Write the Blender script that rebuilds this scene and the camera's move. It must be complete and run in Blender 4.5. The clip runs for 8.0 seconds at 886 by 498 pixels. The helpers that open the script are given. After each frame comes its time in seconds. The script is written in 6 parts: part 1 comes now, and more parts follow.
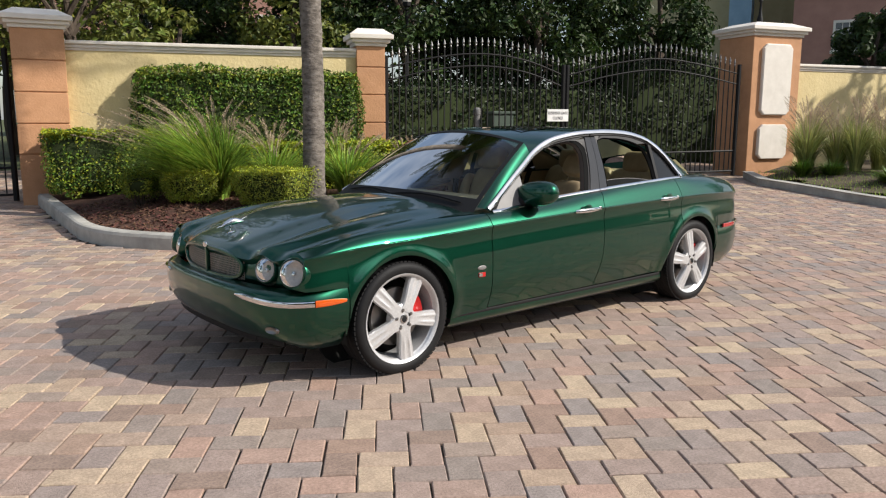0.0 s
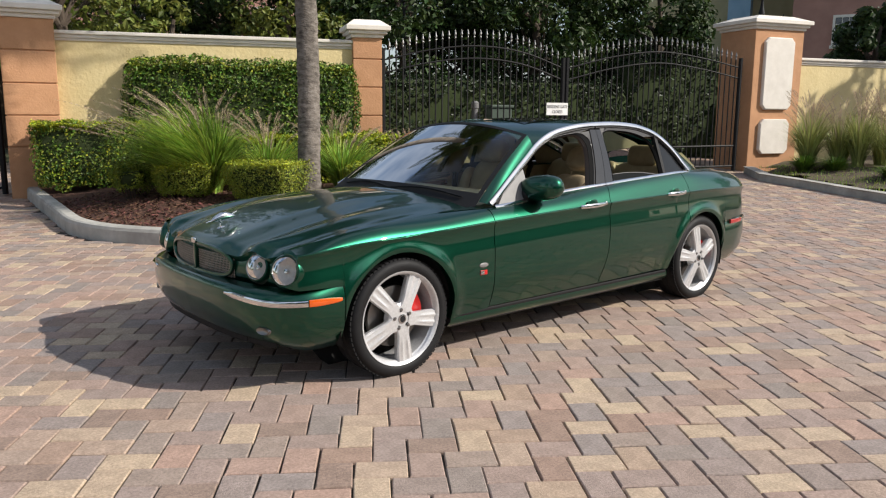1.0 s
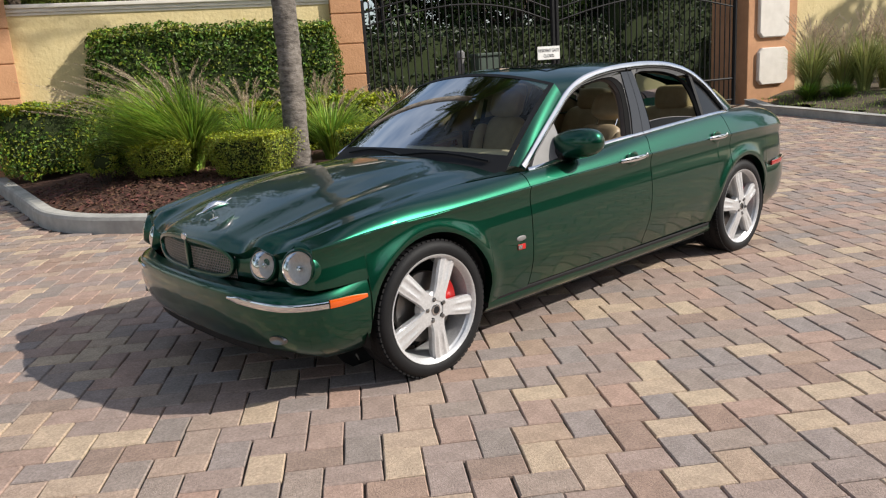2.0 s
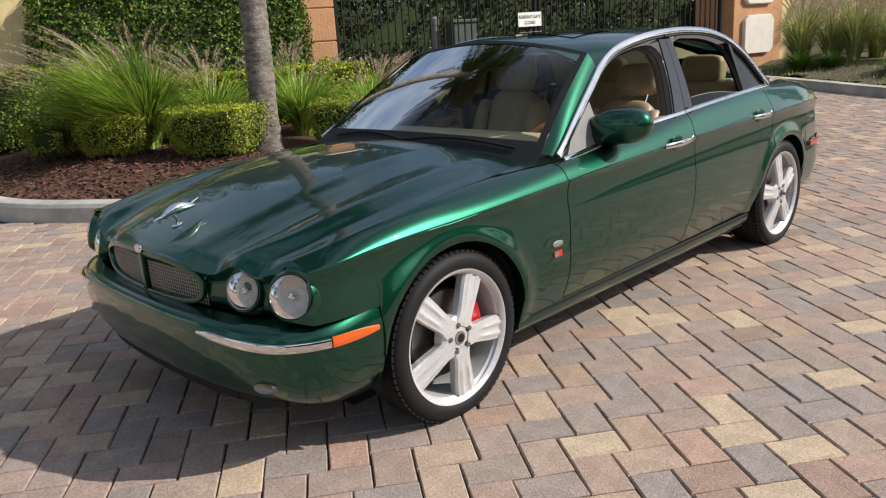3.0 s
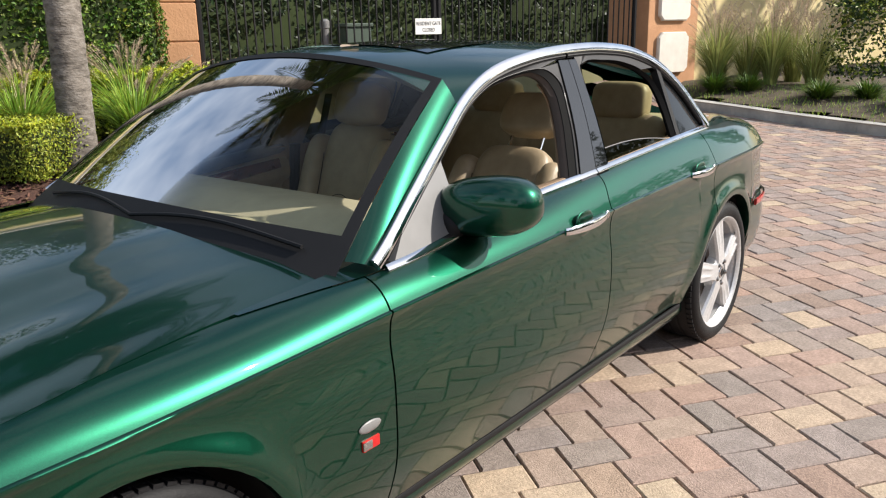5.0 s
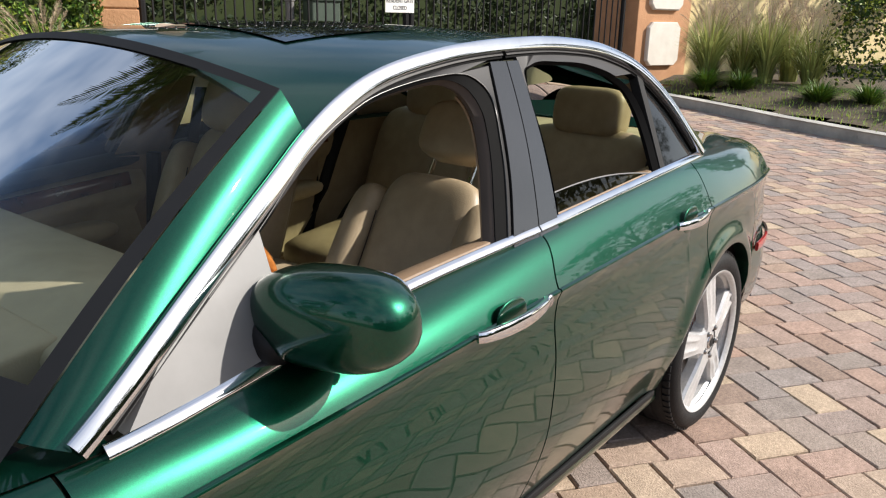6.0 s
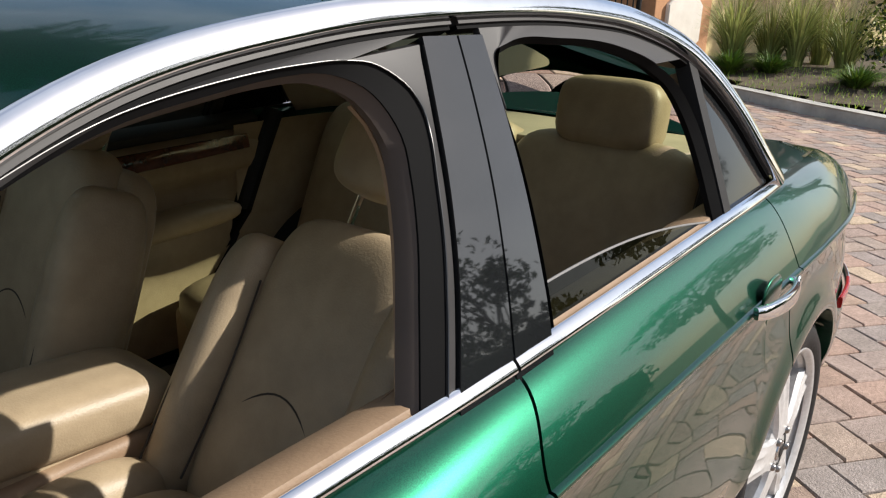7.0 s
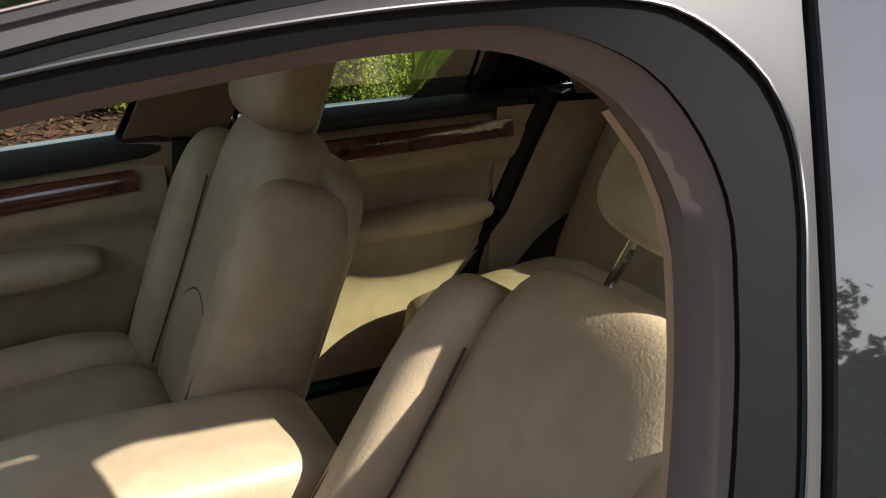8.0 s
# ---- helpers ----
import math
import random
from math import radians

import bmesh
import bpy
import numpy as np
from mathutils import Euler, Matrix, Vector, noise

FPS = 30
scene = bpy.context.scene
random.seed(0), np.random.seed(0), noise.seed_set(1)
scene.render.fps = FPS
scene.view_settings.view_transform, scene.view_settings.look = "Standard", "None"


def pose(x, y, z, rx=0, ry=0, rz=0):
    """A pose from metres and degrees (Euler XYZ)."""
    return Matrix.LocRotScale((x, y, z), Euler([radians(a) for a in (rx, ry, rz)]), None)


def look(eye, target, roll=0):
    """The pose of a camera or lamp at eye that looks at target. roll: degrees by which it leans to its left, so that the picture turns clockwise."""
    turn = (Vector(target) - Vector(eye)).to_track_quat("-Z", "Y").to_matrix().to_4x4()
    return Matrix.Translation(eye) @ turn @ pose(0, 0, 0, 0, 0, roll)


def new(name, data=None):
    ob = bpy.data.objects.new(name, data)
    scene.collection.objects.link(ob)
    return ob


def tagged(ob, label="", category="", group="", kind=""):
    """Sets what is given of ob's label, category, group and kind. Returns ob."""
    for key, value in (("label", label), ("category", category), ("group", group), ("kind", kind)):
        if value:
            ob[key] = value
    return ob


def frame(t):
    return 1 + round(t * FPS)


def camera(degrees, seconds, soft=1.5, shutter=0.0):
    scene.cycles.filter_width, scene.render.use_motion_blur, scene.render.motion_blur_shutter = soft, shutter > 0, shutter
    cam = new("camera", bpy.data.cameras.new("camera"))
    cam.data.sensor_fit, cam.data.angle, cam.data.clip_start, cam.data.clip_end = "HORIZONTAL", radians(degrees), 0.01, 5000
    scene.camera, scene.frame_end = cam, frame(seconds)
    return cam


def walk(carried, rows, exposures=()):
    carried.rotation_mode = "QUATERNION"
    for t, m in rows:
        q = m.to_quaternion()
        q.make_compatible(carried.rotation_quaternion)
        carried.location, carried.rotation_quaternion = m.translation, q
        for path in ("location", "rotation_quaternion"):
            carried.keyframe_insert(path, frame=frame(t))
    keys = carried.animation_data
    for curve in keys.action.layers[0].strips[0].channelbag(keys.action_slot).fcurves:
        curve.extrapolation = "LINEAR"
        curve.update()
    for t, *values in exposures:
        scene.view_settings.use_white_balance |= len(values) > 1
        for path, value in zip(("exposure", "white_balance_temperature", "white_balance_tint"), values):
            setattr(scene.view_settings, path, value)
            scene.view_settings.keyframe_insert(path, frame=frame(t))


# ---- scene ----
cam = camera(59.5, 8.0, soft=1.2)
PATH = [
    (0, (-2.693, -4.427, 1.479), (-1.415, -2.923, 1.152), 0.2),
    (0.5, (-2.648, -4.391, 1.471), (-1.367, -2.89, 1.14), 0.2),
    (1, (-2.575, -4.25, 1.454), (-1.291, -2.755, 1.114), 0.4),
    (1.5, (-2.515, -3.938, 1.455), (-1.228, -2.458, 1.062), -3.6),
    (1.7, (-2.444, -3.823, 1.456), (-1.157, -2.348, 1.044), -3.9),
    (2.8, (-2.07, -3.004, 1.489), (-0.739, -1.62, 0.929), -3.3),
    (3, (-1.985, -2.872, 1.468), (-0.639, -1.495, 0.93), -3.6),
    (3.2, (-1.850, -2.679, 1.449), (-0.490, -1.325, 0.885), -3.9),
    (3.5, (-1.699, -2.614, 1.468), (-0.363, -1.221, 0.945), -2.7),
    (4, (-1.398, -2.432, 1.466), (-0.09, -1.017, 0.931), -2.7),
    (4.5, (-1.009, -2.262, 1.457), (0.433, -0.981, 0.927), -3.7),
    (4.7, (-0.835, -2.207, 1.453), (0.633, -0.957, 0.922), -2.6),
    (6, (0.326, -1.746, 1.465), (1.838, -0.572, 0.885), 1.4),
    (6.5, (0.753, -1.526, 1.443), (2.242, -0.354, 0.804), 1.3),
    (7, (1.142, -1.296, 1.411), (2.627, -0.114, 0.782), 1.8),
    (7.5, (1.384, -1.111, 1.396), (2.646, 0.276, 0.7), 2.0),
    (8, (1.521, -0.938, 1.35), (2.448, 0.689, 0.648), 2.0),
]
walk(cam, [(t, look(eye, target, roll)) for t, eye, target, roll in PATH],
     exposures=[(0.0, 0.42), (1.5, 0.40), (3.0, 0.44), (4.5, 0.78), (6.0, 0.74), (7.0, 0.70), (7.5, 0.85), (8.0, 1.62)])

# ---- light ----
SUN_AZ, SUN_EL = radians(-53.0), radians(36.0)   # azimuth from +x, elevation
SUN_DIR = Vector((math.cos(SUN_EL) * math.cos(SUN_AZ), math.cos(SUN_EL) * math.sin(SUN_AZ), math.sin(SUN_EL)))
world = bpy.data.worlds.new("sky")
scene.world = world
world.use_nodes = True
wn = world.node_tree
wn.nodes.clear()
sky = wn.nodes.new("ShaderNodeTexSky")
sky.sky_type = "NISHITA"
sky.sun_disc = False
sky.sun_elevation = SUN_EL
sky.sun_rotation = math.atan2(SUN_DIR.x, SUN_DIR.y)
sky.dust_density = 1.5
back = wn.nodes.new("ShaderNodeBackground")
back.inputs["Strength"].default_value = 0.10
wout = wn.nodes.new("ShaderNodeOutputWorld")
# thin broken cloud all over the sky
wtc = wn.nodes.new("ShaderNodeTexCoord")
wmap = wn.nodes.new("ShaderNodeMapping")
wmap.inputs["Scale"].default_value = (1.0, 1.0, 1.5)
wn.links.new(wtc.outputs["Generated"], wmap.inputs[0])
cloud = wn.nodes.new("ShaderNodeTexNoise")
cloud.inputs["Scale"].default_value, cloud.inputs["Detail"].default_value, cloud.inputs["Roughness"].default_value = 2.2, 4.0, 0.5
wn.links.new(wmap.outputs[0], cloud.inputs["Vector"])
cover = wn.nodes.new("ShaderNodeMapRange")
cover.inputs["From Min"].default_value, cover.inputs["From Max"].default_value = 0.38, 0.74
cover.inputs["To Max"].default_value = 0.85
wn.links.new(cloud.outputs["Fac"], cover.inputs["Value"])
wmix = wn.nodes.new("ShaderNodeMix")
wmix.data_type = "RGBA"
wmix.inputs["B"].default_value = (6.4, 6.8, 7.4, 1)
wn.links.new(cover.outputs[0], wmix.inputs["Factor"])
wn.links.new(sky.outputs[0], wmix.inputs["A"])
wn.links.new(wmix.outputs["Result"], back.inputs[0])
wn.links.new(back.outputs[0], wout.inputs[0])
sun = new("sun", bpy.data.lights.new("sun", "SUN"))
sun.data.energy = 4.2
sun.data.angle = radians(0.55)
sun.data.color = (1.0, 0.94, 0.855)
sun.matrix_world = look(SUN_DIR * 40, (0, 0, 0))
scene.view_settings.exposure = 0.0

# ---- materials ----
def node(nt, kind, **sockets):
    n = nt.nodes.new(kind)
    for k, v in sockets.items():
        n.inputs[k].default_value = v
    return n


def ramp(nt, fac, stops):
    r = nt.nodes.new("ShaderNodeValToRGB")
    while len(r.color_ramp.elements) < len(stops):
        r.color_ramp.elements.new(0.5)
    for e, (p, c) in zip(r.color_ramp.elements, stops):
        e.position, e.color = p, (*c, 1)
    nt.links.new(fac, r.inputs[0])
    return r.outputs[0]


def material(name, stops, scale=8.0, rough=0.6, metal=0.0, bump=0.0, bump_scale=60.0, coat=0.0, detail=5.0,
             rand=0.0, island=False, rough_var=0.0, sheen=0.0, stain=0.0, stain_scale=1.2, spec=0.5, stretch=(1, 1, 1), trans=0.0):
    """A surface: colour from noise through a ramp, a wide stain on top, roughness variation and fine relief, in object metres."""
    m = bpy.data.materials.new(name)
    m.use_nodes = True
    nt = m.node_tree
    b = nt.nodes["Principled BSDF"]
    tc = nt.nodes.new("ShaderNodeTexCoord")
    mp = nt.nodes.new("ShaderNodeMapping")
    mp.inputs["Scale"].default_value = stretch
    nt.links.new(tc.outputs["Object"], mp.inputs[0])
    n1 = node(nt, "ShaderNodeTexNoise", Scale=scale, Detail=detail, Roughness=0.6)
    nt.links.new(mp.outputs[0], n1.inputs["Vector"])
    col = ramp(nt, n1.outputs["Fac"], stops)
    if stain:
        n2 = node(nt, "ShaderNodeTexNoise", Scale=stain_scale, Detail=3.0)
        nt.links.new(tc.outputs["Object"], n2.inputs["Vector"])
        mr = node(nt, "ShaderNodeMapRange")
        mr.inputs["From Min"].default_value, mr.inputs["From Max"].default_value = 0.3, 0.7
        mr.inputs["To Min"].default_value, mr.inputs["To Max"].default_value = 1 - stain, 1 + stain * 0.6
        nt.links.new(n2.outputs["Fac"], mr.inputs["Value"])
        mx = nt.nodes.new("ShaderNodeVectorMath")
        mx.operation = "SCALE"
        nt.links.new(col, mx.inputs[0])
        nt.links.new(mr.outputs[0], mx.inputs["Scale"])
        col = mx.outputs[0]
    if rand:
        src = nt.nodes.new("ShaderNodeNewGeometry").outputs["Random Per Island"] if island else nt.nodes.new("ShaderNodeObjectInfo").outputs["Random"]
        hv = nt.nodes.new("ShaderNodeHueSaturation")
        vr = node(nt, "ShaderNodeMapRange")
        vr.inputs["To Min"].default_value, vr.inputs["To Max"].default_value = 1 - rand, 1 + rand
        nt.links.new(src, vr.inputs["Value"])
        hr = node(nt, "ShaderNodeMapRange")
        hr.inputs["To Min"].default_value, hr.inputs["To Max"].default_value = 0.5 - rand * 0.06, 0.5 + rand * 0.06
        wh = nt.nodes.new("ShaderNodeTexWhiteNoise")
        wh.noise_dimensions = "1D"
        nt.links.new(src, wh.inputs["W"])
        nt.links.new(wh.outputs["Value"], hr.inputs["Value"])
        nt.links.new(hr.outputs[0], hv.inputs["Hue"])
        nt.links.new(vr.outputs[0], hv.inputs["Value"])
        nt.links.new(col, hv.inputs["Color"])
        col = hv.outputs[0]
    nt.links.new(col, b.inputs["Base Color"])
    b.inputs["Roughness"].default_value = rough
    if rough_var:
        mr = node(nt, "ShaderNodeMapRange")
        mr.inputs["To Min"].default_value, mr.inputs["To Max"].default_value = max(0.02, rough - rough_var), min(1, rough + rough_var)
        nt.links.new(n1.outputs["Fac"], mr.inputs["Value"])
        nt.links.new(mr.outputs[0], b.inputs["Roughness"])
    b.inputs["Metallic"].default_value = metal
    b.inputs["Coat Weight"].default_value = coat
    b.inputs["Coat Roughness"].default_value = 0.02
    b.inputs["Specular IOR Level"].default_value = spec
    b.inputs["Sheen Weight"].default_value = sheen
    if bump:
        n3 = node(nt, "ShaderNodeTexNoise", Scale=bump_scale, Detail=4.0)
        nt.links.new(mp.outputs[0], n3.inputs["Vector"])
        bp = node(nt, "ShaderNodeBump", Strength=min(1.0, bump), Distance=0.01)
        nt.links.new(n3.outputs["Fac"], bp.inputs["Height"])
        nt.links.new(bp.outputs[0], b.inputs["Normal"])
    if trans:
        tr = node(nt, "ShaderNodeBsdfTranslucent")
        nt.links.new(col, tr.inputs["Color"])
        ms = node(nt, "ShaderNodeMixShader", Fac=trans)
        out = nt.nodes["Material Output"]
        nt.links.new(b.outputs[0], ms.inputs[1])
        nt.links.new(tr.outputs[0], ms.inputs[2])
        nt.links.new(ms.outputs[0], out.inputs["Surface"])
    return m


def plain(name, c, rough=0.5, metal=0.0, coat=0.0, spec=0.5, **kw):
    d = [tuple(v * 0.9 for v in c), tuple(min(1, v * 1.1) for v in c)]
    return material(name, [(0.3, d[0]), (0.7, d[1])], rough=rough, metal=metal, coat=coat, spec=spec, **kw)


def glass(name, tint, rough=0.0, ior=1.48):
    """Thin pane: clear by tint, mirror-like by its index."""
    m = bpy.data.materials.new(name)
    m.use_nodes = True
    nt = m.node_tree
    nt.nodes.remove(nt.nodes["Principled BSDF"])
    t = nt.nodes.new("ShaderNodeBsdfTransparent")
    t.inputs[0].default_value = (*tint, 1)
    g = node(nt, "ShaderNodeBsdfGlossy", Roughness=rough)
    fr = node(nt, "ShaderNodeFresnel", IOR=ior)
    ms = nt.nodes.new("ShaderNodeMixShader")
    nt.links.new(fr.outputs[0], ms.inputs[0])
    nt.links.new(t.outputs[0], ms.inputs[1])
    nt.links.new(g.outputs[0], ms.inputs[2])
    nt.links.new(ms.outputs[0], nt.nodes["Material Output"].inputs["Surface"])
    return m


PAINT = material("green_metallic_paint", [(0.35, (0.003, 0.051, 0.029)), (0.65, (0.006, 0.084, 0.046))], scale=900, rough=0.34, metal=0.95, coat=1.0, detail=1)
PAINT.node_tree.nodes["Principled BSDF"].inputs["Coat IOR"].default_value = 1.46
PAINT.node_tree.nodes["Principled BSDF"].inputs["Coat Roughness"].default_value = 0.012
CHROME = plain("chrome", (0.75, 0.75, 0.76), rough=0.07, metal=1.0)
SATIN = plain("satin_chrome", (0.55, 0.55, 0.56), rough=0.22, metal=1.0)
RUBBER = plain("tyre_rubber", (0.011, 0.011, 0.012), rough=0.6, bump=0.15, bump_scale=220, rough_var=0.12, scale=14, spec=0.22)
BLACK = plain("black_trim", (0.012, 0.012, 0.013), rough=0.6, rough_var=0.1, spec=0.2)
GLOSSBLACK = plain("gloss_black_pillar", (0.010, 0.011, 0.012), rough=0.025, spec=0.9)
DARK = plain("underbody_black", (0.008, 0.008, 0.008), rough=0.9)
GREYTRIM = plain("grey_door_frame", (0.030, 0.029, 0.030), rough=0.48, rough_var=0.08, spec=0.25)
SEAL = plain("black_rubber_seal", (0.0026, 0.0026, 0.003), rough=0.7, spec=0.08)
BEAD = plain("dull_metal_bead", (0.09, 0.09, 0.09), rough=0.35, metal=1.0)
BROWNSEAL = plain("brown_body_seal", (0.060, 0.045, 0.037), rough=0.8)
SAIL = plain("light_grey_sail", (0.17, 0.167, 0.165), rough=0.4)
ALLOY = plain("silver_alloy", (0.58, 0.58, 0.585), rough=0.30, metal=0.38, rough_var=0.03, scale=90)
STEEL = plain("brake_steel", (0.25, 0.24, 0.23), rough=0.35, metal=1.0)
RED = plain("red_caliper", (0.45, 0.012, 0.012), rough=0.35)
AMBER = plain("amber_lens", (0.62, 0.095, 0.008), rough=0.12, coat=0.8)
REDLENS = plain("red_lens", (0.38, 0.012, 0.014), rough=0.12, coat=0.8)
LAMP = plain("lamp_reflector", (0.50, 0.48, 0.45), rough=0.42, metal=0.7, rough_var=0.2, scale=60, bump=0.5, bump_scale=45)
MESHGREY = plain("grille_mesh_grey", (0.30, 0.285, 0.265), rough=0.35, metal=0.8)
LEATHER = material("tan_leather", [(0.35, (0.32, 0.248, 0.160)), (0.65, (0.385, 0.302, 0.197))], scale=14, rough=0.45, bump=0.12, bump_scale=260, rough_var=0.08)
LEATHER_D = material("tan_door_trim", [(0.35, (0.22, 0.145, 0.090)), (0.65, (0.27, 0.185, 0.115))], scale=12, rough=0.55, bump=0.1, bump_scale=220)
CARPET = plain("dark_carpet", (0.05, 0.042, 0.035), rough=0.95, bump=0.4, bump_scale=300)
DASHTOP = plain("beige_dash_top", (0.38, 0.33, 0.235), rough=0.65, bump=0.1, bump_scale=200)
DARK_TRIM = plain("dark_cabin_trim", (0.028, 0.028, 0.027), rough=0.7, bump=0.1, bump_scale=200)
BURL = material("burl_walnut", [(0.3, (0.03, 0.009, 0.005)), (0.55, (0.10, 0.028, 0.012)), (0.75, (0.05, 0.014, 0.007))], scale=24, rough=0.15, coat=0.9, detail=8)
WHEELWOOD = material("light_burl_rim", [(0.35, (0.20, 0.055, 0.012)), (0.6, (0.42, 0.16, 0.04))], scale=40, rough=0.12, coat=1.0, detail=8)
HEADLINER = plain("beige_headliner", (0.34, 0.295, 0.23), rough=0.95)
SCREEN = glass("windscreen_glass", (0.90, 0.93, 0.85), ior=1.14)
REARPANE = glass("green_rear_glass", (0.72, 0.78, 0.58))
PANE = glass("tinted_side_glass", (0.46, 0.51, 0.41))
DARKGLASS = glass("dark_lowered_glass", (0.20, 0.235, 0.185), ior=1.3)
QUARTER = plain("dark_quarter_pane", (0.010, 0.011, 0.012), rough=0.05, spec=0.3)
LENS = glass("clear_lens", (0.93, 0.93, 0.92))

# ---- shaping tools ----
def curve(*pts):
    """A smooth function of one number through the given pairs."""
    xs = np.array([p[0] for p in pts], float)
    ys = np.array([p[1] for p in pts], float)
    h = np.diff(xs)
    d = np.diff(ys) / h
    m = np.zeros(len(xs))
    m[0], m[-1] = d[0], d[-1]
    for i in range(1, len(xs) - 1):
        m[i] = (h[i] * d[i - 1] + h[i - 1] * d[i]) / (h[i] + h[i - 1])

    def f(x):
        i = int(min(max(np.searchsorted(xs, x) - 1, 0), len(xs) - 2))
        t = (x - xs[i]) / h[i]
        if t < 0:
            return float(ys[0] + m[0] * (x - xs[0]))
        if t > 1:
            return float(ys[-1] + m[-1] * (x - xs[-1]))
        a, b = 2 * t ** 3 - 3 * t ** 2 + 1, t ** 3 - 2 * t ** 2 + t
        c, e = -2 * t ** 3 + 3 * t ** 2, t ** 3 - t ** 2
        return float(a * ys[i] + b * h[i] * m[i] + c * ys[i + 1] + e * h[i] * m[i + 1])
    return f


def path2(*pts):
    """A smooth plane curve through points, as a function of 0..1 along its length."""
    p = np.array(pts, float)
    s = np.concatenate(([0], np.cumsum(np.hypot(*np.diff(p, axis=0).T))))
    s /= s[-1]
    fx, fz = curve(*zip(s, p[:, 0])), curve(*zip(s, p[:, 1]))
    return lambda t: (fx(t), fz(t))


def sstep(a, b, x):
    t = min(max((x - a) / (b - a), 0.0), 1.0)
    return t * t * (3 - 2 * t)


def spow(c, e):
    return math.copysign(abs(c) ** e, c)


def mesh_of(name, verts, faces, mat, smooth=True):
    me = bpy.data.meshes.new(name)
    me.from_pydata([tuple(v) for v in verts], [], faces)
    me.materials.append(mat)
    if smooth:
        me.shade_smooth()
        me.set_sharp_from_angle(angle=radians(38))
    me.update()
    return me


def part(name, geo, mat, parent, label="", smooth=True, m=None):
    """One mesh object under a thing or a part; geo is (verts, faces) or a bmesh."""
    if isinstance(geo, bmesh.types.BMesh):
        me = bpy.data.meshes.new(name)
        geo.to_mesh(me)
        geo.free()
        me.materials.append(mat)
        if smooth:
            me.shade_smooth()
            me.set_sharp_from_angle(angle=radians(38))
    elif isinstance(geo, bpy.types.Mesh):
        me = geo
    else:
        me = mesh_of(name, geo[0], geo[1], mat, smooth)
    ob = new(name, me)
    if parent is not None:
        ob.parent = parent
    if m is not None:
        ob.matrix_basis = m
    if label:
        tagged(ob, label)
    return ob


def thing(name, label, category, group="", kind="", m=None):
    e = new(name)
    e.empty_display_size = 0.1
    if m is not None:
        e.matrix_basis = m
    return tagged(e, label, category, group, kind)


def grid(f, nu, nv, flip=False):
    """Faces over a sheet f(u, v), u and v from 0 to 1."""
    v = [f(i / nu, j / nv) for i in range(nu + 1) for j in range(nv + 1)]
    q = []
    for i in range(nu):
        for j in range(nv):
            a = i * (nv + 1) + j
            w = (a, a + 1, a + nv + 2, a + nv + 1)
            q.append(w[::-1] if flip else w)
    return v, q


def join(*geos):
    vs, fs = [], []
    for v, f in geos:
        k = len(vs)
        vs += list(v)
        fs += [tuple(i + k for i in q) for q in f]
    return vs, fs


def moved(geo, m):
    return [tuple(m @ Vector(v)) for v in geo[0]], geo[1]


def mirrored(geo):
    return [(x, -y, z) for x, y, z in geo[0]], [q[::-1] for q in geo[1]]


def pillow(sx, sy, sz, e=0.4, nu=24, nv=14, e2=None):
    """A rounded box of full sizes sx, sy, sz round its middle; a smaller e is boxier."""
    e2 = e if e2 is None else e2
    v, f = [], []
    for j in range(nv + 1):
        b = -math.pi / 2 + math.pi * j / nv
        for i in range(nu):
            a = 2 * math.pi * i / nu
            v.append((sx / 2 * spow(math.cos(b), e2) * spow(math.cos(a), e), sy / 2 * spow(math.cos(b), e2) * spow(math.sin(a), e), sz / 2 * spow(math.sin(b), e2)))
    for j in range(nv):
        for i in range(nu):
            k = (i + 1) % nu
            f.append((j * nu + i, j * nu + k, (j + 1) * nu + k, (j + 1) * nu + i))
    return v, f


def box(x0, x1, y0, y1, z0, z1, bevel=0.0, seg=2):
    bm = bmesh.new()
    bmesh.ops.create_cube(bm, size=1)
    bmesh.ops.transform(bm, matrix=Matrix.LocRotScale(((x0 + x1) / 2, (y0 + y1) / 2, (z0 + z1) / 2), None, (x1 - x0, y1 - y0, z1 - z0)), verts=bm.verts)
    if bevel:
        bmesh.ops.bevel(bm, geom=bm.edges[:], offset=bevel, segments=seg, affect="EDGES", profile=0.6)
    return bm


def geo_of(bm):
    bm.verts.index_update()
    g = [tuple(v.co) for v in bm.verts], [tuple(v.index for v in f.verts) for f in bm.faces]
    bm.free()
    return g


def gbox(*a, **k):
    return geo_of(box(*a, **k))


def lathe(profile, n=48, axis="y"):
    """Turned about an axis: profile of (radius, along)."""
    v, f = [], []
    k = len(profile)
    for i in range(n):
        a = 2 * math.pi * i / n
        for r, y in profile:
            c, s = r * math.cos(a), r * math.sin(a)
            v.append((c, y, s) if axis == "y" else (c, s, y))
    for i in range(n):
        for j in range(k - 1):
            a, b = i * k + j, ((i + 1) % n) * k + j
            f.append((a, a + 1, b + 1, b))
    return v, f


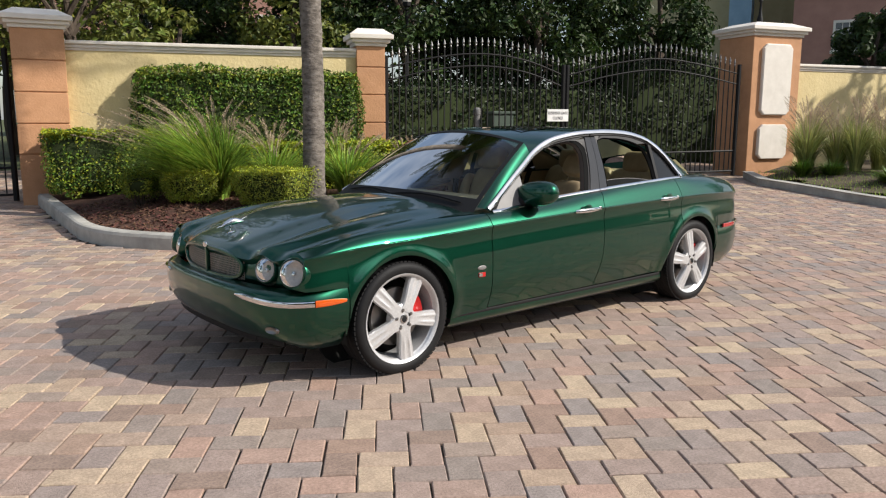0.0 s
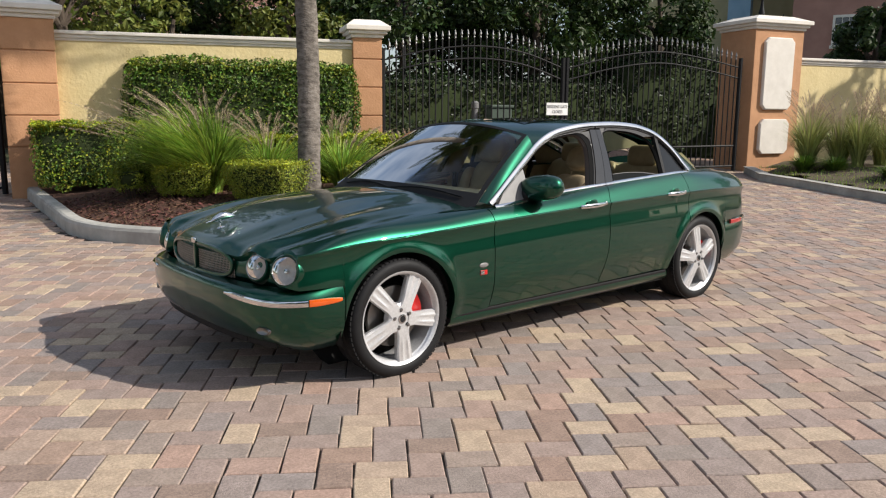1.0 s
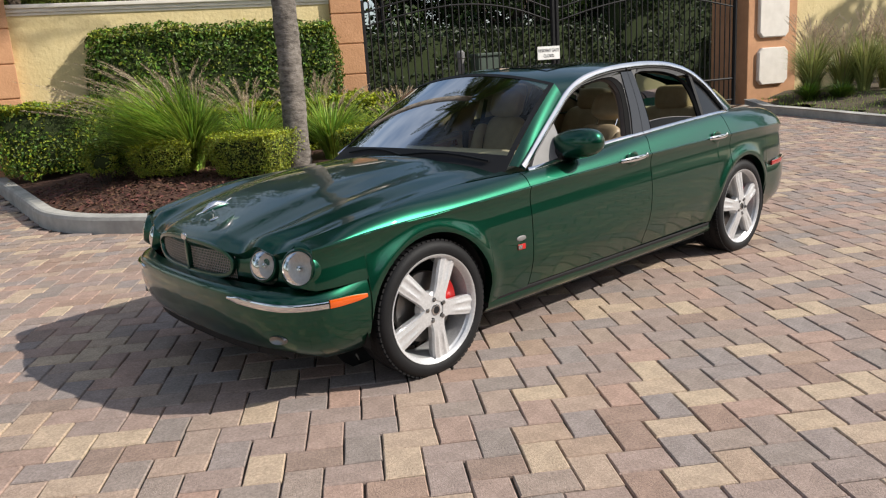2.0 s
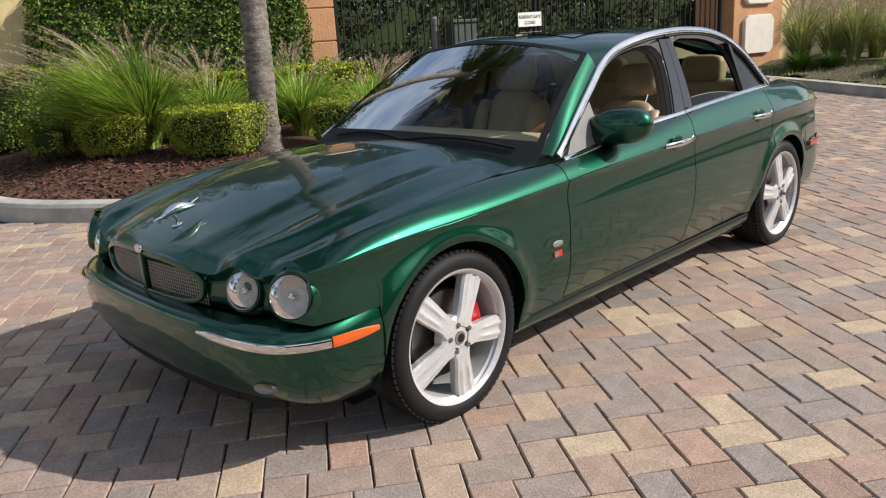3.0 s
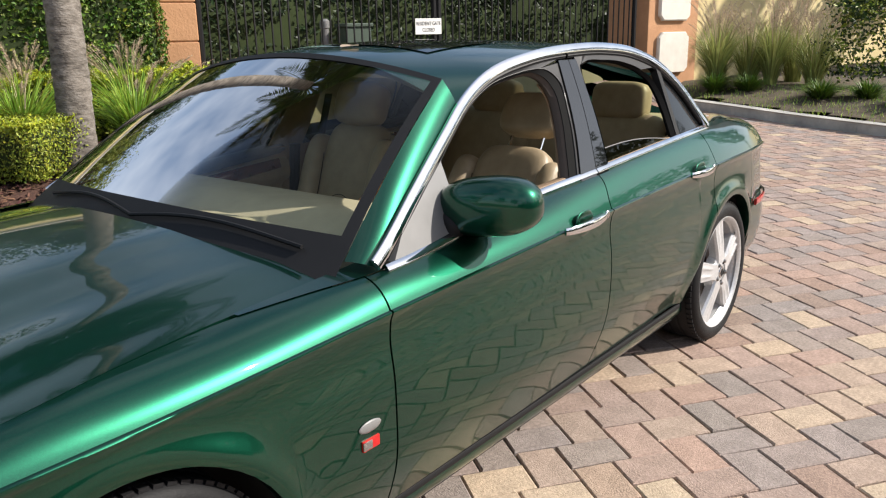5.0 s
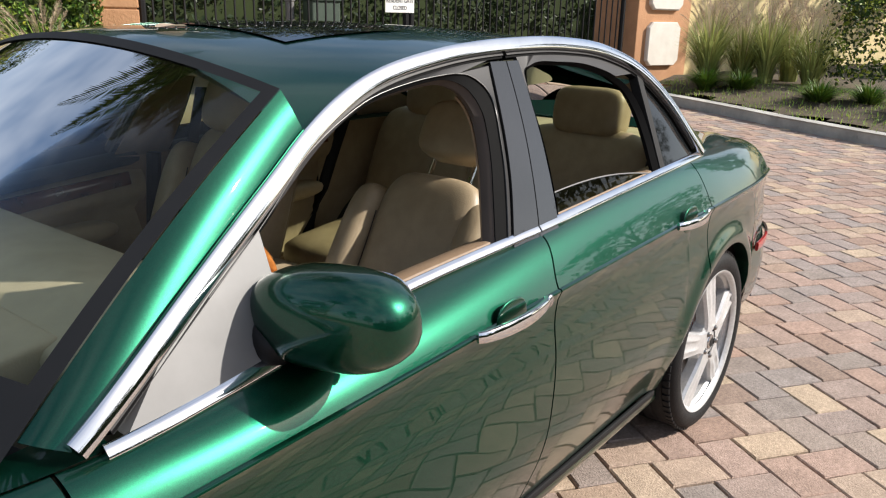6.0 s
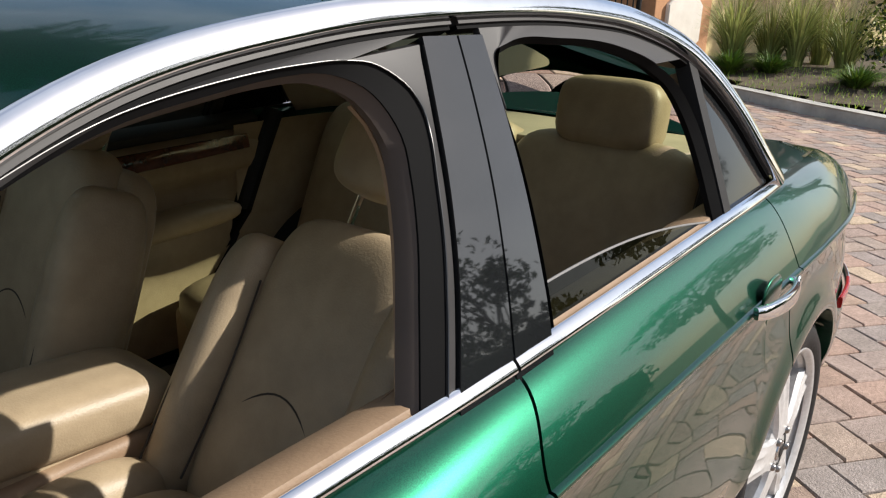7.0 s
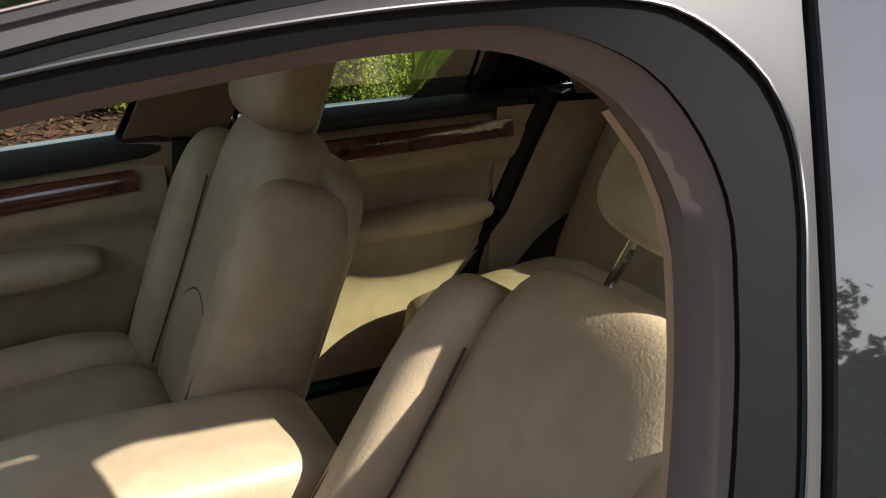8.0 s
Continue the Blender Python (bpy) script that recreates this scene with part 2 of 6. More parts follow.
def sweep(pts, outs, wide, thick, closed=False, nub=6):
    """A moulding along 3D points: outs face away from the body, wide is across, thick along outs."""
    P = [Vector(p) for p in pts]
    n = len(P)
    prof = []
    for k in range(nub * 2):
        a = 2 * math.pi * k / (nub * 2)
        prof.append((0.5 * spow(math.cos(a), 0.55), 0.5 * spow(math.sin(a), 0.55)))
    v, f = [], []
    for i in range(n):
        t = (P[(i + 1) % n] - P[i - 1]) if closed else (P[min(i + 1, n - 1)] - P[max(i - 1, 0)])
        t.normalize()
        o = Vector(outs[i]).normalized()
        b = t.cross(o).normalized()
        o = b.cross(t).normalized()
        w = wide(i / (n - 1)) if callable(wide) else wide
        for px, py in prof:
            v.append(P[i] + b * px * w + o * py * thick)
    m = len(prof)
    for i in range(n if closed else n - 1):
        for k in range(m):
            a, b = i * m, ((i + 1) % n) * m
            f.append((a + k, a + (k + 1) % m, b + (k + 1) % m, b + k))
    if not closed:
        f.append(tuple(range(m))[::-1])
        f.append(tuple(range((n - 1) * m, n * m)))
    return v, f


def tube(pts, r, n=8):
    P = [Vector(p) for p in pts]
    v, f = [], []
    up = Vector((0.013, 0.021, 1))
    for i, p in enumerate(P):
        t = (P[min(i + 1, len(P) - 1)] - P[max(i - 1, 0)]).normalized()
        a = t.cross(up if abs(t.z) < 0.95 else Vector((1, 0.01, 0))).normalized()
        b = t.cross(a)
        rr = r(i / (len(P) - 1)) if callable(r) else r
        for k in range(n):
            w = 2 * math.pi * k / n
            v.append(p + (a * math.cos(w) + b * math.sin(w)) * rr)
    for i in range(len(P) - 1):
        for k in range(n):
            f.append((i * n + k, i * n + (k + 1) % n, (i + 1) * n + (k + 1) % n, (i + 1) * n + k))
    f.append(tuple(range(n))[::-1])
    f.append(tuple(range((len(P) - 1) * n, len(P) * n)))
    return v, f

# ---- the ground ----
def rise(x, y):
    """The drive is level round the car and climbs gently towards the gate."""
    s = 0.6 * x + 0.8 * y
    t = min(max(s - 2.0, 0.0), 22.0)
    return 0.036 * (t - 1.0 * (1 - math.exp(-t / 1.0)))


GATE_DIR = Vector((0.938, -0.347, 0))
GATE_IN = Vector((0.347, 0.938, 0))
GATE_B = Vector((5.61, 7.02, 0))     # the gate pillar beside the island


def along(s, n=0.0):
    """A place along the wall line: s metres past the island's gate pillar, n beyond the line."""
    p = GATE_B + GATE_DIR * s + GATE_IN * n
    return p.x, p.y


SAND = material("joint_sand", [(0.3, (0.030, 0.026, 0.021)), (0.7, (0.070, 0.060, 0.050))], scale=40, rough=0.95, bump=0.3, bump_scale=200)
LAWN = material("lawn_ground", [(0.3, (0.035, 0.05, 0.012)), (0.55, (0.07, 0.085, 0.022)), (0.75, (0.10, 0.075, 0.04))], scale=3, rough=0.95, bump=0.6, bump_scale=40, stain=0.3)
PAVER = material("tumbled_concrete_paver", [(0.28, (0.25, 0.208, 0.178)), (0.5, (0.355, 0.298, 0.256)), (0.72, (0.46, 0.388, 0.338))], scale=70, rough=0.85, bump=0.6, bump_scale=160, rand=0.0, detail=8, stain=0.16, stain_scale=11)
CONCRETE = material("kerb_concrete", [(0.3, (0.34, 0.33, 0.30)), (0.7, (0.47, 0.455, 0.42))], scale=7, rough=0.85, bump=0.3, bump_scale=110, stain=0.25, stain_scale=2.0)
MULCH = material("bark_mulch", [(0.3, (0.035, 0.014, 0.009)), (0.7, (0.11, 0.05, 0.032))], scale=30, rough=0.95, bump=0.8, bump_scale=60)
MULCH_DRY = material("dry_mulch_and_moss", [(0.3, (0.045, 0.034, 0.018)), (0.55, (0.095, 0.070, 0.042)), (0.75, (0.075, 0.085, 0.028))], scale=6, rough=0.95, bump=0.8, bump_scale=45, stain=0.3)
CHIP = material("bark_chips", [(0.3, (0.055, 0.022, 0.014)), (0.7, (0.15, 0.068, 0.045))], scale=20, rough=0.9, rand=0.5, island=True)
CREAM = material("cream_stucco", [(0.3, (0.66, 0.53, 0.27)), (0.7, (0.72, 0.59, 0.32))], scale=5, rough=0.9, bump=1.0, bump_scale=17, stain=0.12, stain_scale=0.8)
PEACH = material("peach_stucco", [(0.3, (0.47, 0.245, 0.125)), (0.7, (0.54, 0.29, 0.155))], scale=6, rough=0.9, bump=0.6, bump_scale=34, stain=0.12)
WHITE = material("white_stone_trim", [(0.3, (0.68, 0.63, 0.56)), (0.7, (0.78, 0.73, 0.66))], scale=5, rough=0.75, bump=0.15, bump_scale=60, stain=0.04)
TIPS = plain("dull_silver_paint", (0.20, 0.20, 0.20), rough=0.45, metal=0.5)
IRON = plain("black_iron", (0.007, 0.007, 0.008), rough=0.6, rough_var=0.1, spec=0.25)


def paver_colours():
    """Each stone takes a tone of its own: tan, rose, grey or buff."""
    for use_island in (False, True):
        m = PAVER.copy()
        m.name = "paver_joined" if use_island else "paver_single"
        nt = m.node_tree
        b = nt.nodes["Principled BSDF"]
        col = b.inputs["Base Color"].links[0].from_socket
        src = nt.nodes.new("ShaderNodeNewGeometry").outputs["Random Per Island"] if use_island else nt.nodes.new("ShaderNodeObjectInfo").outputs["Random"]
        tint = ramp(nt, src, [(0.0, (1.04, 0.84, 0.76)), (0.18, (0.80, 0.81, 0.86)), (0.36, (1.16, 0.92, 0.83)), (0.52, (0.74, 0.74, 0.76)), (0.68, (1.12, 0.98, 0.88)), (0.84, (1.38, 1.27, 1.04)), (0.92, (0.92, 0.74, 0.66)), (1.0, (0.78, 0.68, 0.63))])
        mul = nt.nodes.new("ShaderNodeVectorMath")
        mul.operation = "MULTIPLY"
        nt.links.new(col, mul.inputs[0])
        nt.links.new(tint, mul.inputs[1])
        nt.links.new(mul.outputs[0], b.inputs["Base Color"])
        yield m


PAVER_ONE, PAVER_MANY = paver_colours()

# one sheet to the horizon, fine near the drive
def ground_sheet():
    xs = sorted(set([-900, -400, -150, -60, -35] + list(range(-26, 44, 2)) + [60, 150, 400, 900]))
    v = [(x, y, rise(x, y) - 0.035) for x in xs for y in xs]
    n = len(xs)
    f = [(i * n + j, (i + 1) * n + j, (i + 1) * n + j + 1, i * n + j + 1) for i in range(n - 1) for j in range(n - 1)]
    return v, f


tagged(part("ground", ground_sheet(), LAWN, None), "grassy ground round the drive, reaching the horizon", "ground", kind="structure")


def sand_sheet():
    """Joint sand just below the tops of the paving stones."""
    n = 64
    def f(u, v):
        x, y = -13.2 + 28.9 * u, -12.2 + 27.4 * v
        return (x, y, rise(x, y) - 0.015)
    return grid(f, n, n)


tagged(part("joint_sand", sand_sheet(), SAND, None), "dark sand in the joints of the paving", "sand", kind="structure")

# ---- planted island with its kerb ----
def round_loop(pts, radius, n=10):
    """A closed outline with rounded corners."""
    out = []
    m = len(pts)
    for i in range(m):
        p, a, b = Vector(pts[i]), Vector(pts[i - 1]), Vector(pts[(i + 1) % m])
        r = radius[i]
        da, db = (a - p).normalized(), (b - p).normalized()
        for k in range(n + 1):
            t = k / n
            q0, q2 = p + da * r, p + db * r
            out.append(q0 * (1 - t) ** 2 + p * 2 * t * (1 - t) + q2 * t * t)
    return out


ISLAND = round_loop([(-0.10, 5.02), (1.15, 3.22), (3.1, 2.6), (6.1, 6.3), (5.7, 7.3), (0.40, 9.9)], [0.75, 0.8, 0.9, 0.3, 0.2, 0.2])
inside_y = np.array([tuple(p.lerp(ISLAND[(i + 1) % len(ISLAND)], k / 20)) for i, p in enumerate(ISLAND) for k in range(20)])


def in_loop(x, y, loop):
    a, b = loop, np.roll(loop, -1, axis=0)
    c = ((a[:, 1] > y) != (b[:, 1] > y)) & (x < (b[:, 0] - a[:, 0]) * (y - a[:, 1]) / (b[:, 1] - a[:, 1] + 1e-12) + a[:, 0])
    return int(np.count_nonzero(c)) % 2 == 1


RIGHT_BED = [Vector(p) for p in ((10.35, -1.2), (10.72, 0.0), (11.10, 1.0), (11.55, 1.9), (12.05, 3.1), (13.1, 4.0), (15.0, 3.8), along(26, -0.05), (32, -9), (10.2, -9))]
right_y = np.array([(p.x, p.y) for p in RIGHT_BED])


def kerb(name, loop, closed, label, wide=0.15, high=0.14):
    th = thing(name, label, "kerb", kind="structure")
    n = len(loop)
    seg, acc = [0], 0.0
    for i in range(n if closed else n - 1):
        acc += (loop[(i + 1) % n] - loop[i]).length
        if acc > 1.5:
            seg.append(i + 1)
            acc = 0.0
    seg.append(n if closed else n - 1)
    for a, b in zip(seg[:-1], seg[1:]):
        if b <= a:
            continue
        v, f = [], []
        idx = list(range(a, b + 1))
        for j, i in enumerate(idx):
            p, q, r = loop[i % n], loop[(i - 1) % n] if closed or i else loop[i], loop[(i + 1) % n] if closed or i < n - 1 else loop[i]
            t = (r - q).normalized()
            nn = Vector((-t.y, t.x))
            if j == 0:
                p = p + t * 0.004
            z = rise(p.x, p.y)
            for o, h in ((0.0, -0.03), (0.004, high - 0.045), (0.018, high - 0.012), (0.045, high), (wide - 0.02, high), (wide, high - 0.02), (wide, -0.03)):
                v.append((p.x + nn.x * o, p.y + nn.y * o, z + h))
        for j in range(len(idx) - 1):
            for k in range(6):
                f.append((j * 7 + k, j * 7 + k + 1, (j + 1) * 7 + k + 1, (j + 1) * 7 + k))
        f += [tuple(range(7)), tuple(range((len(idx) - 1) * 7, len(idx) * 7))[::-1]]
        part("kerb_stone", (v, f), CONCRETE, th, smooth=False)
    return th


kerb("kerb_island", ISLAND, True, "pale concrete kerb round the planted island", wide=0.18, high=0.175)
kerb("kerb_drive", RIGHT_BED[:6][::-1], False, "concrete kerb along the drive", wide=-0.15)


def bed_z(x, y, loop):
    """Height of the mulch: level with the kerb, heaped towards the middle."""
    d = min(math.hypot(x - p[0], y - p[1]) for p in loop)
    return rise(x, y) + 0.135 + 0.135 * sstep(0.15, 1.4, d)


def bed(loop, loop_np, x0, x1, y0, y1, step, name, mat, label):
    v, f, idx = [], [], {}
    nx, ny = int((x1 - x0) / step), int((y1 - y0) / step)
    for i in range(nx + 1):
        for j in range(ny + 1):
            x, y = x0 + i * step, y0 + j * step
            if in_loop(x, y, loop_np):
                idx[i, j] = len(v)
                v.append((x, y, bed_z(x, y, loop_np) + 0.02 * noise.noise((x * 3, y * 3, 0))))
    for (i, j) in list(idx):
        q = [(i, j), (i + 1, j), (i + 1, j + 1), (i, j + 1)]
        if all(k in idx for k in q):
            f.append(tuple(idx[k] for k in q))
    return tagged(part(name, (v, f), mat, None), label, "garden bed", kind="structure")


bed(ISLAND, inside_y, -1, 7, 2, 10.5, 0.11, "mulch_bed", MULCH, "dark red bark mulch on the planted island")
bed(RIGHT_BED, right_y, 10, 33, -9, 8, 0.25, "lawn_bed", MULCH_DRY, "planted strip of mulch and grass beside the drive")


def chips(loop_np, area, count, size):
    x0, x1, y0, y1 = area
    rnd = random.Random(5)
    v, f = [], []
    while len(f) < count * 3:
        x, y = rnd.uniform(x0, x1), rnd.uniform(y0, y1)
        if not in_loop(x, y, loop_np) or min(math.hypot(x - p[0], y - p[1]) for p in loop_np) < 0.16:
            continue
        z = bed_z(x, y, loop_np) + 0.015
        m = pose(x, y, z, rnd.uniform(-35, 35), rnd.uniform(-35, 35), rnd.uniform(0, 360))
        a, b, c = size * rnd.uniform(0.5, 1.6), size * rnd.uniform(0.25, 0.5), size * 0.16
        k = len(v)
        for p in ((-a, -b, 0), (a, -b * 0.6, 0), (a * 0.9, b, 0), (-a * 0.8, b * 0.8, 0), (-a * 0.8, -b * 0.8, c), (a * 0.8, -b * 0.5, c), (a * 0.7, b * 0.8, c), (-a * 0.6, b * 0.6, c)):
            v.append(m @ Vector(p))
        f += [(k + 4, k + 5, k + 6, k + 7), (k, k + 1, k + 5, k + 4), (k + 2, k + 3, k + 7, k + 6), (k + 1, k + 2, k + 6, k + 5), (k + 3, k, k + 4, k + 7)]
    return v, f


tagged(part("bark_chips", chips(inside_y, (-0.2, 2.6, 3.2, 7.2), 5200, 0.030), CHIP, None, smooth=False), "scattered red-brown bark chips on the bed", "mulch", kind="stuff")

# ---- garden wall, pillars ----
def wall_run(name, x0, y0, x1, y1, top, label, mat=CREAM, thick=0.25):
    L = math.hypot(x1 - x0, y1 - y0)
    th = thing(name, label, "wall", kind="structure", m=pose(x0, y0, 0, 0, 0, math.degrees(math.atan2(y1 - y0, x1 - x0))))
    part("wall_body", gbox(0, L, -thick / 2, thick / 2, -0.3, top - 0.105, bevel=0.01), mat, th, smooth=False)
    for over, a, b in ((0.020, 0.15, 0.11), (0.045, 0.11, 0.055), (0.080, 0.055, 0.0)):
        part("coping", gbox(0, L, -thick / 2 - over, thick / 2 + over, top - a, top - b, bevel=0.012), WHITE, th, "white moulded coping", smooth=False)
    return th


def cap_geo(w, d, h0):
    """Stepped white cap with a low pyramid on top."""
    geos = []
    for over, a, b in ((0.03, 0, 0.06), (0.08, 0.06, 0.12), (0.13, 0.12, 0.20)):
        geos.append(gbox(-w / 2 - over, w / 2 + over, -d / 2 - over, d / 2 + over, h0 + a, h0 + b, bevel=0.012))
    o, t = 0.11, h0 + 0.20
    v = [(-w / 2 - o, -d / 2 - o, t), (w / 2 + o, -d / 2 - o, t), (w / 2 + o, d / 2 + o, t), (-w / 2 - o, d / 2 + o, t)]
    v += [(x * 0.62, y * 0.62, t + 0.10) for x, y, _ in v]
    geos.append((v, [(0, 1, 5, 4), (1, 2, 6, 5), (2, 3, 7, 6), (3, 0, 4, 7), (4, 5, 6, 7)]))
    return join(*geos)


def pillar(x, y, ang, w, d, height, bands, label):
    th = thing("gate_pillar", label, "pillar", kind="structure", m=pose(x, y, 0, 0, 0, ang))
    z = -0.3
    edges = list(bands) + [height]
    for e in edges:
        part("pillar_block", gbox(-w / 2, w / 2, -d / 2, d / 2, z, e - 0.018, bevel=0.012), PEACH, th, smooth=False)
        if e != height:
            part("joint_band", gbox(-w / 2 + 0.02, w / 2 - 0.02, -d / 2 + 0.02, d / 2 - 0.02, e - 0.022, e + 0.004), PEACH, th, smooth=False)
        z = e
    part("pillar_cap", cap_geo(w, d, height - 0.018), WHITE, th, "white stepped cap", smooth=False)
    return th


wall_run("wall_left", 0.90, 9.08, 5.16, 7.20, 2.70, "cream stucco garden wall with white coping")
wall_run("wall_right", 14.55, 4.05, 28.0, -0.9, 2.74, "cream stucco garden wall with white coping")
pillar(5.38, 7.13, -24, 0.50, 0.50, 2.76, (0.95, 1.45, 1.93, 2.40), "peach stucco gate pillar with white stepped cap")
pillar(0.54, 9.20, -12, 0.74, 0.74, 2.86, (0.95, 1.42, 1.90, 2.38), "peach stucco pillar with white stepped cap at the wall's end")
big = pillar(14.05, 4.48, -19, 1.32, 1.05, 3.30, (), "large peach stucco gate pillar with two white panels and a white cap")


def clipped(w, h, c, t, x0, z0, y):
    """A raised plate with clipped corners."""
    o = [(-w / 2 + c, 0), (w / 2 - c, 0), (w / 2, c), (w / 2, h - c), (w / 2 - c, h), (-w / 2 + c, h), (-w / 2, h - c), (-w / 2, c)]
    v = [(x0 + a, y, z0 + b) for a, b in o] + [(x0 + a, y - t, z0 + b) for a, b in o] + [(x0 + a * 0.955, y - t - 0.02, z0 + h / 2 + (b - h / 2) * 0.97) for a, b in o]
    f = []
    for k in range(8):
        for r in (0, 8):
            f.append((r + k, r + (k + 1) % 8, r + 8 + (k + 1) % 8, r + 8 + k))
    f.append(tuple(range(16, 24)))
    return v, f


part("panel", clipped(0.80, 1.50, 0.09, 0.05, -0.02, 1.62, -0.525), WHITE, big, "white raised panel", smooth=False)
part("panel", clipped(0.80, 0.74, 0.09, 0.05, -0.02, 0.68, -0.525), WHITE, big, "white raised panel", smooth=False)

# ---- wrought-iron gate ----
def gate_leaf(p0, p1, tops, label):
    """Pickets with spear tips between arched rails; tops gives the rail's height along 0..1."""
    (x0, y0), (x1, y1) = p0, p1
    th = thing("gate_leaf", label, "gate", "leaves of the entrance gate")
    n = int(math.hypot(x1 - x0, y1 - y0) / 0.125)
    P = lambda t, z: Vector((x0 + (x1 - x0) * t, y0 + (y1 - y0) * t, rise(x0 + (x1 - x0) * t, y0 + (y1 - y0) * t) + z))
    picket = mesh_of("picket", *join(gbox(-0.0095, 0.0095, -0.0095, 0.0095, 0, 1)), IRON, False)
    tip = mesh_of("spear_tip", *join(lathe([(0.0105, 0), (0.020, 0.02), (0.0105, 0.04), (0.024, 0.075), (0.0005, 0.17)], 6, "z")), TIPS, False)
    for k in range(1, n):
        t = k / n
        h = tops(t) + 0.14
        part("picket", picket, IRON, th, m=Matrix.Translation(P(t, 0.10)) @ Matrix.Diagonal((1, 1, h - 0.10, 1)))
        part("spear_tip", tip, TIPS, th, m=Matrix.Translation(P(t, h)))
    for z in (0.12, 0.55):
        part("rail", tube([P(0, z), P(1, z)], 0.022, 6), IRON, th)
    for dz in (0.0, -0.22):
        part("arched_rail", tube([P(k / 24, tops(k / 24) + dz) for k in range(25)], 0.015, 6), IRON, th)
    for t in (0.0, 1.0):
        part("gate_post", tube([P(t, 0.02), P(t, tops(t) + 0.2)], 0.045, 8), IRON, th)
    return th


gate_leaf((5.68, 7.02), (9.12, 5.86), curve((0, 2.18), (0.25, 2.38), (0.50, 2.47), (0.78, 2.36), (1, 2.10)), "black wrought-iron gate leaf with silver spear tips")
gate_leaf((9.20, 5.83), (13.12, 4.42), curve((0, 2.10), (0.25, 2.34), (0.52, 2.46), (0.76, 2.36), (1, 2.18)), "black wrought-iron gate leaf with silver spear tips")
gate_leaf((-3.2, 10.5), (0.12, 9.45), curve((0, 2.2), (0.5, 2.4), (1, 2.2)), "black wrought-iron exit gate leaf")

# ---- the car: front axle at x = 0, rear axle at x = 3.034, nose towards -x, standing on z = 0 ----
car = thing("car", "dark green metallic four-door saloon parked on brick paving, driver's window open", "car")
AXLES, HUB_Z, ARCH_R = (0.0, 3.034), 0.328, 0.380
WIDE = curve((-0.85, 0.69), (-0.74, 0.800), (-0.64, 0.868), (-0.567, 0.888), (-0.39, 0.899), (-0.2, 0.911), (0, 0.920), (0.62, 0.926), (1.5, 0.932), (2.5, 0.930), (3.04, 0.925), (3.4, 0.900), (3.62, 0.862), (3.82, 0.815), (3.93, 0.765), (4.0, 0.705), (4.03, 0.665))
CREASE = curve((-0.75, 0.735), (-0.58, 0.752), (-0.29, 0.778), (0.11, 0.795), (0.69, 0.820), (1.48, 0.850), (2.62, 0.876), (3.2, 0.880), (3.7, 0.865), (4.05, 0.835))
HOOD_W = curve((-0.70, 0.745), (-0.54, 0.79), (-0.39, 0.812), (-0.13, 0.822), (0.10, 0.797), (0.30, 0.780), (0.60, 0.772), (0.80, 0.765))
TOP_W = curve((-0.70, 0.745), (-0.54, 0.79), (-0.39, 0.812), (-0.13, 0.824), (0.10, 0.802), (0.30, 0.792), (0.52, 0.812), (0.75, 0.842), (0.96, 0.830), (1.12, 0.819), (1.3, 0.808), (1.90, 0.829), (2.45, 0.825), (2.93, 0.811), (3.15, 0.785), (3.44, 0.755), (3.75, 0.70), (4.05, 0.62))
TOP_Z = curve((-0.70, 0.750), (-0.54, 0.787), (-0.39, 0.820), (-0.13, 0.855), (0.23, 0.880), (0.75, 0.896), (0.86, 0.900), (1.3, 0.938), (1.90, 0.981), (2.45, 1.008), (2.93, 1.024), (3.15, 1.021), (3.44, 1.012), (3.73, 0.985), (3.92, 0.945), (4.05, 0.90))
ARC = path2((0.728, 0.914), (0.88, 1.003), (1.04, 1.097), (1.20, 1.190), (1.285, 1.240), (1.475, 1.324), (1.71, 1.372), (2.0, 1.393), (2.24, 1.391), (2.46, 1.367), (2.645, 1.308), (2.79, 1.200), (2.885, 1.088), (2.94, 1.030))


def lean(x, z):
    """Half width of the side windows at a place."""
    d = z - TOP_Z(x)
    return TOP_W(x) - 0.44 * d - 0.04 * d * d + 0.004


def flare(x, z):
    s = 0.0
    for c in AXLES:
        r = math.hypot(x - c, z - HUB_Z)
        s += 0.016 * math.exp(-((r - ARCH_R - 0.02) / 0.038) ** 2) * (1 if z > HUB_Z - 0.15 else 0)
    return s


def side_w(x, z):
    """Half width of the body side below the crease."""
    c = CREASE(x)
    d = c - z
    w = WIDE(x)
    if d < 0.02:
        w += 0.006 * sstep(0.022, 0.0, d)
    w -= 0.012 * math.exp(-((d - 0.07) / 0.07) ** 2)
    w -= 0.085 * sstep(0.30, 0.68, d) ** 1.4
    return w + flare(x, z)


def bottom(x, low):
    for c in AXLES:
        if abs(x - c) < ARCH_R:
            return HUB_Z + math.sqrt(max(0, ARCH_R ** 2 - (x - c) ** 2))
    return low


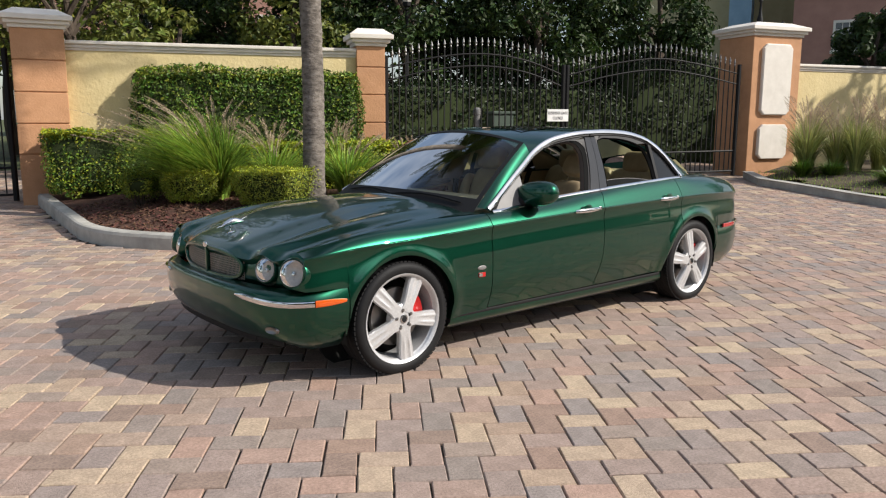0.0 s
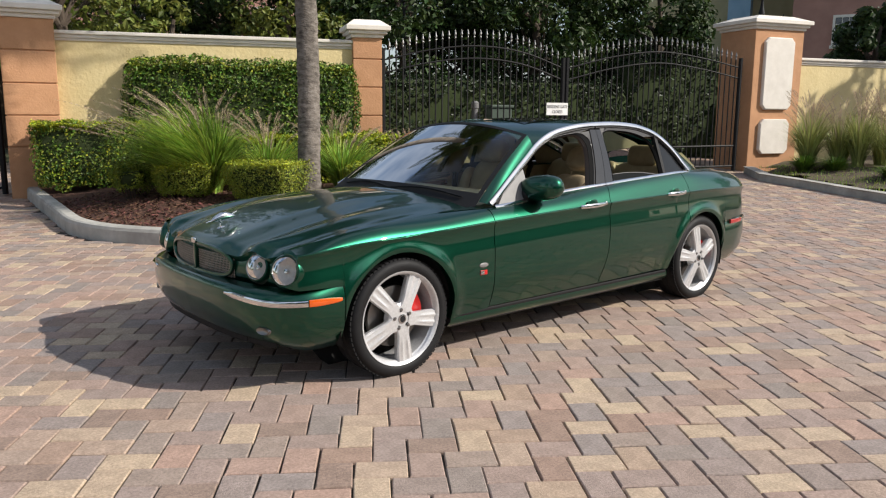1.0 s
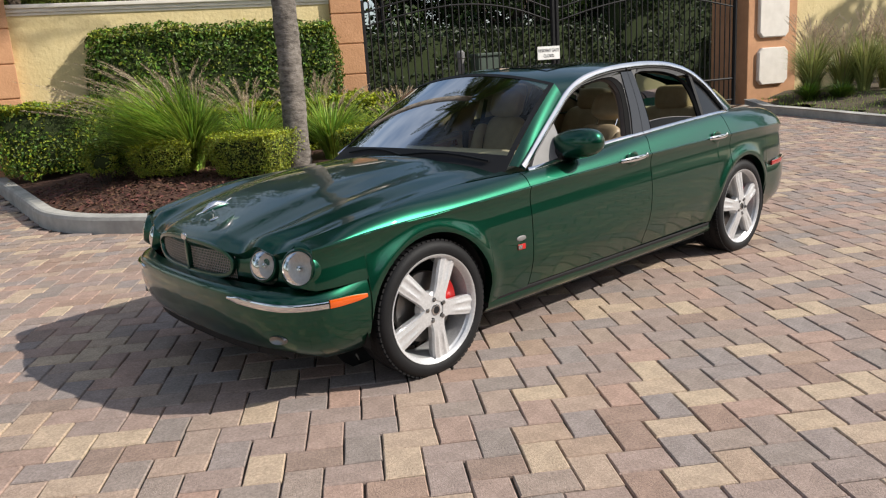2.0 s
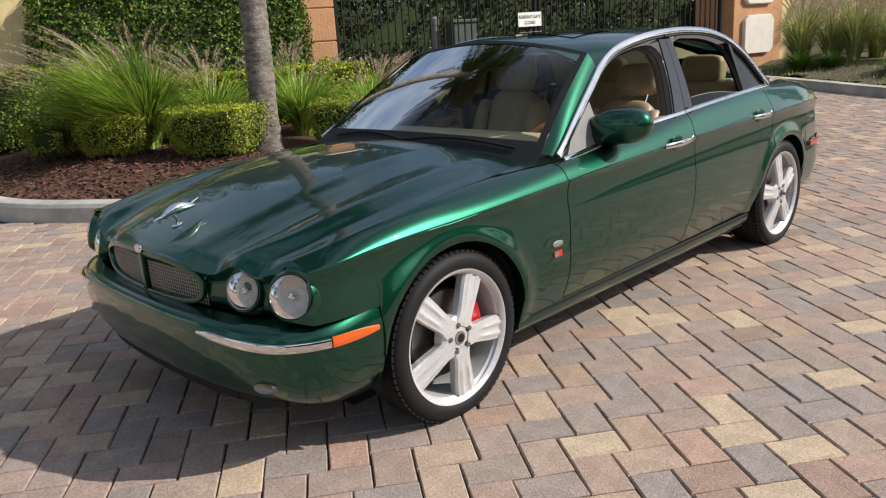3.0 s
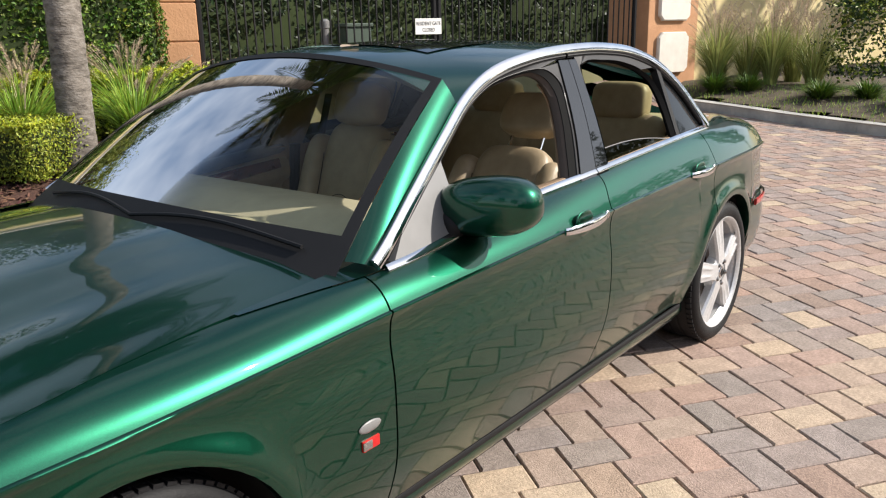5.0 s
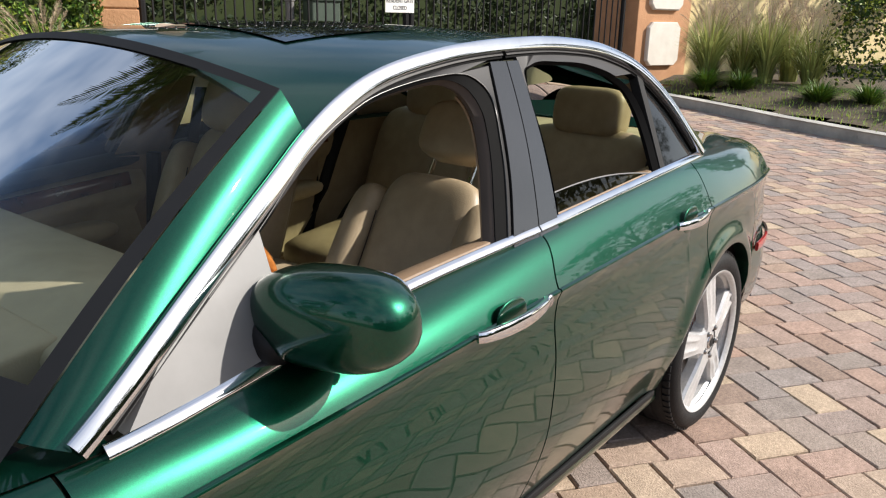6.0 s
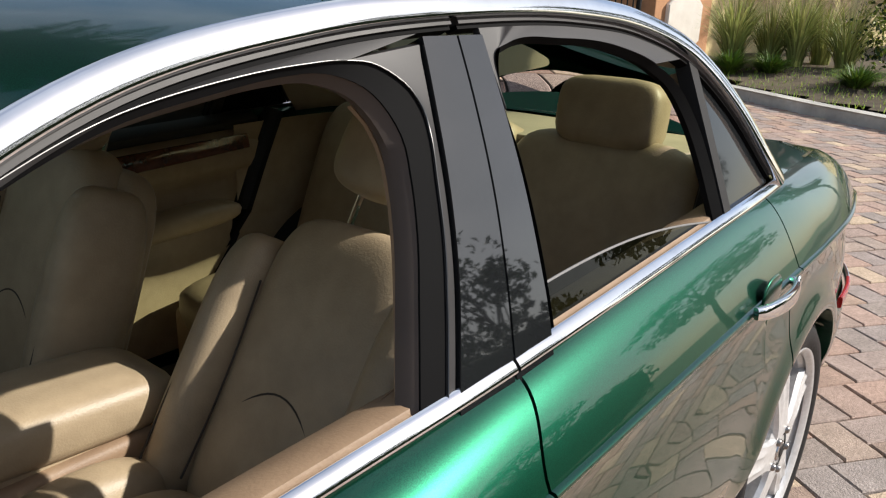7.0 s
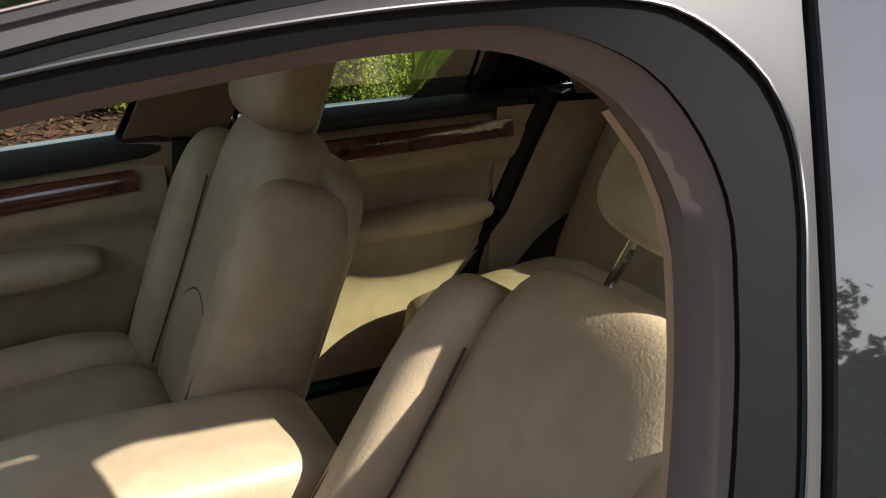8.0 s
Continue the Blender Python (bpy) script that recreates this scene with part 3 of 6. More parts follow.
def side_panel(x0, x1, low=0.235, shear0=0.0, shear1=0.0, lip=0.05):
    """Outer skin between two shut lines, from its lower edge over the crease to its top edge, with turned-in edges."""
    xs = list(np.linspace(x0, x1, max(6, int((x1 - x0) / 0.035))))
    for c in AXLES:
        for k in range(25):
            a = c + ARCH_R * math.cos(math.pi * k / 24)
            if x0 < a < x1:
                xs.append(a)
        for a in (c - ARCH_R - 1e-4, c + ARCH_R + 1e-4):
            if x0 < a < x1:
                xs.append(a)
    xs = sorted(set(round(a, 5) for a in xs))
    rows = 22
    v, f = [], []
    for x in xs:
        b = bottom(x, low if not callable(low) else low(x))
        c, w = CREASE(x), WIDE(x)
        col = []
        for k in range(rows + 1):
            t = k / rows
            z = b + (c - b) * t ** 0.8
            col.append((x, side_w(x, z), z))
        col.insert(0, (x, col[0][1] - lip, col[0][2] + 0.004))
        tw, tz = TOP_W(x), TOP_Z(x)
        # shoulder: a flat flank above the crease, rolling over to the window line
        dy, dz = w - 0.008 - tw, tz - c - 0.0055
        det = 0.42 * 0.20 - 0.98 * 0.91
        ca = min(max((dy * 0.20 - 0.98 * dz) / det, 0.15 * dz), 1.05 * dz)
        # rounded feature line
        col += [(x, w + 0.0006, c + 0.0032), (x, w - 0.0025, c + 0.0050)]
        for k in range(0, 15):
            t = k / 14
            qy, qz = 0.42 * ca, 0.91 * ca
            col.append((x, w - 0.008 - (2 * t * (1 - t) * qy + t * t * dy), c + 0.0055 + 2 * t * (1 - t) * qz + t * t * dz))
        col.append((x, tw - 0.02, tz - 0.015))
        u = (x - x0) / (x1 - x0)
        for px, py, pz in col:
            d = 0.0
            for s, near in ((shear0, 1 - u), (shear1, u)):
                d += s * (sstep(0.87, 0.985, pz) * 1.3 - sstep(0.65, 0.30, pz)) * near
            v.append((px + d, py, pz))
    k = rows + 1 + 19
    for i in range(len(xs) - 1):
        for j in range(k - 1):
            f.append((i * k + j, (i + 1) * k + j, (i + 1) * k + j + 1, i * k + j + 1))
    # edges turned in, so that the shut lines are dark grooves
    for i, s in ((0, 1), (len(xs) - 1, -1)):
        base = len(v)
        for j in range(k):
            x, y, z = v[i * k + j]
            v.append((x + s * 0.002, y - 0.03, z))
        for j in range(k - 1):
            q = (i * k + j, i * k + j + 1, base + j + 1, base + j)
            f.append(q if s > 0 else q[::-1])
    return v, f


SIDES = (("left", mirrored), ("right", lambda g: g))
GAP = 0.003
panels = {}
for side, flip in SIDES:
    panels[side, "fender"] = part("front_fender", flip(side_panel(-0.634, 0.700 - GAP, low=lambda x: 0.570 if x < 0 else 0.26)), PAINT, car)
    panels[side, "front_door"] = part("front_door", flip(side_panel(0.700 + GAP, 1.822 - GAP, low=0.285, shear1=0.036)), PAINT, car)
    panels[side, "rear_door"] = part("rear_door", flip(side_panel(1.822 + GAP, 2.815 - GAP, low=0.285, shear0=0.036)), PAINT, car)
    panels[side, "quarter"] = part("rear_quarter_panel", flip(side_panel(2.815 + GAP, 4.03, low=lambda x: 0.26 if x < 3.0 else 0.59)), PAINT, car)

    # sill below the doors
    def sill(u, v):
        x = 0.385 + u * (2.65 - 0.385)
        a = math.pi * 0.62 * v
        return (x, 0.865 - 0.045 * (1 - math.cos(a)) + 0.012 * math.sin(a * 1.6), 0.275 - 0.085 * math.sin(a * 0.8))
    part("sill", flip(grid(sill, 30, 8)), PAINT, car)
    part("sill_strip", flip(sweep([(0.40 + 2.22 * k / 30, 0.868, 0.268) for k in range(31)], [(0, 1, 0)] * 31, 0.022, 0.012)), BLACK, car, "black rubber strip along the sill")
    # dark wheel housings
    for c in AXLES:
        def liner(u, v):
            a = math.pi * (-0.08 + 1.16 * u)
            return (c + (ARCH_R + 0.012) * math.cos(a), 0.48 + 0.40 * v, HUB_Z + (ARCH_R + 0.012) * math.sin(a))
        part("wheel_liner", flip(grid(liner, 24, 3)), DARK, car)
        part("wheel_liner", flip(grid(lambda u, v: (c + (v * 0.4) * math.cos(math.pi * 2 * u), 0.49, HUB_Z + (v * 0.4) * math.sin(math.pi * 2 * u)), 24, 2)), DARK, car)

# floor pan that closes the car from below
part("floor_pan", gbox(-0.55, 3.9, -0.62, 0.62, 0.19, 0.21), DARK, car)
part("floor_pan", gbox(0.40, 2.62, -0.84, 0.84, 0.195, 0.215), DARK, car)

# ---- bonnet ----
HOOD_C = curve((-0.90, 0.700), (-0.80, 0.742), (-0.62, 0.795), (-0.23, 0.893), (0.11, 0.945), (0.40, 0.968), (0.6, 0.975), (0.8, 0.978))
HOOD_E = curve((-0.90, 0.69), (-0.70, 0.752), (-0.54, 0.789), (-0.39, 0.822), (-0.13, 0.857), (0.23, 0.882), (0.75, 0.898), (0.9, 0.902))


def hood_front(y):
    return -0.800 + 0.21 * y * y + 0.05 * abs(y) ** 6


def hood_rear(y):
    return 0.53 + 0.125 * (abs(y) / 0.74) ** 2.2


def hood_z(x, v):
    a = abs(v)
    c, e = HOOD_C(x), HOOD_E(x)
    z = e + (c - e) * (1 - a ** 2.0)
    k = sstep(0.75, -0.45, x)
    z += (0.004 + 0.010 * k) * (1 - sstep(0.34, 0.50, a)) - 0.004
    z += 0.012 * math.exp(-((a - 0.76) / 0.075) ** 2) * k
    z -= 0.006 * math.exp(-((a - 0.90) / 0.05) ** 2) * k
    z -= 0.006 * math.exp(-((a - 0.60) / 0.08) ** 2) * k
    return z


def hood(u, w):
    v = 2 * w - 1
    v = spow(v, 0.9)
    xf, xr = hood_front(v * 0.755), hood_rear(v * 0.74)
    x = xf + (xr - xf) * u ** 1.15
    y = v * (HOOD_W(max(x, -0.70)) - 0.004)
    z = hood_z(x, v)
    front = max(0, 1 - (x - xf) / 0.07)
    brow = 0.020 * math.exp(-((abs(v) - 0.765) / 0.085) ** 2) + 0.016 * math.exp(-((abs(v) - 1.0) / 0.09) ** 2)
    z += (brow - 0.006) * sstep(0.30, 0.0, x - xf) - 0.030 * front ** 2
    return (x, y, z)


bonnet = part("bonnet", join(grid(hood, 60, 96), grid(lambda u, w: tuple(a - b for a, b in zip(hood(0, w), (-0.02 * u, 0, 0.03 * u))), 1, 96)), PAINT, car)
part("bonnet_edge", grid(lambda u, w: (hood(1, w)[0] + 0.01 * u, hood(1, w)[1], hood(1, w)[2] - 0.05 * u), 1, 60), PAINT, bonnet)
for w_, sg in ((0, 1), (1, -1)):
    part("bonnet_edge", grid(lambda u, w: tuple(a - b for a, b in zip(hood(w, w_), (0, sg * 0.002 * u, 0.05 * u))), 1, 60), PAINT, bonnet)

# ---- front panel with lamps and grille ----
def face(y, t):
    """The upright front between bumper and bonnet: t from 0 below to 1 above."""
    v = y / 0.755
    xf = hood_front(y)
    zb = 0.560
    zt = hood(0, 0.5 + 0.5 * spow(v, 1 / 0.9))[2] - 0.006
    return (xf + 0.030 - 0.012 * math.sin(math.pi * t), y * 1.0, zb + (zt - zb) * t)


def nose(u, w):
    y = -0.86 + 1.72 * w
    x, yy, z = face(max(-0.755, min(0.755, y)), u)
    if abs(y) > 0.755:
        k = (abs(y) - 0.755) / 0.105
        x += 0.09 * k * k
        yy = y
    return (x, yy, z)


part("nose_panel", grid(nose, 10, 80), PAINT, car)

# grille: surround, mesh, centre bar, badge
def grille_edge(k, n):
    """Outline of the opening, an upright rounded trapezoid in the front panel."""
    a = 2 * math.pi * k / n
    y = 0.415 * spow(math.cos(a), 0.42)
    z = 0.652 + 0.078 * spow(math.sin(a), 0.55) - 0.030 * (abs(y) / 0.42) ** 2 * (math.sin(a) > 0)
    y *= 1 - 0.10 * (0.730 - z) / 0.15
    x = hood_front(y) + 0.012
    return (x, y, z)


rim = [grille_edge(k, 72) for k in range(72)]
grille = part("grille_surround", sweep(rim, [(-1, 0.75 * p[1], 0.1) for p in rim], 0.024, 0.030, closed=True), PAINT, car, "green grille surround")
part("grille_back", grid(lambda u, w: (hood_front(-0.40 + 0.8 * w) + 0.035, -0.40 + 0.8 * w, 0.580 + 0.135 * u), 2, 24), BLACK, grille)
bars = []
for k in range(56):
    y = -0.395 + 0.79 * k / 55
    top = 0.729 - 0.030 * (abs(y) / 0.42) ** 2 - 0.02 * max(0, abs(y) - 0.33) / 0.08
    bars.append(tube([(hood_front(y) + 0.016, y, 0.577), (hood_front(y) + 0.016, y, top)], 0.0018, 4))
for k in range(11):
    z = 0.583 + 0.0135 * k
    half = 0.40 - (0.05 if z > 0.712 else 0)
    bars.append(tube([(hood_front(-half + 2 * half * j / 16) + 0.016, -half + 2 * half * j / 16, z) for j in range(17)], 0.0018, 4))
part("grille_mesh", join(*bars), MESHGREY, grille, "grey woven grille mesh")
part("centre_bar", gbox(-0.806, -0.780, -0.012, 0.012, 0.577, 0.728, bevel=0.005), PAINT, grille)
part("grille_badge", moved(pillow(0.014, 0.05, 0.035, 0.6), Matrix.Translation((-0.806, 0, 0.742))), CHROME, grille, "small chrome badge")

# lamps
for side, sg in (("left", -1), ("right", 1)):
    for nm, (lx, ly, lz), r, turn in (("outer", (-0.672, 0.808, 0.670), 0.072, 34), ("inner", (-0.724, 0.598, 0.664), 0.065, 22)):
        m = pose(lx, sg * ly, lz) @ pose(0, 0, 0, 0, 0, -sg * turn) @ pose(0, 0, 0, 0, 14, 0)
        flip_x = Matrix.Rotation(radians(90), 4, "Z")
        bowl = [(0.001, 0.019), (r * 0.35, 0.017), (r * 0.7, 0.010), (r * 0.95, 0.0), (r * 1.0, -0.004)]
        lampb = part("headlamp", moved(lathe([(a, -b) for a, b in bowl], 40), m @ flip_x), LAMP, car, "clear round headlamp")
        bez = [(r * 0.99, -0.004), (r * 1.02, -0.001), (r * 1.05, 0.003), (r * 1.10, 0.002), (r * 1.18, -0.006), (r * 1.30, -0.028), (r * 1.42, -0.07), (r * 1.50, -0.14)]
        part("bezel", moved(lathe(bez, 40), m @ flip_x), PAINT, lampb)
        dome = [(0.0005, 0.022), (r * 0.3, 0.0205), (r * 0.6, 0.016), (r * 0.85, 0.008), (r * 0.99, 0.001)]
        ln = part("lens", moved(lathe(dome, 40), m @ flip_x), LENS, lampb, "clear lens")
        ln.visible_shadow = False
        if nm == "outer":
            # the wing's skin runs on from the fender's front edge to the lamp's rim
            def wing_nose(u, v, m=m, r=r):
                c_ = CREASE(-0.634)
                z = 0.57 + (c_ - 0.57) * min(1, u / 0.62)
                k = max(0.0, (u - 0.62) / 0.38)
                a = Vector((-0.634, side_w(-0.634, z), z)) if k == 0 else Vector((-0.634, side_w(-0.634, c_) * (1 - k) + TOP_W(-0.634) * k, c_ + (TOP_Z(-0.634) + 0.012 - c_) * math.sin(k * math.pi / 2)))
                ang = math.radians(-110 + 215 * u)
                q = m @ Vector((0.004, sg * r * 1.05 * math.cos(ang), r * 1.05 * math.sin(ang)))
                a.y *= sg
                p = a.lerp(q, v)
                p.x -= 0.010 * math.sin(math.pi * v)
                p.y += sg * 0.006 * math.sin(math.pi * v)
                return tuple(p)
            part("wing_nose", grid(wing_nose, 30, 8), PAINT, lampb)
        part("bulb_shroud", moved(lathe([(0.001, -0.004), (r * 0.14, -0.005), (r * 0.20, -0.010), (r * 0.22, -0.018)], 24), m @ flip_x), CHROME, lampb)

# ---- front bumper ----
BUMP = path2((-0.868, 0.0), (-0.862, 0.25), (-0.840, 0.48), (-0.790, 0.68), (-0.715, 0.812), (-0.60, 0.886), (-0.47, 0.905), (-0.376, 0.909))
BROW = curve((0.0, 0.150), (0.08, 0.115), (0.2, 0.066), (0.35, 0.024), (0.5, 0.004), (0.62, 0.0), (0.74, 0.004), (0.84, 0.020), (0.93, 0.050), (1.0, 0.085))
BZ = curve((0.0, 0.240), (0.2, 0.285), (0.5, 0.410), (0.62, 0.470), (0.74, 0.520), (0.84, 0.548), (0.93, 0.563), (1.0, 0.573))


def bump_at(s, t, out=0.0):
    """s from -1 to 1 round the nose, t upwards."""
    a = abs(s)
    x, y = BUMP(a)
    x2, y2 = BUMP(min(1, a + 0.004))
    x1, y1 = BUMP(max(0, a - 0.004))
    n = Vector((-(y2 - y1), x2 - x1, 0)).normalized()
    ins = BROW(t) * (1 - 0.70 * sstep(0.80, 1.0, a) * sstep(0.6, 1, t)) - out
    p = Vector((x, y, 0)) - n * ins
    z = BZ(t) + 0.02 * sstep(0.70, 1.0, a) * sstep(0.7, 1.0, t) - 0.035 * sstep(0.55, 0.95, a) * sstep(0.5, 0.0, t) + 0.022 * (1 - sstep(0.35, 0.68, a)) * sstep(0.2, 0.5, t) * sstep(1.0, 0.8, t)
    return (p.x, math.copysign(p.y, s), z), (n.x, math.copysign(n.y, s), 0)


bumper = part("front_bumper", grid(lambda u, w: bump_at(2 * w - 1, u)[0], 26, 110, flip=True), PAINT, car)
part("lower_lip", sweep([bump_at(-0.64 + 1.28 * k / 60, 0.13, 0.004)[0] for k in range(61)], [bump_at(-0.64 + 1.28 * k / 60, 0.13)[1] for k in range(61)], 0.045, 0.022), BLACK, bumper, "black lower lip")
for sg in (-1, 1):
    ss = [sg * (0.39 + 0.43 * k / 40) for k in range(41)]
    part("chrome_blade", sweep([bump_at(s, 0.695, 0.004)[0] for s in ss], [bump_at(s, 0.6)[1] for s in ss], lambda t: 0.034 * min(1, 0.35 + t * 5, 1), 0.016), CHROME, bumper, "bright chrome bumper blade")
    ss = [sg * (0.825 + 0.155 * k / 20) for k in range(21)]
    part("side_marker", sweep([bump_at(s, 0.695, 0.003)[0] for s in ss], [bump_at(s, 0.66)[1] for s in ss], lambda t: 0.038 * (1 - 0.55 * t ** 3), 0.014), AMBER, bumper, "amber side marker lens")
    c, n = bump_at(sg * 0.61, 0.37, 0.003)
    fm = look(Vector(c), Vector(c) + Vector(n)) @ Matrix.Diagonal((0.85, 0.42, 0.8, 1))
    part("fog_lamp", moved(lathe([(0.0005, 0.0), (0.03, -0.006), (0.045, -0.012), (0.05, -0.004), (0.056, 0.004)], 24, "z"), fm), STEEL, bumper, "small oval fog lamp")
# plain dark slot in the lower bumper
slot = [bump_at(-0.45 + 0.9 * k / 40, 0.15, 0.003)[0] for k in range(41)]
part("air_slot", sweep(slot, [bump_at(-0.45 + 0.9 * k / 40, 0.2)[1] for k in range(41)], 0.05, 0.012), BLACK, bumper)
# bonnet ornament: a plain leaping shape on a stalk
def leaper(u, w):
    """Streamlined body, thin at both ends, arched."""
    t = u
    r = 0.026 * math.sin(math.pi * t) ** 0.7 * (1 - 0.35 * t) + 0.0012
    a = 2 * math.pi * w
    return (-0.700 + 0.155 * t, 0.8 * r * math.cos(a), 0.838 + 0.022 * t + 0.016 * math.sin(math.pi * t) + r * math.sin(a))


orn = part("ornament", join(grid(leaper, 24, 12),
                            tube([(-0.683, 0, 0.842), (-0.712, 0, 0.838), (-0.728, 0, 0.832)], lambda t: 0.006 * (1 - 0.6 * t), 8),
                            tube([(-0.575, 0, 0.866), (-0.552, 0, 0.880), (-0.532, 0, 0.888)], lambda t: 0.006 * (1 - 0.7 * t), 8),
                            tube([(-0.650, 0, 0.848), (-0.636, 0, 0.826), (-0.640, 0, 0.800)], lambda t: 0.007 * (1 - 0.2 * t), 8),
                            moved(pillow(0.05, 0.035, 0.008, 0.7, 16, 6), pose(-0.637, 0, 0.800, 0, -15, 0))), CHROME, car, "chrome bonnet ornament")

# ---- windscreen, roof, pillars, rear window, boot ----
def ws_bottom(v):
    return Vector((0.565 + 0.120 * abs(v) ** 2.2, 0.785 * v, 0.950 - 0.022 * v * v))


def ws_top(v):
    return Vector((1.225 + 0.042 * v * v, 0.634 * v, 1.405 - 0.078 * v * v))


def screen(u, w, out=0.0):
    v = 2 * w - 1
    p = ws_bottom(v).lerp(ws_top(v), u)
    bulge = math.sin(math.pi * u) * (0.028 * (1 - v * v * 0.5)) + out
    return (p.x - bulge * 0.62, p.y, p.z + bulge * 0.78)


ws = part("windscreen", grid(screen, 20, 40), SCREEN, car, "raked laminated windscreen")


def band(u0, u1, w0, w1, nu, nw, out=0.003):
    return grid(lambda u, w: screen(u0 + (u1 - u0) * u, w0 + (w1 - w0) * w, out), nu, nw)


part("screen_border", join(band(-0.10, 0.10, 0, 1, 4, 40), band(0.965, 1.0, 0, 1, 2, 40), band(0.10, 0.965, 0, 0.022, 16, 2), band(0.10, 0.965, 0.978, 1, 16, 2)), BLACK, ws, "black printed glass border")
for y0, y1 in ((-0.60, -0.02), (-0.02, 0.52)):
    pts = [Vector(screen(0.02 + 0.045 * math.sin(math.pi * k / 12), 0.5 + 0.5 * (y0 + (y1 - y0) * k / 12) / 0.70, 0.014)) for k in range(13)]
    part("wiper", join(tube(pts, 0.006, 6), tube([p + Vector((0.012, 0, -0.008)) for p in pts], 0.0035, 5)), BLACK, car, "black wiper")
part("cowl", grid(lambda u, w: (hood_rear((2 * w - 1) * 0.74) - 0.02 + 0.09 * u, (2 * w - 1) * 0.75, 0.925 - 0.05 * (2 * w - 1) ** 2), 2, 30), BLACK, car)
for side, flip in SIDES:
    # painted foot of the pillar between bonnet, screen and fender
    part("pillar_foot", flip(grid(lambda u, v: (0.36 + 0.42 * u, HOOD_W(0.36 + 0.42 * u) + (TOP_W(0.36 + 0.42 * u) - HOOD_W(0.36 + 0.42 * u)) * v, TOP_Z(0.36 + 0.42 * u) + 0.003 + 0.012 * u * (1 - v)), 16, 4)), PAINT, car)

ROOF_C = curve((1.15, 1.385), (1.23, 1.406), (1.5, 1.425), (1.85, 1.435), (2.2, 1.430), (2.6, 1.400), (2.86, 1.352), (3.1, 1.26))


def arc_t_at(x):
    lo, hi = 0.0, 1.0
    for _ in range(30):
        mid = (lo + hi) / 2
        if ARC(mid)[0] < x:
            lo = mid
        else:
            hi = mid
    return lo


def arc_at_x(x):
    return ARC(arc_t_at(x))


def roof(u, w, drop=0.0):
    v = 2 * w - 1
    v = spow(v, 0.85)
    xf, xr = 1.225 + 0.05 * v * v, 2.84 - 0.14 * v * v
    x = xf + (xr - xf) * u
    ax, az = arc_at_x(x)
    rail = max(az, 0.9)
    rw = lean(x, rail)
    z = rail + (ROOF_C(x) - rail) * (1 - abs(v) ** 2.4)
    return (x, rw * v, z - drop * (1 - 0.6 * abs(v) ** 6))


# front roof corners blend into the screen frame
part("roof", grid(roof, 50, 48), PAINT, car)
part("headliner", grid(lambda u, w: roof(0.02 + 0.96 * u, 0.03 + 0.94 * w, 0.035), 24, 24), HEADLINER, car, "pale beige headliner")
part("sunroof", grid(lambda u, w: tuple(Vector(roof(0.16 + 0.26 * u, 0.22 + 0.56 * w)) + Vector((0, 0, 0.004))), 12, 16), GLOSSBLACK, car, "dark glass sunroof panel")

rear_glass_bottom = lambda v: Vector((3.45 - 0.10 * v * v, 0.65 * v, 1.035 - 0.02 * v * v))
rear_glass_top = lambda v: Vector(roof(1.0, 0.5 + 0.5 * spow(0.93 * v, 1 / 0.85)))
rg = part("rear_window", grid(lambda u, w: tuple(rear_glass_bottom(2 * w - 1).lerp(rear_glass_top(2 * w - 1), u) + Vector((0.02, 0, 0.03)) * math.sin(math.pi * u)), 12, 24), REARPANE, car, "sloping rear window")

for side, flip in SIDES:
    def a_pillar(u, v):
        """From the screen's edge out to the bright window surround."""
        k = arc_t_at(1.29) * u
        x, z = ARC(k)
        o = Vector((x, lean(x, z), z))
        i = Vector(screen(u, 1.0))
        p = i.lerp(o, v)
        return tuple(p + Vector((-0.005, 0.006, 0.004)) * math.sin(math.pi * v))
    part("windscreen_pillar", flip(grid(a_pillar, 24, 8)), PAINT, car)

    def c_pillar(u, v):
        k = arc_t_at(2.70) + (1 - arc_t_at(2.70)) * u
        x, z = ARC(k)
        o = Vector((x, lean(x, z), z))
        i = rear_glass_top(1.0).lerp(rear_glass_bottom(1.0), u)
        p = i.lerp(o, v)
        return tuple(p + Vector((0.012, 0.015, 0.014)) * math.sin(math.pi * v))
    part("rear_pillar", flip(grid(c_pillar, 18, 10)), PAINT, car)
    part("rear_pillar_trim", flip(grid(lambda u, v: tuple(Vector(c_pillar(u, v)) + Vector((-0.03, -0.035, -0.02))), 18, 10)), HEADLINER, car, "beige rear pillar trim")
    part("front_pillar_trim", flip(grid(lambda u, v: tuple(Vector(a_pillar(0.36 + 0.48 * u, 0.12 + 0.76 * v)) + Vector((0.034, -0.030, -0.022))), 24, 8)), HEADLINER, car, "beige front pillar trim")
    part("quarter_trim", flip(grid(lambda u, v: (2.62 + 0.85 * u, 0.735 - 0.06 * u, 0.32 + (TOP_Z(2.62 + 0.85 * u) - 0.02 - 0.32) * v), 10, 10)), LEATHER, car, "tan quarter panel lining")

    # fill between rear pillar foot and the shoulder
    def foot(u, v):
        x = 2.945 + (3.52 - 2.945) * u
        a = Vector((x, TOP_W(x), TOP_Z(x) - 0.004))
        b = rear_glass_bottom(1.0).lerp(Vector((3.52, 0.60, 1.025)), u)
        if u < 0.4:
            x2, z2 = ARC(1.0)
            b = Vector((x2, lean(x2, z2) - 0.01, z2)).lerp(b, u / 0.4)
        p = a.lerp(b, v)
        return tuple(p + Vector((0, 0, 0.012)) * math.sin(math.pi * v))
    part("rear_shoulder", flip(grid(foot, 12, 6)), PAINT, car)


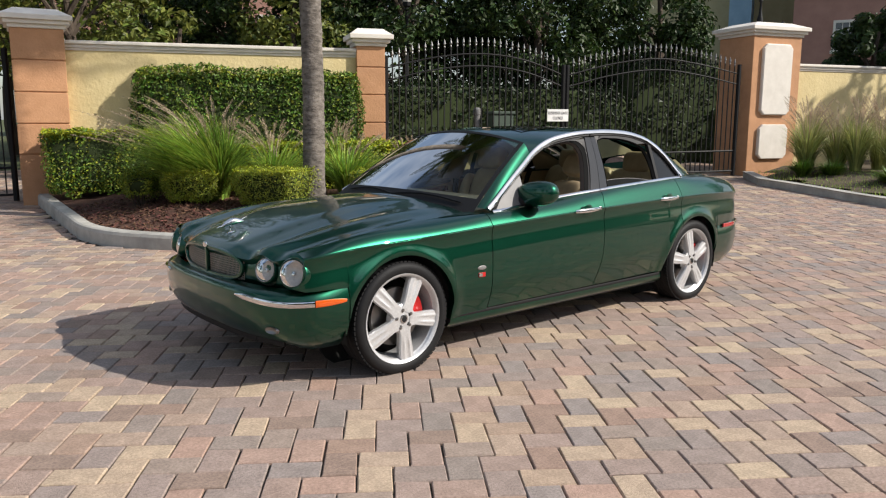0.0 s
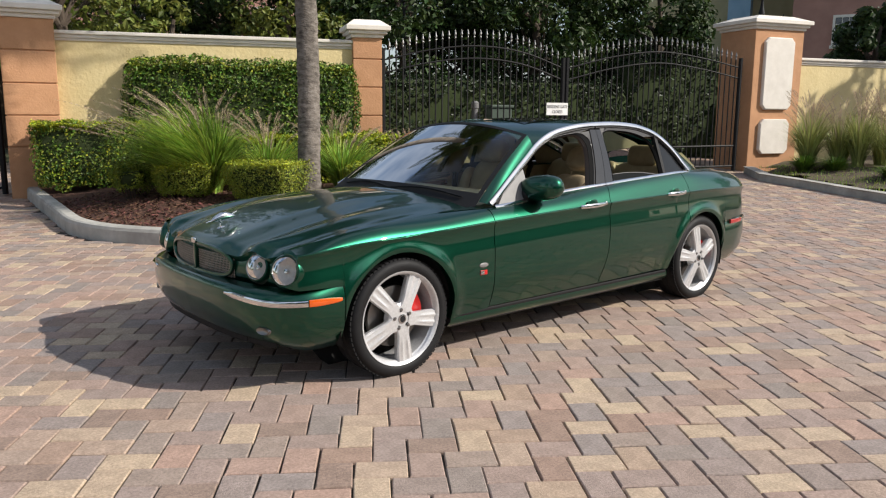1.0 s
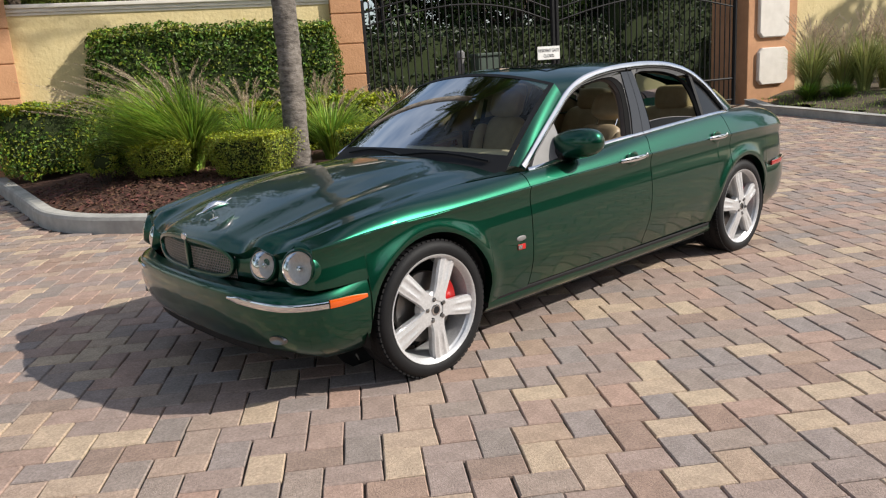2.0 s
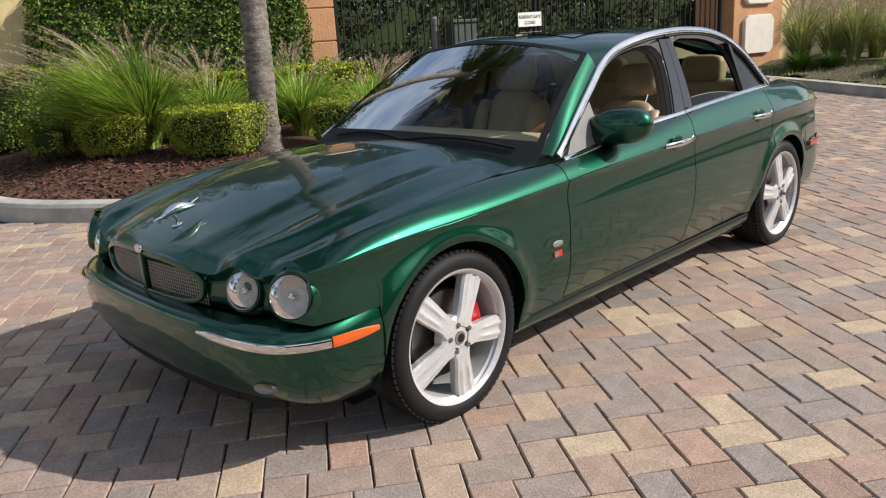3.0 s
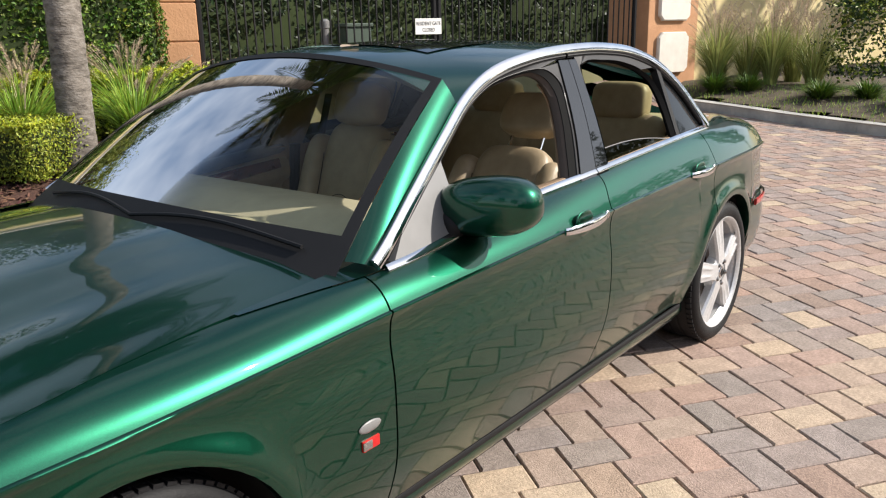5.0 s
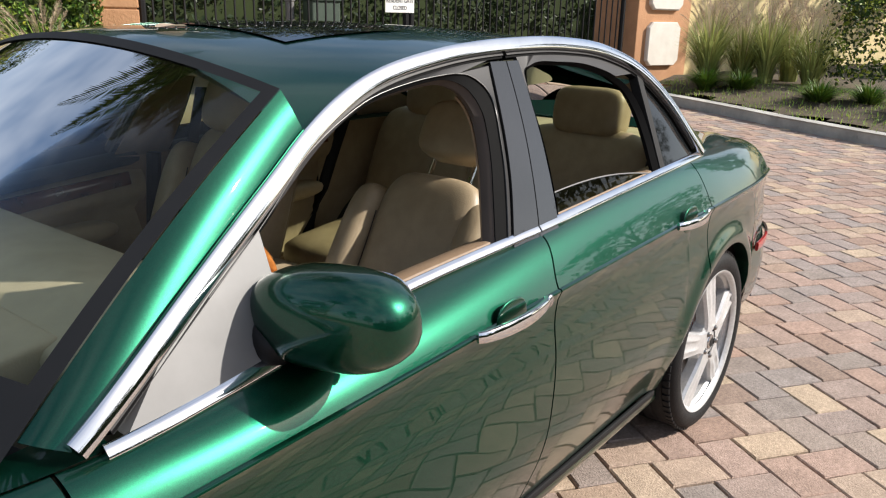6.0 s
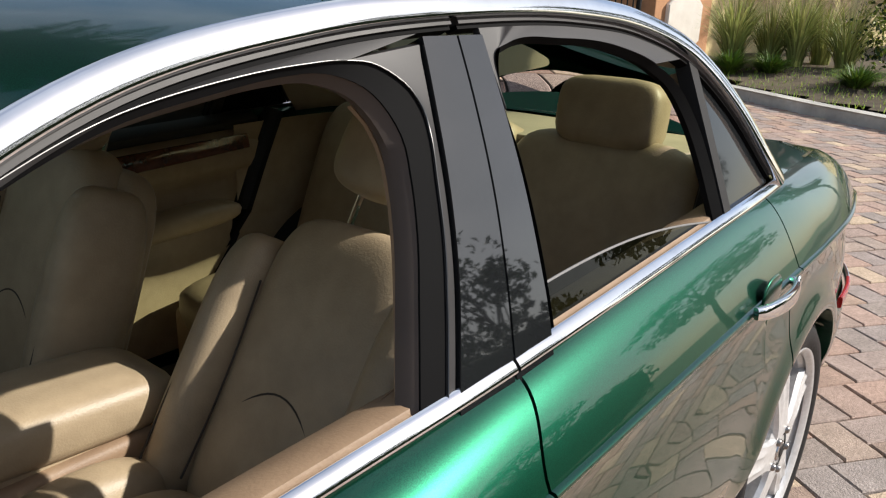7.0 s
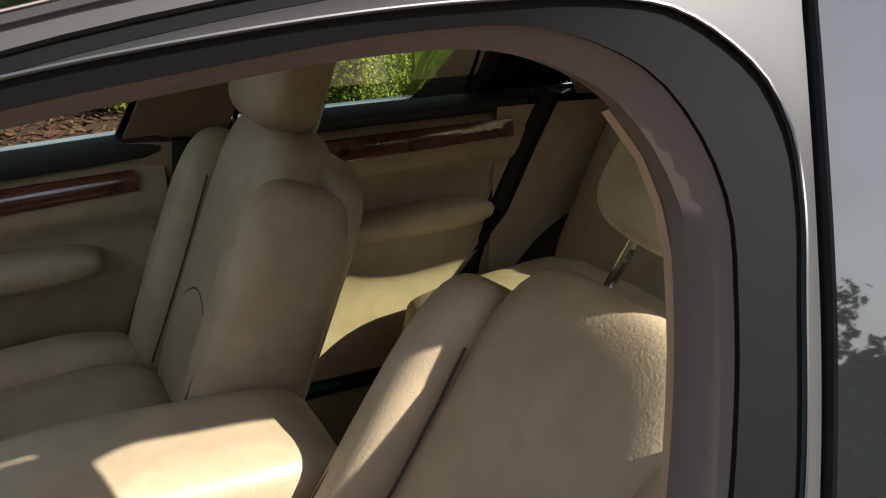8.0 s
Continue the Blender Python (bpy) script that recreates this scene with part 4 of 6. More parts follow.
def boot(u, w):
    v = 2 * w - 1
    x = 3.38 + (4.08 - 3.38) * u - 0.10 * v * v * u
    tw, tz = TOP_W(min(x, 4.0)) - 0.002, TOP_Z(min(x, 4.0))
    return (x, tw * v, tz + 0.022 * (1 - abs(v) ** 2.2) + 0.006 * sstep(0.6, 0.95, u))


part("boot_lid", join(grid(boot, 20, 24), grid(lambda u, w: (boot(1, w)[0] + 0.03 * math.sin(u * 2.6), boot(1, w)[1], boot(1, w)[2] - 0.40 * u), 10, 24)), PAINT, car)


def rbump(u, w):
    s = 2 * w - 1
    a = abs(s)
    pth = RB(a)
    ins = curve((0, 0.10), (0.2, 0.03), (0.45, 0.0), (0.75, 0.0), (0.9, 0.02), (1, 0.06))(u)
    z = 0.24 + 0.40 * u
    k = 1 - ins * 0.9
    return (3.40 + (pth[0] - 3.40) * (1 - ins * 0.8), math.copysign(pth[1] * k if a > 1e-6 else 0, s), z)


RB = path2((4.17, 0.0), (4.15, 0.35), (4.07, 0.62), (3.93, 0.78), (3.72, 0.862), (3.50, 0.888), (3.425, 0.893))
rb = part("rear_bumper", grid(rbump, 14, 70), PAINT, car)
for sg in (-1, 1):
    pts, outs = [], []
    for k in range(25):
        a = 0.55 + 0.38 * k / 24
        x, y = RB(a)
        pts.append((x + 0.004 * (1 - a), sg * (y + 0.004), 0.584))
        outs.append((0.5, sg, 0))
    part("rear_blade", sweep(pts[:15], outs[:15], 0.030, 0.014), CHROME, rb, "chrome rear blade")
    part("rear_marker", sweep(pts[14:], outs[14:], 0.036, 0.014), REDLENS, rb, "red rear side marker")
    part("tail_lamp", moved(pillow(0.10, 0.22, 0.22, 0.5), pose(4.02, sg * 0.58, 0.77)), REDLENS, car, "red tail lamp")

# ---- side windows ----
def on_glass(x, z, out=0.0):
    y = lean(x, z)
    return Vector((x, y + out * 0.9, z + out * 0.42))


def arc_inset(t, d):
    """A place inside the window arch, d away from the bright surround."""
    x, z = ARC(t)
    x2, z2 = ARC(min(1, t + 0.01))
    x1, z1 = ARC(max(0, t - 0.01))
    n = Vector((z2 - z1, -(x2 - x1))).normalized()
    return x + n.x * d, z + n.y * d


def waist(x):
    return TOP_Z(x)


def strip(outer, inner, thick=0.022, out=0.0):
    """A frame piece between two lines of (x, z), with depth inwards."""
    n = len(outer)
    v = []
    for (a, b) in zip(outer, inner):
        v += [on_glass(*a, out), on_glass(*b, out), on_glass(*b, out - thick), on_glass(*a, out - thick)]
    f = []
    for i in range(n - 1):
        for k in range(4):
            f.append((i * 4 + k, i * 4 + (k + 1) % 4, i * 4 + 4 + (k + 1) % 4, i * 4 + 4 + k))
    f += [(0, 1, 2, 3), tuple((n - 1) * 4 + k for k in (3, 2, 1, 0))]
    return [tuple(p) for p in v], f


# centre pillar lines, x at a height
B_FRONT = curve((0.94, 1.742), (0.994, 1.767), (1.093, 1.811), (1.182, 1.839), (1.281, 1.860), (1.357, 1.873), (1.40, 1.878))
B_SPLIT = curve((0.94, 1.848), (0.995, 1.868), (1.09, 1.899), (1.169, 1.919), (1.282, 1.936), (1.382, 1.943), (1.42, 1.945))
B_REAR = curve((0.94, 1.930), (1.01, 1.954), (1.09, 1.971), (1.173, 1.984), (1.26, 1.990), (1.36, 1.992), (1.42, 1.992))
# inner edges of the window openings as (x, z): frame edge and rubber lip
OPEN_F = path2((0.985, 1.040), (1.12, 1.117), (1.285, 1.222), (1.377, 1.264), (1.475, 1.300), (1.59, 1.3235), (1.69, 1.335), (1.751, 1.337), (1.785, 1.333), (1.812, 1.320), (1.833, 1.301), (1.842, 1.278), (1.841, 1.25), (1.830, 1.205), (1.812, 1.14), (1.784, 1.069), (1.742, 0.975))
LIP_F = path2((1.0, 1.036), (1.125, 1.107), (1.29, 1.212), (1.38, 1.254), (1.478, 1.290), (1.59, 1.312), (1.67, 1.323), (1.715, 1.3245), (1.748, 1.318), (1.778, 1.303), (1.796, 1.28), (1.806, 1.249), (1.800, 1.205), (1.782, 1.142), (1.754, 1.075), (1.711, 0.975))
OPEN_R = path2((1.960, 0.985), (1.985, 1.09), (1.999, 1.20), (2.000, 1.30), (2.010, 1.336), (2.045, 1.348), (2.188, 1.351), (2.36, 1.334), (2.487, 1.297), (2.545, 1.262), (2.578, 1.20), (2.586, 1.12), (2.580, 1.05), (2.574, 0.995))
LIP_R = path2((1.966, 0.985), (1.991, 1.09), (2.006, 1.20), (2.010, 1.295), (2.022, 1.325), (2.055, 1.337), (2.188, 1.340), (2.355, 1.323), (2.478, 1.286), (2.533, 1.252), (2.562, 1.195), (2.570, 1.12), (2.564, 1.05), (2.558, 0.995))


def ring_strip(outer, inner, u0, u1, out0, out1, n=90, shift=(0, 0)):
    """A band that follows two outlines and slopes from one depth to another, closed behind."""
    v = []
    for k in range(n + 1):
        u = u0 + (u1 - u0) * k / n
        a, b = outer(u), inner(u)
        pa, pb = on_glass(a[0], a[1]), on_glass(b[0] + shift[0], b[1] + shift[1])
        v += [pa + Vector((0, out0, 0)), pb + Vector((0, out1, 0)), pb + Vector((0, out1 - 0.012, 0)), pa + Vector((0, out0 - 0.012, 0))]
    f = []
    for i in range(n):
        for k in range(4):
            f.append((i * 4 + k, i * 4 + (k + 1) % 4, i * 4 + 4 + (k + 1) % 4, i * 4 + 4 + k))
    f += [(0, 1, 2, 3), tuple(n * 4 + k for k in (3, 2, 1, 0))]
    return [tuple(p) for p in v], f


for side, flip in SIDES:
    fd, rd = panels[side, "front_door"], panels[side, "rear_door"]
    # bright surround over the windows and along the waist
    ts = [k / 90 for k in range(91)]
    pts = [on_glass(*ARC(t), 0.012) for t in ts]
    part("window_surround", flip(sweep(pts, [(0, 0.9, 0.42)] * len(pts), 0.034, 0.018)), CHROME, car, "bright chrome window surround")
    for door, x0, x1 in ((fd, 0.765, 1.862), (rd, 1.868, 2.945)):
        xs = [x0 + (x1 - x0) * k / 40 for k in range(41)]
        part("waist_strip", flip(sweep([(x, TOP_W(x) + 0.006, TOP_Z(x) + 0.003) for x in xs], [(0, 0.75, 0.66)] * 41, 0.024, 0.016)), CHROME, door, "chrome strip along the window line")
    # door frames: outer ridge, groove, inner ridge, bright bead, rubber lip
    t_b = arc_t_at(B_SPLIT(1.39)) - 0.002
    ta = [0.02 + (t_b - 0.02) * k / 50 for k in range(51)]
    t_c = [t_b + 0.006 + (0.975 - t_b) * k / 50 for k in range(51)]
    for door, tt in ((fd, ta), (rd, t_c)):
        part("window_frame", flip(strip([arc_inset(t, 0.012) for t in tt], [arc_inset(t, 0.021) for t in tt], 0.03, 0.007)), GREYTRIM, door, "dark grey door frame")
        part("frame_groove", flip(strip([arc_inset(t, 0.0205) for t in tt], [arc_inset(t, 0.026) for t in tt], 0.02, 0.002)), SEAL, door)
    top_f = path2(*[arc_inset(0.02 + (arc_t_at(1.872) - 0.02) * k / 24, 0.0255) for k in range(25)])
    edge_f = path2((1.873, 1.350), (1.870, 1.34), *[(B_FRONT(z) - 0.001, z) for z in (1.31, 1.25, 1.18, 1.10, 1.03, 0.975)])
    cut = 0.655
    part("frame_ridge", flip(ring_strip(top_f, lambda u: OPEN_F(u * cut), 0, 1, 0.004, 0.009)), GREYTRIM, fd, "dark grey door frame")
    part("frame_corner", flip(ring_strip(edge_f, lambda u: OPEN_F(cut + (1 - cut) * u), 0, 1, 0.004, 0.007, 50)), GREYTRIM, fd, "dark grey frame corner")
    bead = [OPEN_F(k / 110) for k in range(111)]
    part("frame_bead", flip(tube([on_glass(x, z) + Vector((0, 0.008, 0)) for x, z in bead], 0.0009, 6)), BEAD, fd, "thin bright bead")
    part("window_seal", flip(ring_strip(OPEN_F, LIP_F, 0, 1, 0.005, -0.003)), SEAL, fd, "black rubber window seal")
    part("door_aperture_seal", flip(ring_strip(LIP_F, LIP_F, 0.03, 1, -0.006, -0.022, shift=(-0.012, -0.011))), BROWNSEAL, car, "grey-brown body seal")
    rt = path2(*[arc_inset(arc_t_at(1.995) + (arc_t_at(2.60) - arc_t_at(1.995)) * k / 24, 0.0255) for k in range(25)])
    part("frame_ridge", flip(ring_strip(rt, lambda u: OPEN_R(0.24 + 0.46 * u), 0, 1, 0.004, 0.008)), GREYTRIM, rd, "dark grey door frame")
    part("window_seal", flip(ring_strip(OPEN_R, LIP_R, 0, 1, 0.005, -0.010)), SEAL, rd, "black rubber window seal")
    # gloss black centre pillar, one plate on each door
    zs = [0.955 + (1.356 - 0.955) * k / 16 for k in range(17)]
    part("pillar_plate", flip(strip([(B_SPLIT(z) - 0.002, z) for z in zs], [(B_FRONT(z) + 0.004, z) for z in zs], 0.03, 0.009)), GLOSSBLACK, fd, "gloss black pillar plate")
    part("pillar_plate", flip(strip([(B_REAR(z), z) for z in zs], [(B_SPLIT(z) + 0.002, z) for z in zs], 0.03, 0.009)), GLOSSBLACK, rd, "gloss black pillar plate")
    # pillar trim inside
    zt = [0.94 + (1.30 - 0.94) * k / 16 for k in range(17)]
    lip_x = curve((0.94, 1.669), (0.975, 1.684), (1.075, 1.726), (1.142, 1.752), (1.205, 1.770), (1.249, 1.775), (1.28, 1.767), (1.32, 1.736))
    part("pillar_trim", flip(strip([(B_REAR(z) - 0.01, z) for z in zt], [(lip_x(z) + 0.026, z) for z in zt], 0.006, -0.040)), LEATHER_D, car, "tan pillar trim")
    # quarter window divider and glass
    q0, q1 = (2.640, 1.296), (2.602, 1.010)
    qs = [(q0[0] + (q1[0] - q0[0]) * k / 10, q0[1] + (q1[1] - q0[1]) * k / 10) for k in range(11)]
    part("quarter_divider", flip(strip([(x + 0.012, z) for x, z in qs], [(x - 0.020, z) for x, z in qs], 0.03, 0.006)), BLACK, rd, "black window divider")
    def quarter(u, v):
        t = arc_t_at(2.69) + (0.985 - arc_t_at(2.69)) * u
        o = arc_inset(t, 0.026)
        k = u
        i = (q0[0] + (q1[0] - q0[0]) * k, q0[1] + (q1[1] - q0[1]) * k)
        z = i[1] + (o[1] - i[1]) * v
        return tuple(on_glass(i[0] + (o[0] - i[0]) * v, max(z, waist(min(i[0] + (o[0] - i[0]) * v, 2.93)) - 0.01), -0.006))
    part("quarter_glass", flip(grid(quarter, 8, 8)), QUARTER, rd, "dark quarter glass")
    # window glass: the driver's is down, the one behind him is half down
    def pane(x_front, x_rear, top):
        def f(u, v):
            z0 = 0.955
            zt = top(u)
            z = z0 + (zt - z0) * v
            x = x_front(z) + (x_rear(z) - x_front(z)) * u
            return tuple(on_glass(x, z, -0.014))
        return grid(f, 24, 8)
    rear_top = lambda u: arc_inset(t_b + 0.03 + (arc_t_at(2.66) - t_b - 0.03) * u, 0.045)[1]
    qx = lambda z: q0[0] + (q1[0] - q0[0]) * (q0[1] - z) / (q0[1] - q1[1])
    if side == "right":
        g1 = part("door_glass", flip(pane(lambda z: 1.03 + (z - 0.955) * 0.98, B_FRONT, lambda u: arc_inset(0.12 + (t_b - 0.18) * u ** 0.8, 0.06)[1])), PANE, fd, "raised tinted door glass")
        g2 = part("door_glass", flip(pane(B_REAR, qx, rear_top)), PANE, rd, "raised tinted door glass")
    else:
        half = lambda u: 1.046 + 0.016 * math.sin(math.pi * u) - 0.034 * u ** 1.6
        g2 = part("door_glass", flip(pane(B_REAR, qx, half)), DARKGLASS, rd, "tinted door glass wound half down")
        edge = [(B_REAR(1.05) + (qx(1.05) - B_REAR(1.05)) * k / 24, half(k / 24)) for k in range(25)]
        part("glass_edge", flip(sweep([on_glass(x, z, -0.014) for x, z in edge], [(0, 0.9, 0.42)] * 25, 0.004, 0.005)), SAIL, g2)
    # mirror sail
    sl = [(0.80, 0.908), (1.113, 0.925), (1.118, 1.115), (0.90, 1.000)]
    tri = [tuple(on_glass(x, z) + Vector((0, o, 0))) for o in (0.005, -0.02) for x, z in sl]
    part("mirror_sail", flip((tri, [(0, 1, 2, 3), (7, 6, 5, 4), (0, 4, 5, 1), (1, 5, 6, 2), (2, 6, 7, 3), (3, 7, 4, 0)])), SAIL, fd, "light grey triangular sail", smooth=False)
    # mirror
    mir = part("mirror", flip(moved(pillow(0.15, 0.318, 0.168, 0.75, 32, 18, 0.8), pose(1.125, 0.905, 1.000, 0, 0, -6) @ pose(0, 0, 0, 7, 0, 0))), PAINT, fd, "green door mirror shell")
    part("mirror_foot", flip(moved(pillow(0.10, 0.12, 0.07, 0.7), pose(1.09, 0.80, 0.955, -25, 0, 10))), BLACK, mir, "black mirror foot")
    part("mirror_glass", flip(moved(pillow(0.008, 0.22, 0.125, 0.6), pose(1.196, 0.900, 1.000, 7, 0, -6))), CHROME, mir, "mirror glass")
    # handles
    for door, x0, x1 in ((fd, 1.485, 1.750), (rd, 2.500, 2.725)):
        xm = (x0 + x1) / 2
        pts = []
        for k in range(21):
            t = k / 20
            x = x0 + (x1 - x0) * t
            pts.append((x, WIDE(x) + 0.006 + 0.026 * math.sin(math.pi * min(1, max(0, t))) ** 0.6, CREASE(x) + 0.006))
        h = part("handle", flip(sweep(pts, [(0, 1, 0.1)] * 21, lambda t: 0.030 * (0.55 + 0.45 * math.sin(math.pi * min(1, 0.12 + t * 0.9)) ** 0.7), 0.016)), CHROME, door, "chrome door handle")
        part("handle_recess", flip(moved(pillow(0.115, 0.012, 0.085, 0.9, 24, 10), pose(xm, WIDE(xm) - 0.001, CREASE(xm) + 0.004))), PAINT, h)
        part("lock", flip(moved(pillow(0.03, 0.012, 0.03, 1.0, 14, 8), pose(x1 - 0.01, WIDE(x1) + 0.018, CREASE(x1) + 0.007))), SATIN, h)
    # crease highlight moulding and wing badge
    fe = panels[side, "fender"]
    bx = 0.605
    part("wing_badge", flip(moved(pillow(0.075, 0.010, 0.030, 1.0, 24, 8), pose(bx, side_w(bx, 0.565) + 0.002, 0.565))), SAIL, fe, "pale oval wing badge")
    part("wing_plate", flip(gbox(bx - 0.028, bx + 0.028, side_w(bx, 0.52) - 0.002, side_w(bx, 0.52) + 0.005, 0.506, 0.534, bevel=0.002)), RED, fe, "small red and silver plate")
    part("wing_plate_edge", flip(gbox(bx - 0.028, bx + 0.002, side_w(bx, 0.52) + 0.002, side_w(bx, 0.52) + 0.007, 0.509, 0.531, bevel=0.002)), SATIN, fe)

# ---- wheels ----
def spoke_geo(n=14):
    """One broad spoke along +x in the wheel's plane, y outwards negative, with two ribs."""
    def top(u, v):
        r = 0.045 + (0.262 - 0.045) * u
        half = 0.038 + 0.014 * sstep(0.1, 0.9, u) + 0.010 * sstep(0.25, 0.0, u)
        s = (2 * v - 1) * half
        q = abs(2 * v - 1)
        y = -0.004 + 0.018 * sstep(0.0, 1.0, u)
        y -= 0.006 * math.exp(-((q - 0.42) / 0.16) ** 2) * sstep(0.25, 0.5, u)
        y += 0.012 * sstep(0.84, 1.0, q) ** 2
        return (r, y, s)
    g1 = grid(top, n, 16)
    def wall(sg):
        def w(u, v):
            x, y, z = top(u, 1.0 if sg > 0 else 0.0)
            return (x, y + 0.035 * v, z * (1 - 0.15 * v))
        return grid(w, n, 2)
    return join(g1, wall(1), wall(-1))


SP = spoke_geo()
RIM_PROFILE = [(0.252, 0.012), (0.262, -0.001), (0.270, -0.004), (0.272, 0.006), (0.262, 0.014), (0.246, 0.030), (0.240, 0.09), (0.236, 0.17), (0.250, 0.20)]
TYRE_PROFILE = [(0.262, 0.010), (0.272, -0.002), (0.290, -0.009), (0.312, -0.008), (0.328, 0.002), (0.336, 0.016), (0.338, 0.030), (0.330, 0.034), (0.339, 0.038), (0.340, 0.075), (0.332, 0.079), (0.332, 0.086), (0.340, 0.090),
                (0.341, 0.125), (0.333, 0.129), (0.333, 0.136), (0.340, 0.140), (0.338, 0.185), (0.334, 0.20), (0.320, 0.226), (0.290, 0.235), (0.262, 0.22)]
rim_geo = join(lathe(RIM_PROFILE, 64))
ME_HUB = mesh_of("wheel_hub", *join(lathe([(0.0005, 0.0), (0.03, -0.001), (0.072, 0.000), (0.088, 0.010), (0.090, 0.05)], 40)), ALLOY)
ME_SPOKE = mesh_of("spoke", *SP, ALLOY)


def tread():
    v, f = lathe(TYRE_PROFILE, 96)
    return v, f


def blocks():
    """Shoulder tread blocks round the tyre."""
    geos = []
    for k in range(72):
        a = 2 * math.pi * k / 72
        g = gbox(0.3335, 0.3425, 0.010, 0.034, -0.0105, 0.0105)
        geos.append(moved(g, Matrix.Rotation(a, 4, "Y")))
    return join(*geos)


ME_TYRE = mesh_of("tyre", *tread(), RUBBER)
ME_BLOCK = mesh_of("shoulder_tread", *blocks(), RUBBER, False)
ME_RIM = mesh_of("wheel", *rim_geo, ALLOY)
ME_DISC = mesh_of("brake_disc", *lathe([(0.06, 0.085), (0.175, 0.085), (0.176, 0.11), (0.06, 0.11)], 48), STEEL)
ME_CAP = mesh_of("hub_cap", *lathe([(0.0005, -0.008), (0.018, -0.0075), (0.027, -0.005), (0.030, 0.004)], 32), SATIN)
ME_EMBLEM = mesh_of("hub_emblem", *lathe([(0.0005, -0.0095), (0.017, -0.009), (0.020, -0.006)], 24), BLACK)
ME_NUT = mesh_of("wheel_nut", *lathe([(0.0005, -0.010), (0.007, -0.010), (0.010, -0.006), (0.011, 0.006)], 10), STEEL)
# flat black disc on the hub paints the shade of a nut's recess
ME_NUTSHADE = mesh_of("nut_recess", *lathe([(0.0005, 0.0005 - 0.002), (0.015, -0.002), (0.016, 0.003)], 16), DARK)


def caliper():
    def f(u, v):
        a = radians(-24 + 48 * u)
        r = 0.115 + 0.075 * v
        return (r * math.cos(a), 0.062 + 0.01 * math.sin(math.pi * v), r * math.sin(a))
    def g(u, v):
        a = radians(-24 + 48 * u)
        return (0.19 * math.cos(a), 0.062 + 0.06 * v, 0.19 * math.sin(a))
    def h(u, v):
        a = radians(-24 + 48 * u)
        return (0.115 * math.cos(a), 0.062 + 0.06 * v, 0.115 * math.sin(a))
    return join(grid(f, 12, 4), grid(g, 12, 2), grid(h, 12, 2))


ME_CAL = mesh_of("brake_caliper", *caliper(), RED)
for c, spin in ((AXLES[0], -9), (AXLES[1], 24)):
    for sg in (-1, 1):
        m = pose(c, sg * 0.903, HUB_Z) @ (Matrix.Identity(4) if sg < 0 else Matrix.Rotation(math.pi, 4, "Z"))
        w = part("wheel", ME_RIM, ALLOY, car, "silver five-spoke alloy wheel", m=m @ Matrix.Rotation(radians(-spin), 4, "Y"))
        part("tyre", ME_TYRE, RUBBER, w, "black low-profile tyre")
        part("shoulder_tread", ME_BLOCK, RUBBER, w)
        part("wheel_hub", ME_HUB, ALLOY, w)
        for k in range(5):
            part("spoke", ME_SPOKE, ALLOY, w, m=Matrix.Rotation(radians(-72 * k), 4, "Y"))
        part("brake_disc", ME_DISC, STEEL, w)
        part("hub_cap", ME_CAP, SATIN, w)
        part("hub_emblem", ME_EMBLEM, BLACK, w)
        part("brake_caliper", ME_CAL, RED, w, "red brake caliper", m=Matrix.Rotation(radians(spin - 18), 4, "Y"))
        for k in range(5):
            a = radians(72 * k + 36)
            part("wheel_nut", ME_NUT, STEEL, w, m=Matrix.Translation((0.056 * math.cos(a), -0.002, 0.056 * math.sin(a))))
            part("nut_recess", ME_NUTSHADE, DARK, w, m=Matrix.Translation((0.056 * math.cos(a), -0.001, 0.056 * math.sin(a))))

# ---- inside the car ----
def slab(pts, y0, y1, mat, name, parent, label="", bevel=0.02):
    """A body drawn as a side outline of (x, z) and given width from y0 to y1."""
    bm = bmesh.new()
    vs = [bm.verts.new((x, y0, z)) for x, z in pts]
    f = bm.faces.new(vs)
    r = bmesh.ops.extrude_face_region(bm, geom=[f])
    bmesh.ops.translate(bm, vec=(0, y1 - y0, 0), verts=[g for g in r["geom"] if isinstance(g, bmesh.types.BMVert)])
    bmesh.ops.recalc_face_normals(bm, faces=bm.faces[:])
    if bevel:
        bmesh.ops.bevel(bm, geom=bm.edges[:], offset=bevel, segments=3, affect="EDGES", profile=0.6)
    return part(name, bm, mat, parent, label)


part("cabin_floor", gbox(0.75, 2.95, -0.72, 0.72, 0.26, 0.28), CARPET, car, "dark carpet")
dash = slab([(0.86, 0.30), (0.86, 0.895), (1.02, 0.950), (1.20, 0.940), (1.235, 0.83), (1.10, 0.60), (1.04, 0.30)], -0.64, 0.64, DASHTOP, "dashboard", car, "beige padded dashboard", 0.03)
slab([(0.66, 0.70), (0.66, 0.885), (0.90, 0.915), (0.95, 0.80), (0.95, 0.70)], -0.46, 0.46, DASHTOP, "dash_shelf", dash, "", 0.015)
slab([(1.175, 0.77), (1.205, 0.775), (1.212, 0.84), (1.195, 0.86)], -0.66, 0.66, BURL, "wood_fascia", car, "dark burl walnut fascia", 0.004)
cons = slab([(1.08, 0.30), (1.08, 0.62), (1.38, 0.60), (1.44, 0.64), (1.86, 0.64), (1.92, 0.56), (1.92, 0.30)], -0.125, 0.125, LEATHER_D, "console", car, "tan centre console", 0.02)
part("armrest_lid", moved(pillow(0.45, 0.235, 0.12, 0.34, 32, 16, 0.6), pose(1.635, -0.005, 0.690, 0, 3, 0)), LEATHER, cons, "padded tan armrest lid")
